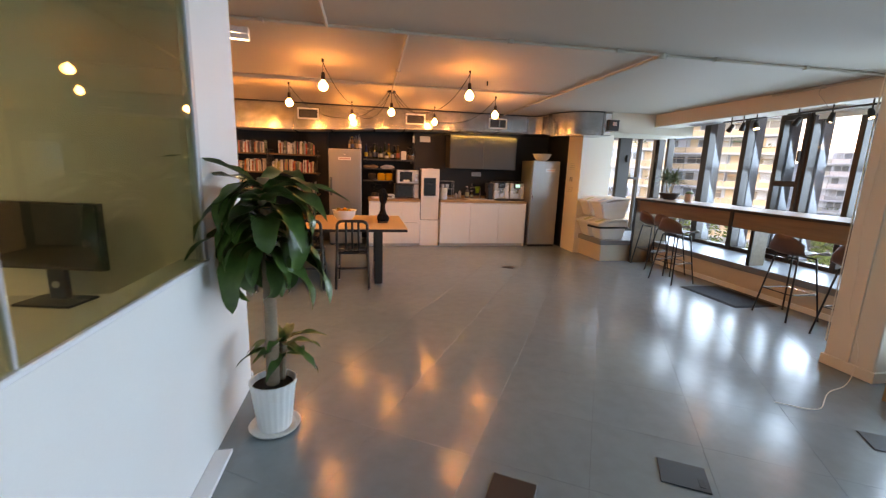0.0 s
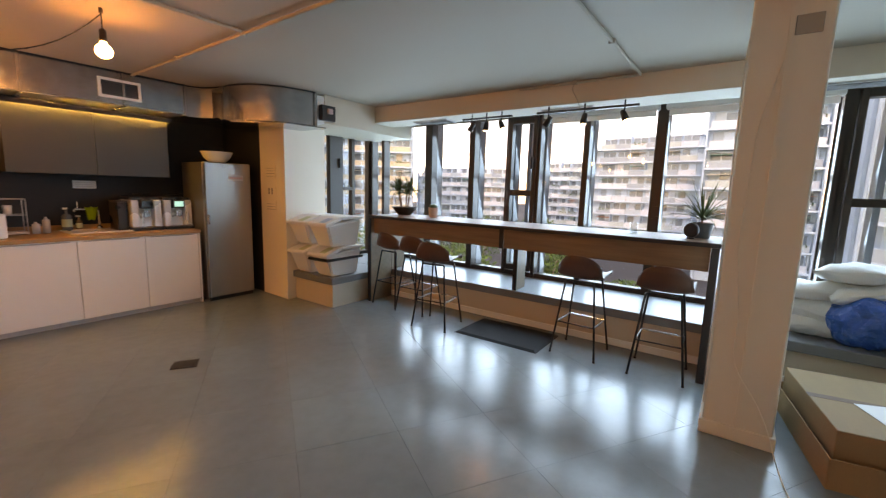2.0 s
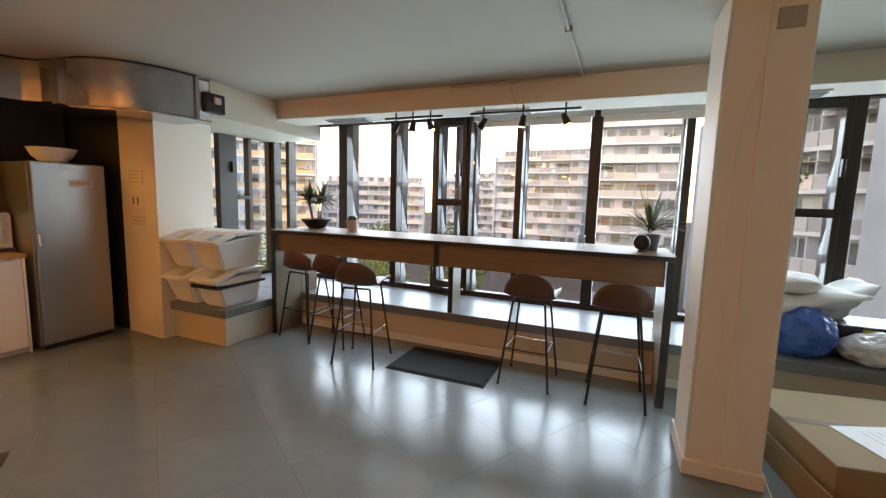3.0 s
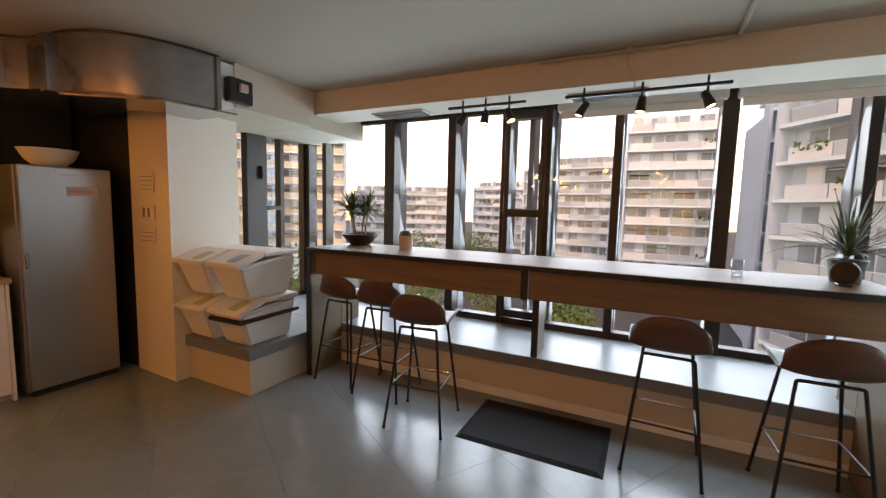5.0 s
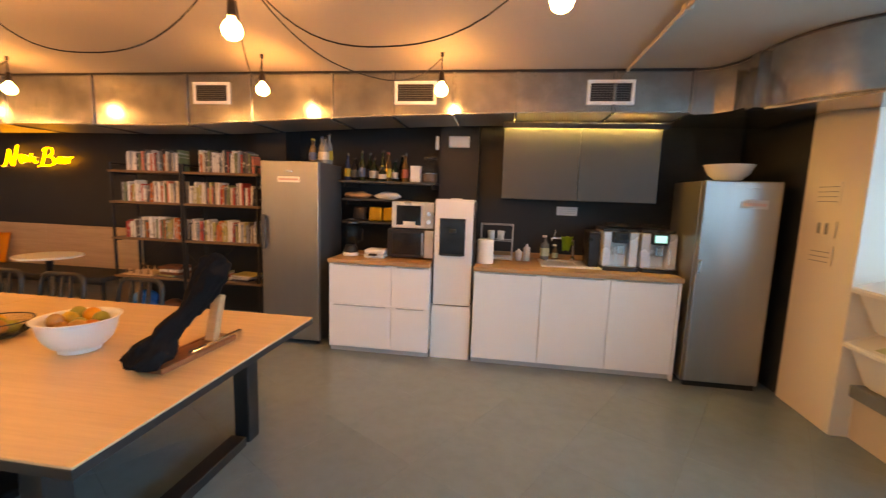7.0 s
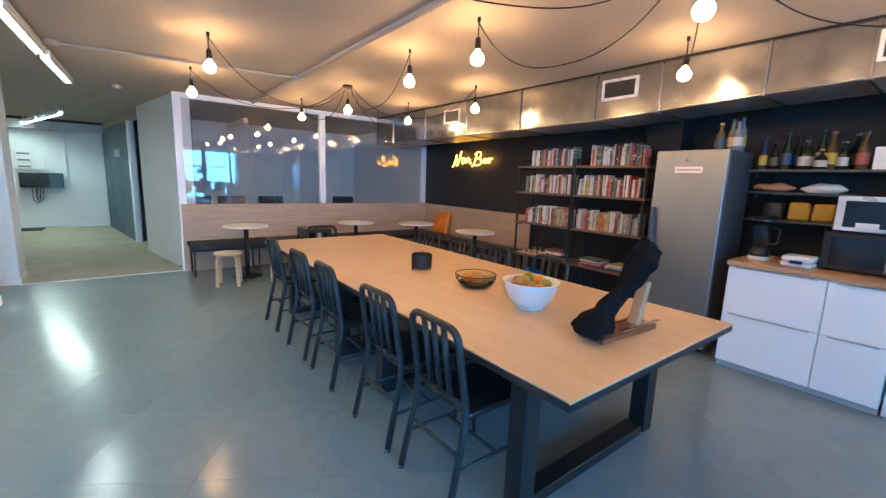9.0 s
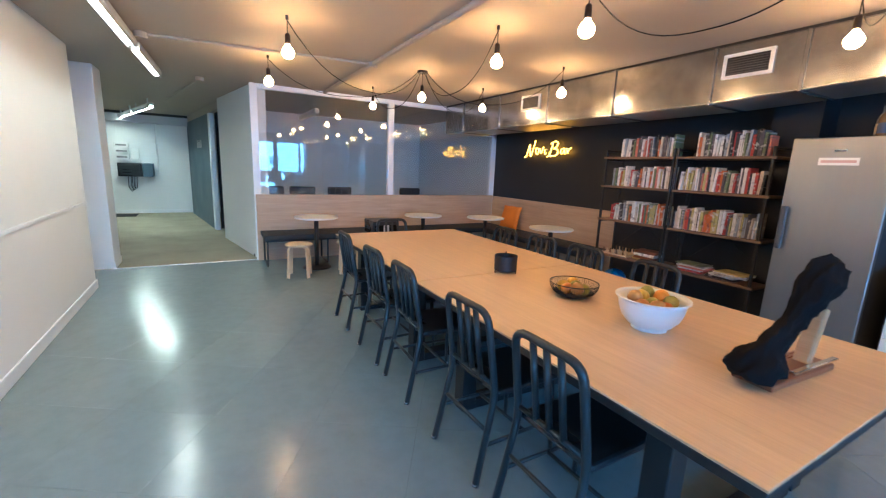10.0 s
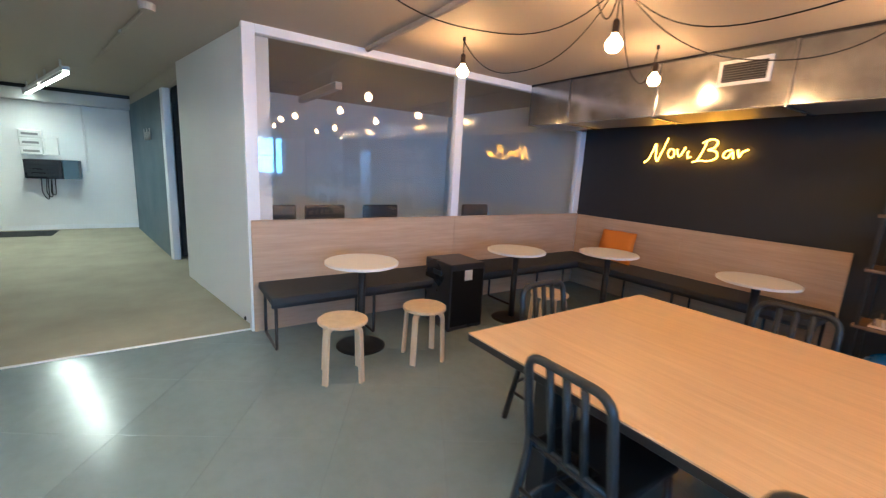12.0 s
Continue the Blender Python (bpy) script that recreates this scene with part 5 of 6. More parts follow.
for k, (x, mt) in enumerate(((0.62, M_BPLAST), (0.80, M_YELLOW), (0.96, M_YELLOW))):
    o = part("snack_pack", lumpy(box((-0.07, -0.04, 0), (0.07, 0.04, 0.15), 0.02, 2), 0.01, 18, k), mt, smooth=True)
    o.matrix_basis = pose(x, 8.84, 1.251, -8, 0, 5 * k)
    tagged(o, "crumpled snack packet on the shelf", "packet", "snack packets")


def microwave(z0, z1, x0, x1, label, silver):
    m = thing("microwave", label, "microwave", "microwaves")
    part("case", box((x0, 8.415, z0 + 0.012), (x1, 8.80, z1), 0.006, 2), M_SILVER if silver else M_STEELS, m)
    dr_ = part("door", box((x0 + 0.004, 8.395, z0 + 0.016), (x1 - 0.10, 8.414, z1 - 0.004), 0.005), M_BPLAST if not silver else M_SILVER, m)
    part("window", box((x0 + 0.05, 8.391, z0 + 0.045), (x1 - 0.13, 8.3945, z1 - 0.035), 0.002), M_SCREEN, dr_)
    part("panel", box((x1 - 0.098, 8.397, z0 + 0.016), (x1 - 0.004, 8.414, z1 - 0.004), 0.004), M_SILVER, m)
    if silver:
        for zz in (z0 + 0.08, z0 + 0.16):
            part("knob", lathe([(0.022, 0), (0.02, 0.02)], 16), M_CHROME, m).matrix_basis = pose(x1 - 0.05, 8.397, zz, 90, 0, 0)
        part("label", box((x0 + 0.12, 8.389, z0 + 0.045), (x0 + 0.24, 8.391, z0 + 0.08)), M_PAPER, dr_)
    else:
        part("handle", box((x1 - 0.125, 8.37, z0 + 0.035), (x1 - 0.105, 8.394, z1 - 0.025), 0.006, 2), M_CHROME, dr_)
    for x in (x0 + 0.05, x1 - 0.05):
        part("foot", box((x - 0.015, 8.45, z0), (x + 0.015, 8.48, z0 + 0.012)), M_BLACK, m)


microwave(0.921, 1.21, 1.06, 1.532, "silver and black microwave on the worktop", False)
microwave(1.211, 1.48, 1.10, 1.525, "silver microwave with two knobs stacked on another", True)
b = thing("blender", "black blender with a clear jug on the worktop", "blender", at=(0.67, 8.45, 0.92))
part("base", lathe([(0.075, 0.035), (0.070, 0.06), (0.055, 0.10), (0.05, 0.105)], 20), M_BPLAST, b, smooth=True)
part("base_ring", lathe([(0.078, 0), (0.080, 0.006), (0.077, 0.034)], 24), M_SILVER, b, "silver base ring", smooth=True)
part("jug", lathe([(0.045, 0.106), (0.07, 0.21), (0.078, 0.325)], 20), M_JAR, b, smooth=True)
part("lid", lathe([(0.080, 0.325), (0.080, 0.342), (0.03, 0.36), (0.03, 0.372)], 20), M_BPLAST, b)
part("handle", tube(rounded([(0.075, 0, 0.27), (0.12, 0, 0.27), (0.11, 0, 0.15), (0.058, 0, 0.14)], 0.02, 3), 0.008, 6), M_BPLAST, b)
w = thing("sandwich_maker", "white sandwich maker with its cord on the worktop", "sandwich maker", at=(0.95, 8.40, 0.92))
part("lower", box((-0.10, -0.09, 0), (0.10, 0.10, 0.035), 0.015, 3), M_WPLAST, w)
part("upper", box((-0.10, -0.09, 0.037), (0.10, 0.10, 0.085), 0.022, 3), M_WPLAST, w)
part("handle", box((-0.04, -0.13, 0.03), (0.04, -0.088, 0.05), 0.006), M_BPLAST, w)
part("cord", tube(cable((-0.10, 0.05, 0.02), (-0.22, 0.08, 0.02), 0.008), 0.004, 6), M_WPLAST, w)

tagged(part("wall_box", box((1.585, 8.82, 2.055), (1.80, 8.859, 2.17), 0.01, 2), M_WPLAST), "white plastic wall unit on the dark pilaster", "wall unit")
tagged(part("wall_light", box((1.44, 8.84, 2.03), (1.475, 8.88, 2.17), 0.008), M_PAPER), "slim white fitting at the pilaster edge", "wall unit")
n = thing("wall_notice", "small white notice above the sink", "notice")
part("sheet", box((2.74, 8.962, 1.39), (2.95, 8.967, 1.48)), M_PAPER, n)
for k in range(3):
    part("line", box((2.76, 8.9605, 1.41 + 0.022 * k), (2.93, 8.962, 1.414 + 0.022 * k)), M_GPLAST, n)
for z0, z1, rows in ((1.60, 1.72, 4), (1.37, 1.45, 0), (1.17, 1.27, 3)):
    n = thing("column_notice", "small printed notice taped to the white column", "notice", "column notices")
    part("sheet", box((4.470, 7.70, z0 - 0.02), (4.476, 7.92, z1 + 0.02)), M_CREAM, n)
    for k in range(rows):
        part("line", box((4.467, 7.72, z0 + 0.035 * k), (4.470, 7.90, z0 + 0.004 + 0.035 * k)), M_INK, n)
    if not rows:
        for y in (7.78, 7.85):
            part("mark", box((4.467, y - 0.012, z0), (4.470, y + 0.012, z1)), M_INK, n)

# ---- window bar ----
b = thing("bar_counter", "long brown bar counter with a red-brown top along the windows", "bar counter")
part("top", box((5.13, 2.87, 1.112), (5.80, 6.68, 1.140), 0.003), M_BARTOP, b, "red-brown laminate bar top")
part("top_edge", box((5.122, 2.862, 1.104), (5.1295, 6.688, 1.138), 0.002), M_BLACK, b, "black front edge")
part("apron", box((5.18, 2.93, 0.905), (5.215, 4.735, 1.110), 0.003), M_BARW, b, "brown apron board")
part("apron", box((5.18, 4.79, 0.905), (5.215, 6.62, 1.110), 0.003), M_BARW, b, "brown apron board")
for y in (2.87, 6.625):
    part("end_panel", box((5.135, y, 0.0), (5.525, y + 0.055, 1.108), 0.003), M_BARW, b)
    part("end_panel", box((5.526, y, LEDGE), (5.79, y + 0.055, 1.108), 0.003), M_BARW, b)
    part("edge_strip", box((5.122, y, 0.0), (5.1345, y + 0.055, 1.103), 0.002), M_BLACK, b, "black edge strip")
part("mid_panel", box((5.56, 4.745, LEDGE), (5.79, 4.785, 1.108), 0.003), M_BARW, b)
part("edge_strip", box((5.545, 4.74, LEDGE), (5.559, 4.79, 1.108), 0.002), M_BLACK, b, "black edge strip")
part("edge_strip", box((5.17, 4.738, 0.90), (5.218, 4.787, 1.108), 0.002), M_BLACK, b, "black edge strip")

stool = thing("bar_stool", "brown moulded bar stool on thin black legs at the bar", "bar stool", "bar stools")
bm = bmesh.new()
grid = []
prof = [(0.215, 0.725), (0.20, 0.742), (0.14, 0.738), (0.05, 0.722), (-0.04, 0.712), (-0.12, 0.722), (-0.175, 0.760), (-0.205, 0.82), (-0.222, 0.885), (-0.232, 0.945)]
for i, (x, z) in enumerate(prof):
    row = []
    back = max(0, (i - 4) / 5)
    for k in range(13):
        u = k / 6 - 1
        wd = 0.215 * (1 - 0.10 * back) * (1 - 0.16 * max(0, 1 - i / 2))
        drop = 0.085 * back * abs(u) ** 2.8 * (1.15 if i == 9 else 1)
        lift = 0.05 * (1 - back) * abs(u) ** 3 * (1 if i > 1 else 0.3)
        row.append(bm.verts.new((x + 0.10 * back * abs(u) ** 2.0, u * wd, z - drop + lift)))
    grid.append(row)
for p, q in zip(grid, grid[1:]):
    for k in range(12):
        bm.faces.new((p[k], p[k + 1], q[k + 1], q[k]))
bmesh.ops.recalc_face_normals(bm, faces=bm.faces)
bmesh.ops.solidify(bm, geom=bm.faces[:], thickness=0.009)
part("seat_shell", bm, M_SEAT, stool, "brown moulded seat shell", smooth=True)
for sx in (-1, 1):
    part("crossbar", tube([(0.115 * sx, -0.10, 0.694), (0.115 * sx, 0.10, 0.694)], 0.0095, 8), M_BLACK, stool, smooth=True)
    for sy in (-1, 1):
        part("leg", tube(rounded([(0.205 * sx, 0.205 * sy, 0.006), (0.117 * sx, 0.13 * sy, 0.694), (0.115 * sx, 0.10 * sy, 0.694)], 0.03, 4), 0.0095, 8), M_BLACK, stool, smooth=True)
        part("foot_cap", lathe([(0.012, 0), (0.012, 0.014)], 10, (0.205 * sx, 0.205 * sy, 0)), M_BPLAST, stool)
for z, s_ in ((0.30, 0.168),):
    part("footrest", tube([(-s_, -s_ - 0.003, z), (-s_, s_ + 0.003, z)], 0.007, 8), M_BLACK, stool)
    part("footrest", tube([(s_, -s_ - 0.003, z), (s_, s_ + 0.003, z)], 0.007, 8), M_CHROME, stool, "chrome footrest")
    part("footrest", tube([(-s_, -s_, z), (s_, -s_, z)], 0.007, 8), M_BLACK, stool)
    part("footrest", tube([(-s_, s_, z), (s_, s_, z)], 0.007, 8), M_BLACK, stool)
stool.matrix_basis = pose(4.95, 5.40, 0, 0, 0, 8)
for x, y, a in ((5.24, 5.90, 3), (5.29, 6.34, -3), (5.20, 3.89, -2), (5.16, 3.21, 2)):
    copy_thing(stool, pose(x, y, 0, 0, 0, a))

m = thing("floor_mat", "black rubber anti-fatigue mat before the bar", "mat")
bm = box((4.85, 4.18, 0), (5.47, 5.10, 0.016))
for v in bm.verts:
    if v.co.z > 0.01:
        v.co.x += 0.035 if v.co.x < 5.1 else -0.035
        v.co.y += 0.035 if v.co.y < 4.6 else -0.035
part("mat", bm, M_MAT, m)

# plants and small things on the bar
def spiky(name, label, at, n, ln, base_h, pot, potmat, seed, wd=0.012):
    p = thing(name, label, "plant", at=at)
    part("pot", lathe(pot, 32), potmat, p, smooth=False)
    top = pot[2][1] - 0.012
    part("soil", lathe([(pot[1][0] * 0.93, top - 0.004), (0.0, top)], 20), M_SOIL, p)
    rg = random.Random(seed)
    stems = 4 if base_h > 0.05 else 1
    for s_ in range(stems):
        bx, by = (rg.uniform(-0.06, 0.06), (-0.12, -0.04, 0.05, 0.12)[s_]) if stems > 1 else (0, 0)
        hh = base_h * rg.uniform(0.7, 1.25)
        part("stem", tube([(bx * 0.5, by * 0.5, top - 0.01), (bx, by, top + hh)], 0.009, 7, r2=0.007), M_BARK, p)
        bm = bmesh.new()
        for k in range(n // stems):
            a, el, l_ = rg.uniform(0, 6.28), rg.uniform(0.1 if stems > 1 else 0.35, 1.45), ln * rg.uniform(0.65, 1.1)
            prev = None
            for i in range(6):
                t = i / 5
                rr = l_ * t * math.cos(el) * (1 + 0.1 * t)
                zz = top + hh - 0.02 * rg.random() + l_ * t * math.sin(el) - 0.55 * l_ * t * t * (1.2 - math.sin(el))
                w_ = wd * (0.5 + 1.2 * t) * (1 - t) + 0.0012
                c = Vector((bx + rr * math.cos(a), by + rr * math.sin(a), zz))
                sd = Vector((-math.sin(a), math.cos(a), 0)) * w_
                cur = (bm.verts.new(c - sd), bm.verts.new(c + Vector((0, 0, -w_ * 0.5))), bm.verts.new(c + sd))
                if prev:
                    bm.faces.new((prev[0], prev[1], cur[1], cur[0]))
                    bm.faces.new((prev[1], prev[2], cur[2], cur[1]))
                prev = cur
        part("leaves", bm, M_LEAF2, p)
    return p


spiky("bowl_plant", "spiky plants in a dark clay bowl on the bar", (5.62, 6.48, 1.14), 190, 0.25, 0.25, [(0.085, 0), (0.155, 0.075), (0.175, 0.105), (0.165, 0.105), (0.12, 0.06), (0, 0.05)], M_POTD, 3)
spiky("spiky_plant", "spiky dracaena in a dark pot on the bar", (5.55, 3.03, 1.14), 80, 0.42, 0.045, [(0.065, 0), (0.085, 0.11), (0.09, 0.13), (0.082, 0.13), (0.06, 0.06), (0, 0.05)], M_STEELS, 5, 0.0075)
c = thing("cactus", "small cactus in a pale pink pot on the bar", "cactus", at=(5.50, 5.90, 1.14))
part("pot", lathe([(0.052, 0), (0.064, 0.118), (0.067, 0.125), (0.059, 0.125), (0.052, 0.108), (0, 0.108)], 24), M_POTP, c)
part("plant", ball((0, 0, 0.132), 0.056, 3, (1, 1, 0.75)), M_LEAF2, c)
w = thing("round_clock", "black round object standing on the bar", "ornament", at=(5.38, 3.09, 1.14))
part("disc", lathe([(0.055, -0.02), (0.062, -0.012), (0.062, 0.012), (0.055, 0.02)], 28), M_BPLAST, w).matrix_basis = pose(0, 0, 0.072, 90, 0, 65)
part("stand", box((-0.03, -0.03, 0), (0.03, 0.03, 0.012), 0.004), M_BPLAST, w)
tagged(part("glass_tumbler", lathe([(0.028, 0), (0.033, 0.10), (0.031, 0.10), (0.026, 0.006), (0, 0.006)], 20, (5.45, 3.55, 1.14)), M_JAR, smooth=True), "empty glass tumbler on the bar", "glass")

# spot tracks
for y0, y1 in ((3.63, 4.64), (4.93, 5.58)):
    t = thing("spot_track", "black spot track with three spotlights under the beam", "spotlight", "spot tracks")
    part("track", box((5.605, y0, 2.312), (5.635, y1, 2.332), 0.003), M_BLACK, t)
    for k in range(3):
        y = y0 + 0.13 + k * (y1 - y0 - 0.26) / 2
        part("stem", tube([(5.62, y, BEAM), (5.62, y, 2.262)], 0.008, 6), M_BLACK, t)
        a = (-25, 5, 30)[k]
        hd = part("head", lathe([(0.022, 0.05), (0.028, 0.02), (0.036, -0.06), (0.033, -0.06), (0.02, -0.02)], 18), M_BLACK, t, smooth=True)
        hd.matrix_basis = pose(5.62, y, 2.235, a, 8, 0)
        part("lens", lathe([(0.028, -0.052), (0.028, -0.049)], 16), M_SPOT, hd)
hc = thing("hanging_cord", "thin white cord from the ceiling to the spot track", "cord")
part("cord", tube(rounded([(5.53, 4.22, 2.57), (5.50, 4.24, 2.50), (5.55, 4.20, 2.42), (5.62, 4.18, 2.332)], 0.06, 4), 0.004, 6), M_CEIL, hc)

# stacked waste bins
def bin_box(at, label, dark):
    b_ = thing("waste_bin", label, "bin", "stacked bins", at=at)
    bm = bmesh.new()
    v = [bm.verts.new(p) for p in ((-0.17, -0.14, 0), (0.24, -0.14, 0), (0.24, 0.14, 0), (-0.17, 0.14, 0), (-0.27, -0.18, 0.27), (0.28, -0.18, 0.34), (0.28, 0.18, 0.34), (-0.27, 0.18, 0.27))]
    for f_ in ((0, 3, 2, 1), (0, 1, 5, 4), (1, 2, 6, 5), (2, 3, 7, 6), (3, 0, 4, 7), (4, 5, 6, 7)):
        bm.faces.new([v[i] for i in f_])
    bmesh.ops.bevel(bm, geom=bm.edges[:], offset=0.02, segments=2, affect="EDGES")
    part("tub", bm, M_WPLAST, b_)
    bm = bmesh.new()
    v = [bm.verts.new(p) for p in ((-0.30, -0.192, 0.255), (-0.05, -0.192, 0.335), (-0.05, 0.192, 0.335), (-0.30, 0.192, 0.255), (-0.30, -0.192, 0.29), (-0.05, -0.192, 0.37), (-0.05, 0.192, 0.37), (-0.30, 0.192, 0.29))]
    for f_ in ((0, 3, 2, 1), (4, 5, 6, 7), (0, 1, 5, 4), (1, 2, 6, 5), (2, 3, 7, 6), (3, 0, 4, 7)):
        bm.faces.new([v[i] for i in f_])
    bmesh.ops.bevel(bm, geom=bm.edges[:], offset=0.008, segments=2, affect="EDGES")
    fl_ = part("flap", bm, M_WPLAST, b_)
    part("sticker", box((-0.075, -0.05, 0), (0.075, 0.05, 0.002), 0, 1, pose(-0.19, -0.06, 0.3258, 0, -17.7, 0)), M_STICKB if dark == 0 else M_STICKG, fl_, "printed sticker")
    part("rim", box((-0.048, -0.192, 0.335), (0.295, 0.192, 0.37), 0.008, 2), M_WPLAST, b_)
    if dark == 1:
        part("liner", lumpy(box((-0.285, -0.196, 0.20), (0.30, 0.196, 0.232), 0.01), 0.012, 12), M_BPLAST, b_, "black bin bag edge")
    return b_


bin_box((4.80, 6.93, LEDGE), "white stacking recycling bin with a black bag", 1)
bin_box((4.80, 6.93, LEDGE + 0.372), "white stacking recycling bin with a blue sticker", 0)
bin_box((4.78, 7.325, LEDGE), "white stacking recycling bin", 2)
bin_box((4.78, 7.325, LEDGE + 0.372), "white stacking recycling bin", 2)

# pillows, bags and boxes at the window seat
def pillow(at, size, turn, seed):
    bm = box((-0.5, -0.5, -0.5), (0.5, 0.5, 0.5))
    bmesh.ops.subdivide_edges(bm, edges=bm.edges[:], cuts=9, use_grid_fill=True)
    for v in bm.verts:
        u, w_ = abs(v.co.x * 2), abs(v.co.y * 2)
        v.co.z *= 0.15 + 0.85 * max(0, (1 - u ** 3)) ** 0.6 * max(0, (1 - w_ ** 3)) ** 0.6
        v.co = Vector((v.co.x * size[0], v.co.y * size[1], v.co.z * size[2]))
    lumpy(bm, 0.035, 5, seed)
    lumpy(bm, 0.016, 13, seed + 3)
    lumpy(bm, 0.007, 30, seed)
    o = part("pillow", bm, M_PILLOW, smooth=True)
    o.matrix_basis = pose(*at, *turn)
    return tagged(o, "plump white pillow piled on the window ledge", "pillow", "pillows")


pillow((6.02, 2.20, 0.465), (0.52, 0.56, 0.20), (0, 0, 8), 1)
pillow((6.00, 2.16, 0.600), (0.50, 0.54, 0.18), (5, -4, -9), 2)
pillow((6.03, 2.18, 0.735), (0.48, 0.52, 0.17), (-4, 5, 12), 7)
pillow((5.96, 1.84, 0.775), (0.46, 0.62, 0.17), (-15, 4, 6), 3)
pillow((5.98, 1.98, 0.905), (0.44, 0.44, 0.15), (-4, 6, -14), 4)
pillow((6.16, 1.57, 0.745), (0.38, 0.52, 0.16), (-50, 0, 4), 5)
pillow((6.12, 1.80, 0.490), (0.42, 0.46, 0.20), (0, 0, 0), 6)
bm = ball((0, 0, 0), 0.2, 4, (0.95, 1.15, 1.0))
for v in bm.verts:
    v.co.z = max(v.co.z, -0.17)
lumpy(bm, 0.035, 7), lumpy(bm, 0.012, 24)
o = tagged(part("blue_bag", bm, M_BAGB, smooth=False), "crumpled blue plastic bag on the window ledge", "bag")
o.matrix_basis = pose(5.76, 1.90, LEDGE + 0.175)
bm = ball((0, 0, 0), 0.17, 4, (0.9, 1.5, 0.7))
for v in bm.verts:
    v.co.z = max(v.co.z, -0.10)
lumpy(bm, 0.03, 8, 3), lumpy(bm, 0.012, 26, 3)
o = tagged(part("plastic_bag", bm, M_BAGW, smooth=False), "crumpled clear plastic bag on the window ledge", "bag")
o.matrix_basis = pose(5.72, 1.44, LEDGE + 0.11)
c = thing("black_case", "black case with a yellow tag on the ledge", "case", at=(6.0, 1.22, LEDGE))
part("case", box((-0.2, -0.30, 0), (0.2, 0.45, 0.26), 0.015, 2), M_BPLAST, c)
part("tag", box((-0.21, 0.18, 0.15), (-0.2, 0.30, 0.24)), M_YELLOW, c)
c = thing("cardboard_box", "open brown cardboard tray on the floor", "box", "cardboard boxes", at=(4.13, 2.27, 0), turn=9.5)
for lo, hi in (((0, -1.40, 0), (1.02, 0, 0.008)), ((0, -1.40, 0.008), (0.008, 0, 0.17)), ((1.012, -1.40, 0.008), (1.02, 0, 0.17)), ((0.008, -1.40, 0.008), (1.012, -1.392, 0.17)), ((0.008, -0.008, 0.008), (1.012, 0, 0.17))):
    part("side", box(lo, hi, 0.002), M_CARD, c)
for k in range(46):
    part("pad", box((0.012, -0.05 - 0.029 * k, 0.13), (0.05, -0.032 - 0.029 * k, 0.155), 0.006), M_CARD, c, "corrugated paper padding")
c = thing("cardboard_box", "flat closed cardboard box with a paper sheet on top", "box", "cardboard boxes", at=(4.21, 2.245, 0.009), turn=9.5)
part("carton", box((0, -1.29, 0.0), (0.90, 0, 0.29), 0.006, 2), M_CARD, c)
part("tape", box((0.42, -1.292, 0.2903), (0.48, 0.002, 0.2912)), M_BARTOP, c, "strip of packing tape")
part("seam", box((0.448, -1.293, 0.2914), (0.451, 0.003, 0.2918)), M_SHELFW, c, "dark seam between the flaps")
p = thing("paper_sheet", "white printed sheet lying on the cardboard box", "paper", at=(4.60, 1.86, 0.3005), turn=22)
part("sheet", box((-0.15, -0.21, 0), (0.15, 0.21, 0.002)), M_PAPER, p)
for k in range(6):
    part("line", box((-0.11, -0.14 + 0.045 * k, 0.002), (0.10, -0.136 + 0.045 * k, 0.0026)), M_GPLAST, p)
k = thing("loose_cable", "thin pale cable running down the column to the floor", "cable")
part("cable", tube(rounded([(4.343, 2.66, 2.30), (4.340, 2.75, 1.9), (4.340, 2.77, 1.2), (4.335, 2.72, 0.75), (4.33, 2.73, 0.5), (4.28, 2.55, 0.25), (4.1, 2.46, 0.006), (3.85, 2.42, 0.006), (3.5, 2.2, 0.006), (3.3, 2.35, 0.006)], 0.12, 5), 0.003, 6), M_CREAM, k)
tagged(part("column_cable", tube(rounded([(4.346, 2.834, 2.42), (4.342, 2.845, 2.2), (4.344, 2.842, 1.2), (4.344, 2.842, 0.2)], 0.1, 4), 0.005, 6), M_CREAM), "painted cable on the edge of the column", "cable")

# floor sockets
for x, y, a, w_ in ((1.19, 1.84, -31.5, 0.11), (2.12, 1.82, -31.5, 0.115), (3.56, 1.86, -31.5, 0.115), (2.76, 6.37, -31.5, 0.095)):
    f_ = thing("floor_socket", "dark flush floor socket box in the tiles", "floor socket", "floor sockets", at=(x, y, 0), turn=a)
    part("lid", box((-w_, -w_ * 0.85, 0.0), (w_, w_ * 0.85, 0.007), 0.003), M_CHAIR, f_)
    part("slot", box((w_ * 0.55, -w_ * 0.6, 0.007), (w_ * 0.8, -w_ * 0.05, 0.0085), 0.001), M_BLACK, f_)

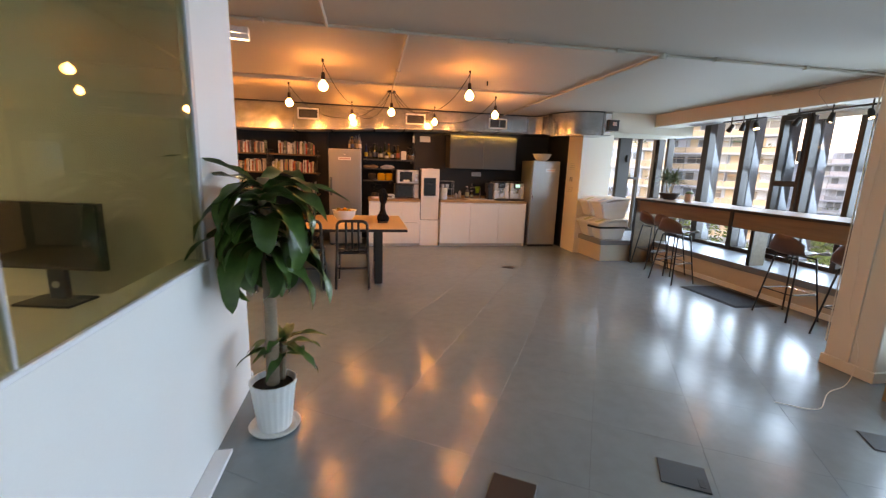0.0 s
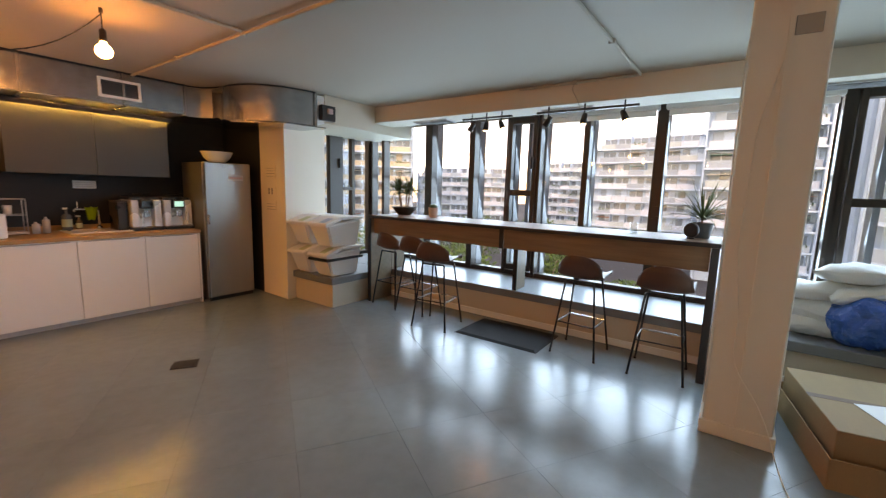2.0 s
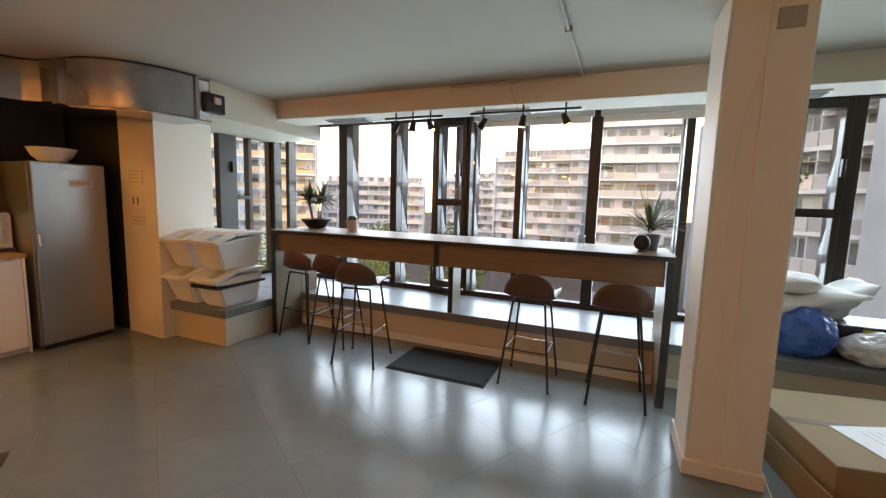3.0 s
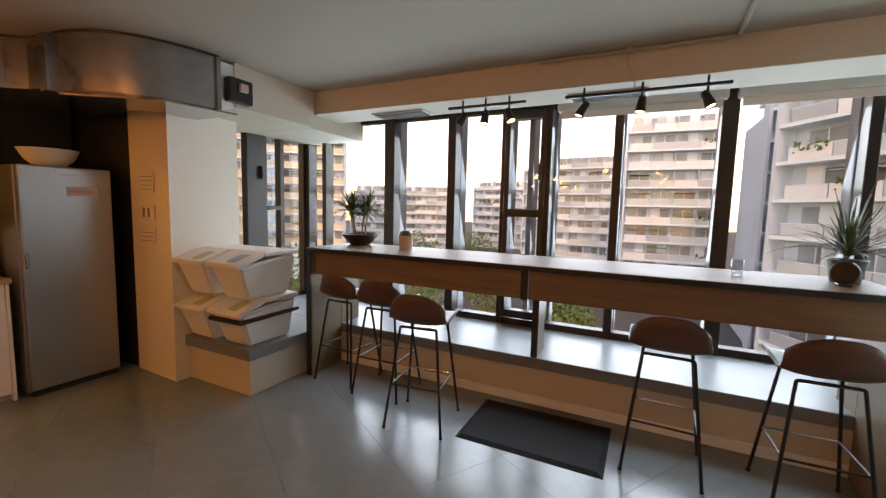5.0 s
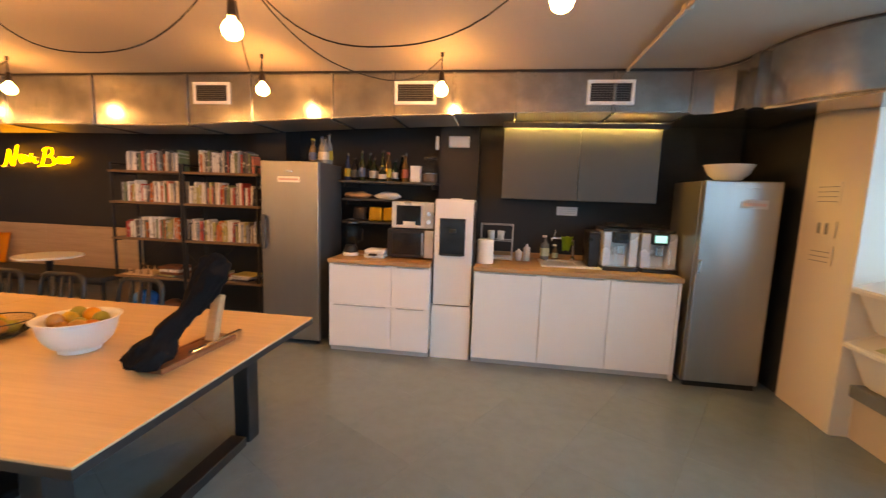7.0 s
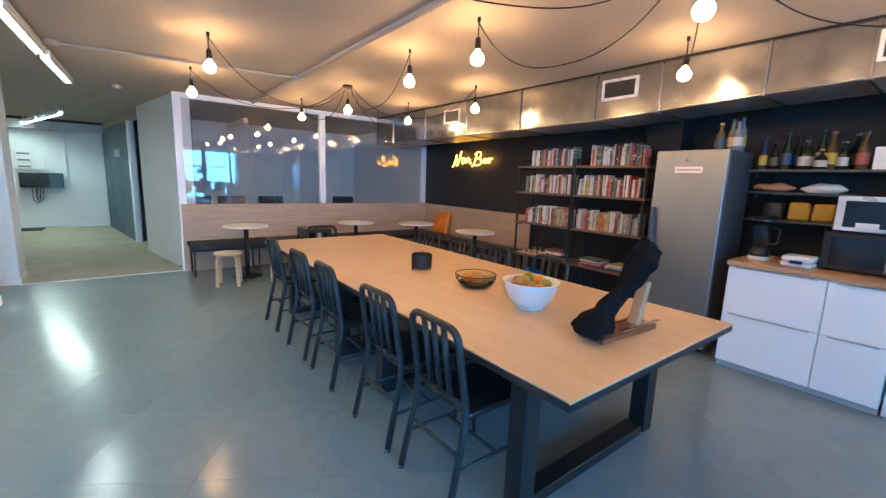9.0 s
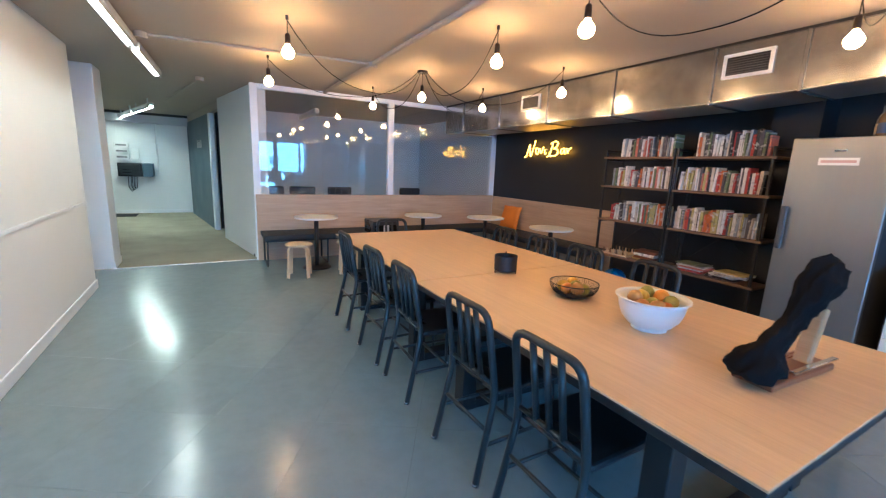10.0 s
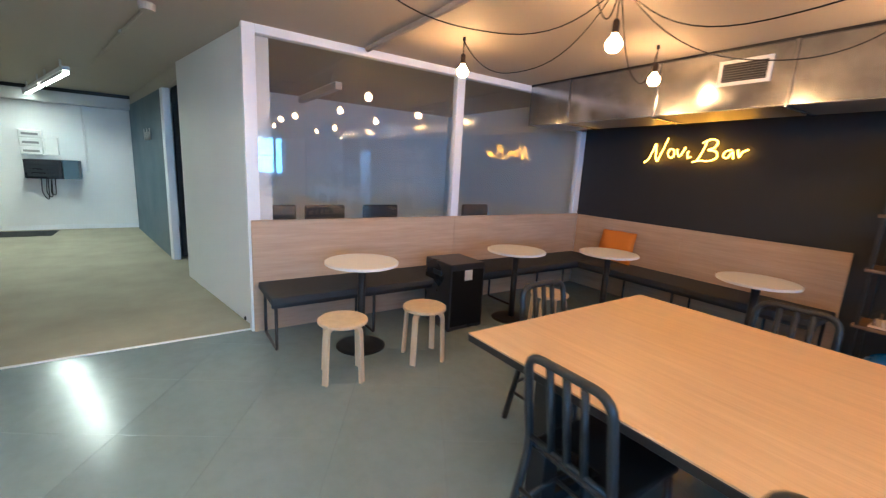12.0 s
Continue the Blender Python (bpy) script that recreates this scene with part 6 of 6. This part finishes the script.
# plant at the office corner
p = thing("corn_plant", "tall corn plant with drooping green leaves in a white pot", "plant", at=(-0.03, 2.53, 0))
part("saucer", lathe([(0.105, 0), (0.138, 0.026), (0.145, 0.026), (0.134, 0.010), (0, 0.008)], 32), M_POTW, p)
part("pot", lathe([(0.088, 0.010), (0.094, 0.02), (0.122, 0.275), (0.128, 0.28), (0.129, 0.305), (0.120, 0.305), (0.112, 0.27), (0, 0.262)], 96, ribs=20, rib=0.014), M_POTW, p)
part("soil", lathe([(0.113, 0.272), (0.0, 0.282)], 20), M_SOIL, p)
part("trunk", lumpy(tube([(0.0, 0.0, 0.26), (0.005, 0.0, 0.6), (0.0, 0.01, 0.95), (0.0, 0.0, 1.45)], 0.037, 14, r2=0.030), 0.004, 9), M_BARK, p, smooth=True)
part("side_stem", tube([(0.04, 0.05, 0.26), (0.05, 0.07, 0.50)], 0.02, 9), M_BARK, p)


def leaf(bm, base, az, el, ln, wd, droop, rg):
    """A strap leaf that rises, arches over and hangs, folded along its midrib."""
    prev, c, n = None, Vector(base), 12
    curl, wave = rg.uniform(-0.9, 0.9), rg.uniform(0, 6.28)
    for i in range(n + 1):
        t = i / n
        ang = el - droop * t ** 0.8
        a = az + curl * t
        if i:
            c = c + Vector((math.cos(ang) * math.cos(a), math.cos(ang) * math.sin(a), math.sin(ang))) * (ln / n)
        w_ = wd * min(1.0, 0.32 + 2.1 * t) * (1 - t ** 3.2) ** 0.8 + 0.001
        up = Vector((-math.sin(ang) * math.cos(a), -math.sin(ang) * math.sin(a), math.cos(ang)))
        sd = Vector((-math.sin(a), math.cos(a), 0)) * w_
        rip = 0.22 * w_ * math.sin(15 * t + wave)
        cur = (bm.verts.new(c - sd + up * (0.25 * w_ + rip)), bm.verts.new(c - up * 0.15 * w_), bm.verts.new(c + sd + up * (0.25 * w_ - rip)))
        if prev:
            bm.faces.new((prev[0], prev[1], cur[1], cur[0]))
            bm.faces.new((prev[1], prev[2], cur[2], cur[1]))
        prev = cur


rg = random.Random(21)
for k in range(58):
    bm = bmesh.new()
    t = k / 57
    leaf(bm, (0, 0, 1.00 + 0.40 * t), 2.4 * k + rg.uniform(-0.8, 0.8), rg.uniform(0.1, 0.7) + 0.55 * t, rg.uniform(0.28, 0.52), rg.uniform(0.046, 0.074), rg.uniform(1.9, 3.2), rg)
    part("leaf", bm, M_LEAF, p, smooth=True)
for az, el, ln in ((3.0, 1.0, 0.50), (2.6, 0.75, 0.46), (0.3, 0.55, 0.48), (5.6, 0.7, 0.45)):
    bm = bmesh.new()
    leaf(bm, (0, 0, 1.38), az, el, ln, 0.045, 1.1, rg)
    part("leaf", bm, M_LEAF, p, smooth=True)
for k in range(16):
    bm = bmesh.new()
    leaf(bm, (0.05, 0.07, 0.42 + 0.006 * k), 2.4 * k, 0.5 + 0.04 * k, rg.uniform(0.18, 0.30), 0.030, rg.uniform(1.3, 2.1), rg)
    part("leaf", bm, M_LEAF, p, smooth=True)

# ---- lamps ----
def bulb(parent, x, y, zc, hook=True):
    if hook:
        h_ = part("hook", lathe([(0.012, 0), (0.012, 0.03)], 10, (x, y, CEIL - 0.03)), M_BLACK, parent)
        part("drop_cord", tube([(x, y, CEIL - 0.03), (x, y, zc + 0.12)], 0.0035, 6), M_CORD, h_)
    s_ = part("socket", lathe([(0.010, 0.135), (0.019, 0.125), (0.021, 0.07), (0.019, 0.055)], 14, (x, y, zc)), M_BRASS, parent, smooth=True)
    part("bulb", lathe([(0.016, 0.056), (0.018, 0.045), (0.034, 0.028), (0.045, 0.008), (0.047, -0.008), (0.040, -0.030), (0.022, -0.045), (0.0, -0.049)], 18, (x, y, zc)), M_BULB, s_, "round lit bulb", smooth=True)


def swag(a, b, sag, n=20):
    a, b = Vector(a), Vector(b)
    return [a.lerp(b, i / n) + Vector((0, 0, -sag * (1 - abs(2 * i / n - 1) ** 2.5))) for i in range(n + 1)]


def chandelier(cx, cy, spots):
    c = thing("swag_lamp", "cluster lamp with bare lit bulbs on swagged black cords", "ceiling lamp", "swag lamps")
    part("rose", lathe([(0.055, 0), (0.06, 0.006), (0.06, 0.024), (0.058, 0.026)], 24, (cx, cy, CEIL - 0.027)), M_BLACK, c)
    part("centre_cord", tube([(cx, cy, CEIL - 0.03), (cx, cy, 2.42)], 0.0035, 6), M_CORD, c)
    bulb(c, cx, cy, 2.295, False)
    for x, y, sag in spots:
        d_ = Vector((x - cx, y - cy, 0)).normalized() * 0.05
        part("swag_cord", tube(swag((cx + d_.x, cy + d_.y, CEIL - 0.02), (x, y, CEIL - 0.035), sag), 0.0035, 6), M_CORD, c, smooth=True)
        bulb(c, x, y, 2.325)


chandelier(0.86, 6.38, [(0.07, 4.83, 0.34), (1.62, 4.84, 0.34), (-0.50, 6.22, 0.385), (2.36, 6.25, 0.375), (0.27, 7.58, 0.29), (1.68, 7.60, 0.29)])
chandelier(-3.14, 6.45, [(-2.18, 4.83, 0.36), (-3.56, 4.85, 0.32), (-4.45, 6.32, 0.32), (-1.42, 6.25, 0.35), (-3.52, 7.56, 0.35), (-2.02, 7.54, 0.35)])
tagged(part("ceiling_hook", tube([(1.95, 5.3, CEIL), (1.95, 5.3, CEIL - 0.05)], 0.008, 6), M_BLACK), "small black hook in the ceiling", "hook")


def strip_lamp(a, b, z=2.50, lit=M_TUBE):
    t = thing("tube_lamp", "lit fluorescent strip lamp under the ceiling, seen or added unseen", "ceiling lamp", "strip lamps")
    a, b = Vector((*a, z)), Vector((*b, z))
    ln = (b - a).length
    yaw = math.degrees(math.atan2(b.y - a.y, b.x - a.x))
    t.matrix_basis = pose(*((a + b) / 2), 0, 0, yaw)
    part("housing", box((-ln / 2, -0.040, 0.012), (ln / 2, 0.040, 0.06), 0.006, 2), M_GPLAST, t)
    part("tube", box((-ln / 2 + 0.03, -0.024, -0.010), (ln / 2 - 0.03, 0.024, 0.012), 0.006, 2), lit, t)
    for y in (-0.034, 0.027):
        part("reflector", box((-ln / 2, y, -0.030), (ln / 2, y + 0.007, 0.011), 0.002), M_GPLAST, t)
    for x in (-ln / 3, ln / 3):
        part("hanger", box((x - 0.01, -0.01, 0.06), (x + 0.01, 0.01, CEIL - z)), M_GPLAST, t)


strip_lamp((-2.20, 3.65), (-3.60, 3.69))
strip_lamp((-3.73, 3.70), (-5.16, 3.75))
strip_lamp((-0.40, 3.93), (-1.86, 3.78))
strip_lamp((-8.30, 3.36), (-9.90, 2.89), 2.42, M_TUBE2)
strip_lamp((-10.0, 2.86), (-11.6, 2.39), 2.42, M_TUBE2)
# Three unseen strips, added to brighten the passage and its far wall.
strip_lamp((-9.5, 0.4), (-9.5, -1.2))
strip_lamp((-8.2, 1.4), (-8.2, 0.0))
strip_lamp((-11.0, 1.2), (-11.0, -0.2))
# Two unseen strips, added to brighten the office behind the glass.
strip_lamp((-1.9, 0.2), (-1.9, 1.6))
strip_lamp((-3.3, 0.2), (-3.3, 1.6))

# ---- passage and store ----
r = thing("wall_rack", "black open network rack with cables on the white wall", "rack")
part("case", box((-12.1, 2.22, 0.98), (-11.72, 2.72, 1.32), 0.008), M_BPLAST, r)
part("open_door", box((-12.1, 2.73, 0.98), (-11.75, 2.95, 1.32), 0.006), M_BLUE, r, "blue lit equipment side")
for k in range(4):
    part("unit", box((-11.725, 2.26, 1.02 + 0.07 * k), (-11.70, 2.68, 1.07 + 0.07 * k), 0.003), M_CHAIR, r)
for k in range(3):
    part("cable", tube(rounded([(-11.9, 2.40 + 0.07 * k, 0.98), (-11.95, 2.38 + 0.06 * k, 0.7), (-12.05, 2.45 + 0.05 * k, 0.55 + 0.05 * k), (-12.08, 2.46 + 0.05 * k, 1.0)], 0.1, 4), 0.008, 6), M_BLACK, r)
e = thing("fuse_box", "white fuse boxes stacked on the far wall", "fuse box")
for k in range(3):
    part("box", box((-12.1, 2.15, 1.40 + 0.15 * k), (-12.0, 2.45, 1.53 + 0.15 * k), 0.006), M_WPLAST, e)
    part("window", box((-12.0, 2.19, 1.44 + 0.15 * k), (-11.995, 2.41, 1.48 + 0.15 * k)), M_INK, e)
part("side_box", box((-12.1, 2.48, 1.40), (-12.03, 2.66, 1.72), 0.006), M_WPLAST, e)
tagged(part("wall_conduit", tube([(-12.07, 3.05, CEIL), (-12.07, 3.05, 1.1)], 0.018, 8), M_WPLAST), "white vertical conduit on the far wall", "conduit")
tagged(part("wall_duct", box((-12.1, 0.8, 2.33), (-11.75, 3.80, 2.52), 0.008), M_GPLAST), "pale metal ceiling duct along the far wall", "duct")
# Black strip added as the dark gap between this duct and the ceiling.
tagged(part("dark_gap_strip", box((-12.1, 0.2, 2.521), (-11.76, 3.85, 2.583), 0.003), M_BLACK), "black strip for the dark gap over the far wall duct", "cable tray")
tagged(part("dark_mat", box((-11.9, 1.4, 0.007), (-11.3, 2.55, 0.016), 0.003), M_MAT), "dark doormat on the carpet", "mat")
n = thing("wall_lettering", "pale lettering on the slate blue partition", "lettering")
for k in range(5):
    m_ = pose(-9.75 - 0.13 * k, 4.105 - 0.0206 * k, 1.74, 0, 0, 9)
    part("bar", box((-0.04, -0.006, 0), (0.04, 0.0, 0.13 if k % 2 else 0.18), 0.002, 1, m_), M_GPLAST, n)
s = thing("store_shelf", "dark store shelves with jars and boxes in the niche", "shelf")
for z in (0.3, 0.75, 1.2, 1.65, 2.1):
    part("board", box((-8.6, 4.75, z - 0.02), (-7.56, 5.14, z), 0.003), M_SHELFW, s)
for x in (-8.6, -7.6):
    part("upright", box((x, 4.76, 0), (x + 0.03, 5.14, 2.3), 0.003), M_BLACK, s)
rg = random.Random(4)
for z in (0.3, 0.75, 1.2, 1.65):
    x = -8.5
    while x < -7.8:
        w_, h_ = rg.uniform(0.10, 0.2), rg.uniform(0.14, 0.30)
        tagged(part("storage_box", box((x, 4.79, z + 0.001), (x + w_, 5.05, z + h_), 0.006), M_BOOK), "storage box on the dark shelf", "box", "stored boxes")
        x += w_ + 0.03

# ---- meeting room behind the glass ----
m = thing("meeting_table", "white meeting table behind the glass", "table", at=(-6.75, 6.6, 0))
part("tabletop", box((-0.55, -1.5, 0.72), (0.55, 1.5, 0.745), 0.005), M_CAB, m)
for x in (-0.45, 0.45):
    for y in (-1.35, 1.35):
        part("leg", box((x - 0.03, y - 0.03, 0), (x + 0.03, y + 0.03, 0.72), 0.003), M_GPLAST, m)
for y in (5.05, 5.53, 6.13, 7.42):
    c = thing("office_chair", "dark mesh office chair behind the glass", "chair", "meeting chairs", at=(-5.72, y, 0))
    part("seat", box((-0.24, -0.22, 0.43), (0.22, 0.22, 0.49), 0.02, 3), M_CUSH, c)
    part("backrest", box((0.16, -0.20, 0.58), (0.21, 0.20, 1.12), 0.024, 3), M_CUSH, c)
    part("spine", box((0.20, -0.03, 0.42), (0.23, 0.03, 0.75), 0.006), M_BPLAST, c)
    part("stem", lathe([(0.025, 0.08), (0.025, 0.43)], 12), M_BPLAST, c)
    for k in range(5):
        a = 2 * math.pi * k / 5
        part("base_arm", tube([(0, 0, 0.09), (0.26 * math.cos(a), 0.26 * math.sin(a), 0.05)], 0.018, 7), M_BPLAST, c)
        part("castor", ball((0.26 * math.cos(a), 0.26 * math.sin(a), 0.028), 0.028, 1), M_BPLAST, c)
t = thing("pendant_strip", "grey hanging strip lamp in the meeting room", "ceiling lamp")
part("housing", box((-7.9, 5.92, 2.36), (-6.35, 6.0, 2.44), 0.006), M_GPLAST, t)
part("uplight", box((-7.87, 5.93, 2.441), (-6.38, 5.99, 2.45)), M_WPLAST, t, "pale upper side")
for x in (-7.6, -6.6):
    part("wire", tube([(x, 5.96, 2.45), (x, 5.96, CEIL)], 0.003, 5), M_GPLAST, t)

# ---- office behind the greenish glass ----
d = thing("office_desk", "white office desk against the wall behind glass", "desk", at=(-1.55, 2.55, 0))
part("desktop", box((-1.1, -0.4, 0.70), (1.1, 0.36, 0.725), 0.004), M_CAB, d)
for x in (-1.02, 1.02):
    for y in (-0.34, 0.3):
        part("leg", box((x - 0.025, y - 0.025, 0), (x + 0.025, y + 0.025, 0.70), 0.003), M_GPLAST, d)
m = thing("monitor", "black computer monitor on a desk stand", "monitor", at=(-1.20, 2.76, 0.725), turn=-12)
part("screen", box((-0.33, -0.015, 0.19), (0.31, 0.025, 0.56), 0.006, 2), M_BPLAST, m)
part("display", box((-0.32, -0.0175, 0.205), (0.30, -0.0155, 0.55)), M_SCREEN, m)
part("neck", box((-0.05, 0.01, 0.01), (0.05, 0.05, 0.30), 0.008, 2), M_BPLAST, m)
part("cable_hole", lathe([(0.02, 0), (0.02, 0.006)], 16), M_GPLAST, m).matrix_basis = pose(0, 0.009, 0.10, 90, 0, 0)
part("foot", box((-0.16, -0.10, 0), (0.16, 0.10, 0.014), 0.004), M_BPLAST, m)

# ---- outside ----
GZ = -11.0
structure("ground", box((6.9, -160, GZ - 0.5), (400, 260, GZ)), M_ROAD, "grey street ground far below the windows", "ground")
structure("lawn", box((13, -6, GZ), (34, 40, GZ + 0.12)), M_GRASS, "green lawn in the courtyard below", "lawn")


def block(name, label, origin, turn, length, depth, storeys, wall, parapets, seed, top_back=2, kind_awn=0.25):
    """An apartment house with a slab, parapet and windows on every storey; its front faces its own -x side."""
    h_ = thing(name, label, "building", at=(*origin, GZ), turn=turn)
    H = 2.75
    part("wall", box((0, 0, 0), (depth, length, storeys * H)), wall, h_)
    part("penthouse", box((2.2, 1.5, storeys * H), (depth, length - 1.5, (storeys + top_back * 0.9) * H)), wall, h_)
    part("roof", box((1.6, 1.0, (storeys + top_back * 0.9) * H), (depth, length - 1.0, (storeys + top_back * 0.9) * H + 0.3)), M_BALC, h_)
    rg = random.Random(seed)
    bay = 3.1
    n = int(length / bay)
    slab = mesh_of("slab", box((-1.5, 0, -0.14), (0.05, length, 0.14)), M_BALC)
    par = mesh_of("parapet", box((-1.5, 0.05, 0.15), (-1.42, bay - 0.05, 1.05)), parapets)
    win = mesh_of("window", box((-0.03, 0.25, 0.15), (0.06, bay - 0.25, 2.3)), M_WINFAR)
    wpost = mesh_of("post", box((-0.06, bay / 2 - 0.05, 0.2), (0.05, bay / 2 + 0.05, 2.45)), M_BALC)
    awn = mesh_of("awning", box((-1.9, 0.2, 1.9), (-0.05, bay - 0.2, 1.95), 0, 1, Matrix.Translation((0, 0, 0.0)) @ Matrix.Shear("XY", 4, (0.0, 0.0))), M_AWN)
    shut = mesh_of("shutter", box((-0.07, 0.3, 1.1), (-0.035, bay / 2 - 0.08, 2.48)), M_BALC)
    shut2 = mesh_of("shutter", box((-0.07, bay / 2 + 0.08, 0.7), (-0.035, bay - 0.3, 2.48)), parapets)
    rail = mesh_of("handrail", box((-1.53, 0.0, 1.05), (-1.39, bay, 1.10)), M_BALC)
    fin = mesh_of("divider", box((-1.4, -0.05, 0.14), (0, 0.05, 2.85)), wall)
    shrub = bmesh.new()
    for k in range(40):
        q_ = rg.uniform(0, 1)
        add_ball(shrub, (-1.5 + rg.uniform(-0.15, 0.12), 0.3 + (bay - 0.6) * q_, 0.95 + rg.uniform(-0.25, 0.35) * (0.4 + abs(math.sin(5 * q_)))), rg.uniform(0.06, 0.13), 1)
    shrub = mesh_of("planter", shrub, M_TREE)
    for s_ in range(1, storeys + 1):
        o = new("slab", slab)
        o.parent = h_
        o.matrix_basis = pose(0, 0, s_ * H)
        for b_ in range(n):
            for me, nm, chance in ((par, "parapet", 1.0), (win, "window", 1.0), (wpost, "post", 1.0), (awn, "awning", kind_awn), (shut, "shutter", 0.4), (shut2, "shutter", 0.35), (rail, "handrail", 1.0), (fin, "divider", 0.3), (shrub, "planter", 0.13)):
                if s_ == storeys and nm == "awning":
                    continue
                if rg.random() <= chance:
                    o = new(nm, me)
                    o.parent = h_
                    o.matrix_basis = pose(0, b_ * bay + (length - n * bay) / 2, s_ * H)
    part("party_wall", box((-1.55, -0.25, 0), (0.4, 0.0, storeys * H + 1)), wall, h_)
    part("party_wall", box((-1.55, length, 0), (0.4, length + 0.25, storeys * H + 1)), wall, h_)
    return h_


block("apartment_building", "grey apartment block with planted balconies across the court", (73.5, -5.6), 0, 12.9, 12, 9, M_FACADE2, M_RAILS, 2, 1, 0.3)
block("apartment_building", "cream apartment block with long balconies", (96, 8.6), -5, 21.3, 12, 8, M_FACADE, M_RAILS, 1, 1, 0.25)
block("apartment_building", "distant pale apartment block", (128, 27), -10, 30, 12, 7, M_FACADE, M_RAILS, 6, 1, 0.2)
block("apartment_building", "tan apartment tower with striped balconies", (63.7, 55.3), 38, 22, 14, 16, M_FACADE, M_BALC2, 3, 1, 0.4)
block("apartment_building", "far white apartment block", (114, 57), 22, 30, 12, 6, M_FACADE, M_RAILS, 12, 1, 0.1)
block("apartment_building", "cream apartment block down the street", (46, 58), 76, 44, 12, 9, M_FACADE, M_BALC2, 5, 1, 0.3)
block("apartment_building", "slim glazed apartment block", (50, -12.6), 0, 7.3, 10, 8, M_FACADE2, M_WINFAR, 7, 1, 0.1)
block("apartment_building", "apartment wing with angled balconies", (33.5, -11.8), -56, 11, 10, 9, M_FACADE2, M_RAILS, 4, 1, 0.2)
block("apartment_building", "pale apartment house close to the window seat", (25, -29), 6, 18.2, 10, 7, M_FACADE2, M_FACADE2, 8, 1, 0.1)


def tree(x, y, hgt, seed):
    t = thing("street_tree", "leafy green street tree in the courtyard", "tree", "courtyard trees", at=(x, y, GZ))
    rg_ = random.Random(seed)
    part("trunk", tube([(0, 0, 0), (0.1, 0.05, hgt * 0.3), (0.05, 0.1, hgt * 0.6)], 0.18, 9, r2=0.09), M_BARK, t)
    bm = bmesh.new()
    for k in range(5):
        a = 1.3 * k
        add_tube(bm, [(0.08, 0.05, hgt * 0.35), (math.cos(a) * hgt * 0.12, math.sin(a) * hgt * 0.12, hgt * 0.6), (math.cos(a) * hgt * 0.22, math.sin(a) * hgt * 0.22, hgt * 0.8)], 0.07, 6, r2=0.025)
    part("limb", bm, M_BARK, t)
    vs, fs = [], []
    for k in range(1500):
        a, u, q = rg_.uniform(0, 6.283), rg_.uniform(-1, 1), rg_.random() ** 0.4
        lump = 1 + 0.3 * math.sin(3 * a + seed) * math.cos(2.5 * u)
        c = Vector((math.cos(a) * math.sqrt(1 - u * u) * hgt * 0.30 * q * lump, math.sin(a) * math.sqrt(1 - u * u) * hgt * 0.30 * q * lump, hgt * 0.70 + u * hgt * 0.28 * q))
        r_ = rg_.uniform(0.10, 0.22)
        e1 = Vector((rg_.uniform(-1, 1), rg_.uniform(-1, 1), rg_.uniform(-1, 1))).normalized() * r_
        e2 = e1.orthogonal().normalized() * r_ * 0.6
        i = len(vs)
        vs += [c - e1, c - e2, c + e1, c + e2]
        fs.append((i, i + 1, i + 2, i + 3))
    me = bpy.data.meshes.new("crown")
    me.from_pydata(vs, [], fs)
    me.materials.append(M_TREE)
    o = new("crown", me)
    o.parent = t


for k, (x, y, h_) in enumerate(((24, 17, 9), (29, 22, 10), (36, 16, 8.5), (26, 28, 10), (40, 26, 10.5), (33, 9, 6.5), (21, 36, 10), (46, 18, 9), (52, 24, 10))):
    tree(x, y, h_, k)

# ---- floor tiles ----
fl = thing("floor", "grey polished resin floor tiles with fine joints", "floor", kind="structure")
part("bed", box((-5.40, YS, -0.06), (5.60, NORTH, -0.004)), M_JOINT, fl)
tile = mesh_of("tile", box((-0.2997, -0.2997, -0.02), (0.2997, 0.2997, 0.0), 0.0007), M_FLOOR)
ca, sa = math.cos(radians(-31.5)), math.sin(radians(-31.5))
ox, oy = -1.69, 4.51
rest = bmesh.new()
for i in range(-24, 26):
    for j in range(-24, 26):
        u, v = (i + 0.5) * 0.6, (j + 0.5) * 0.6
        x, y = ox + u * ca - v * sa, oy + u * sa + v * ca
        if not (-5.75 < x < 5.65 and YS + 0.2 < y < 9.1):
            continue
        if y > 1.0 and y < 8.9:
            t = new("tile", tile)
            t.parent = fl
            t.matrix_basis = pose(x, y, 0, 0, 0, -31.5)
        else:
            add_box(rest, (-0.2997, -0.2997, -0.02), (0.2997, 0.2997, 0.0), 0, 1, pose(x, y, 0, 0, 0, -31.5))
part("tiles", rest, M_FLOOR, fl)
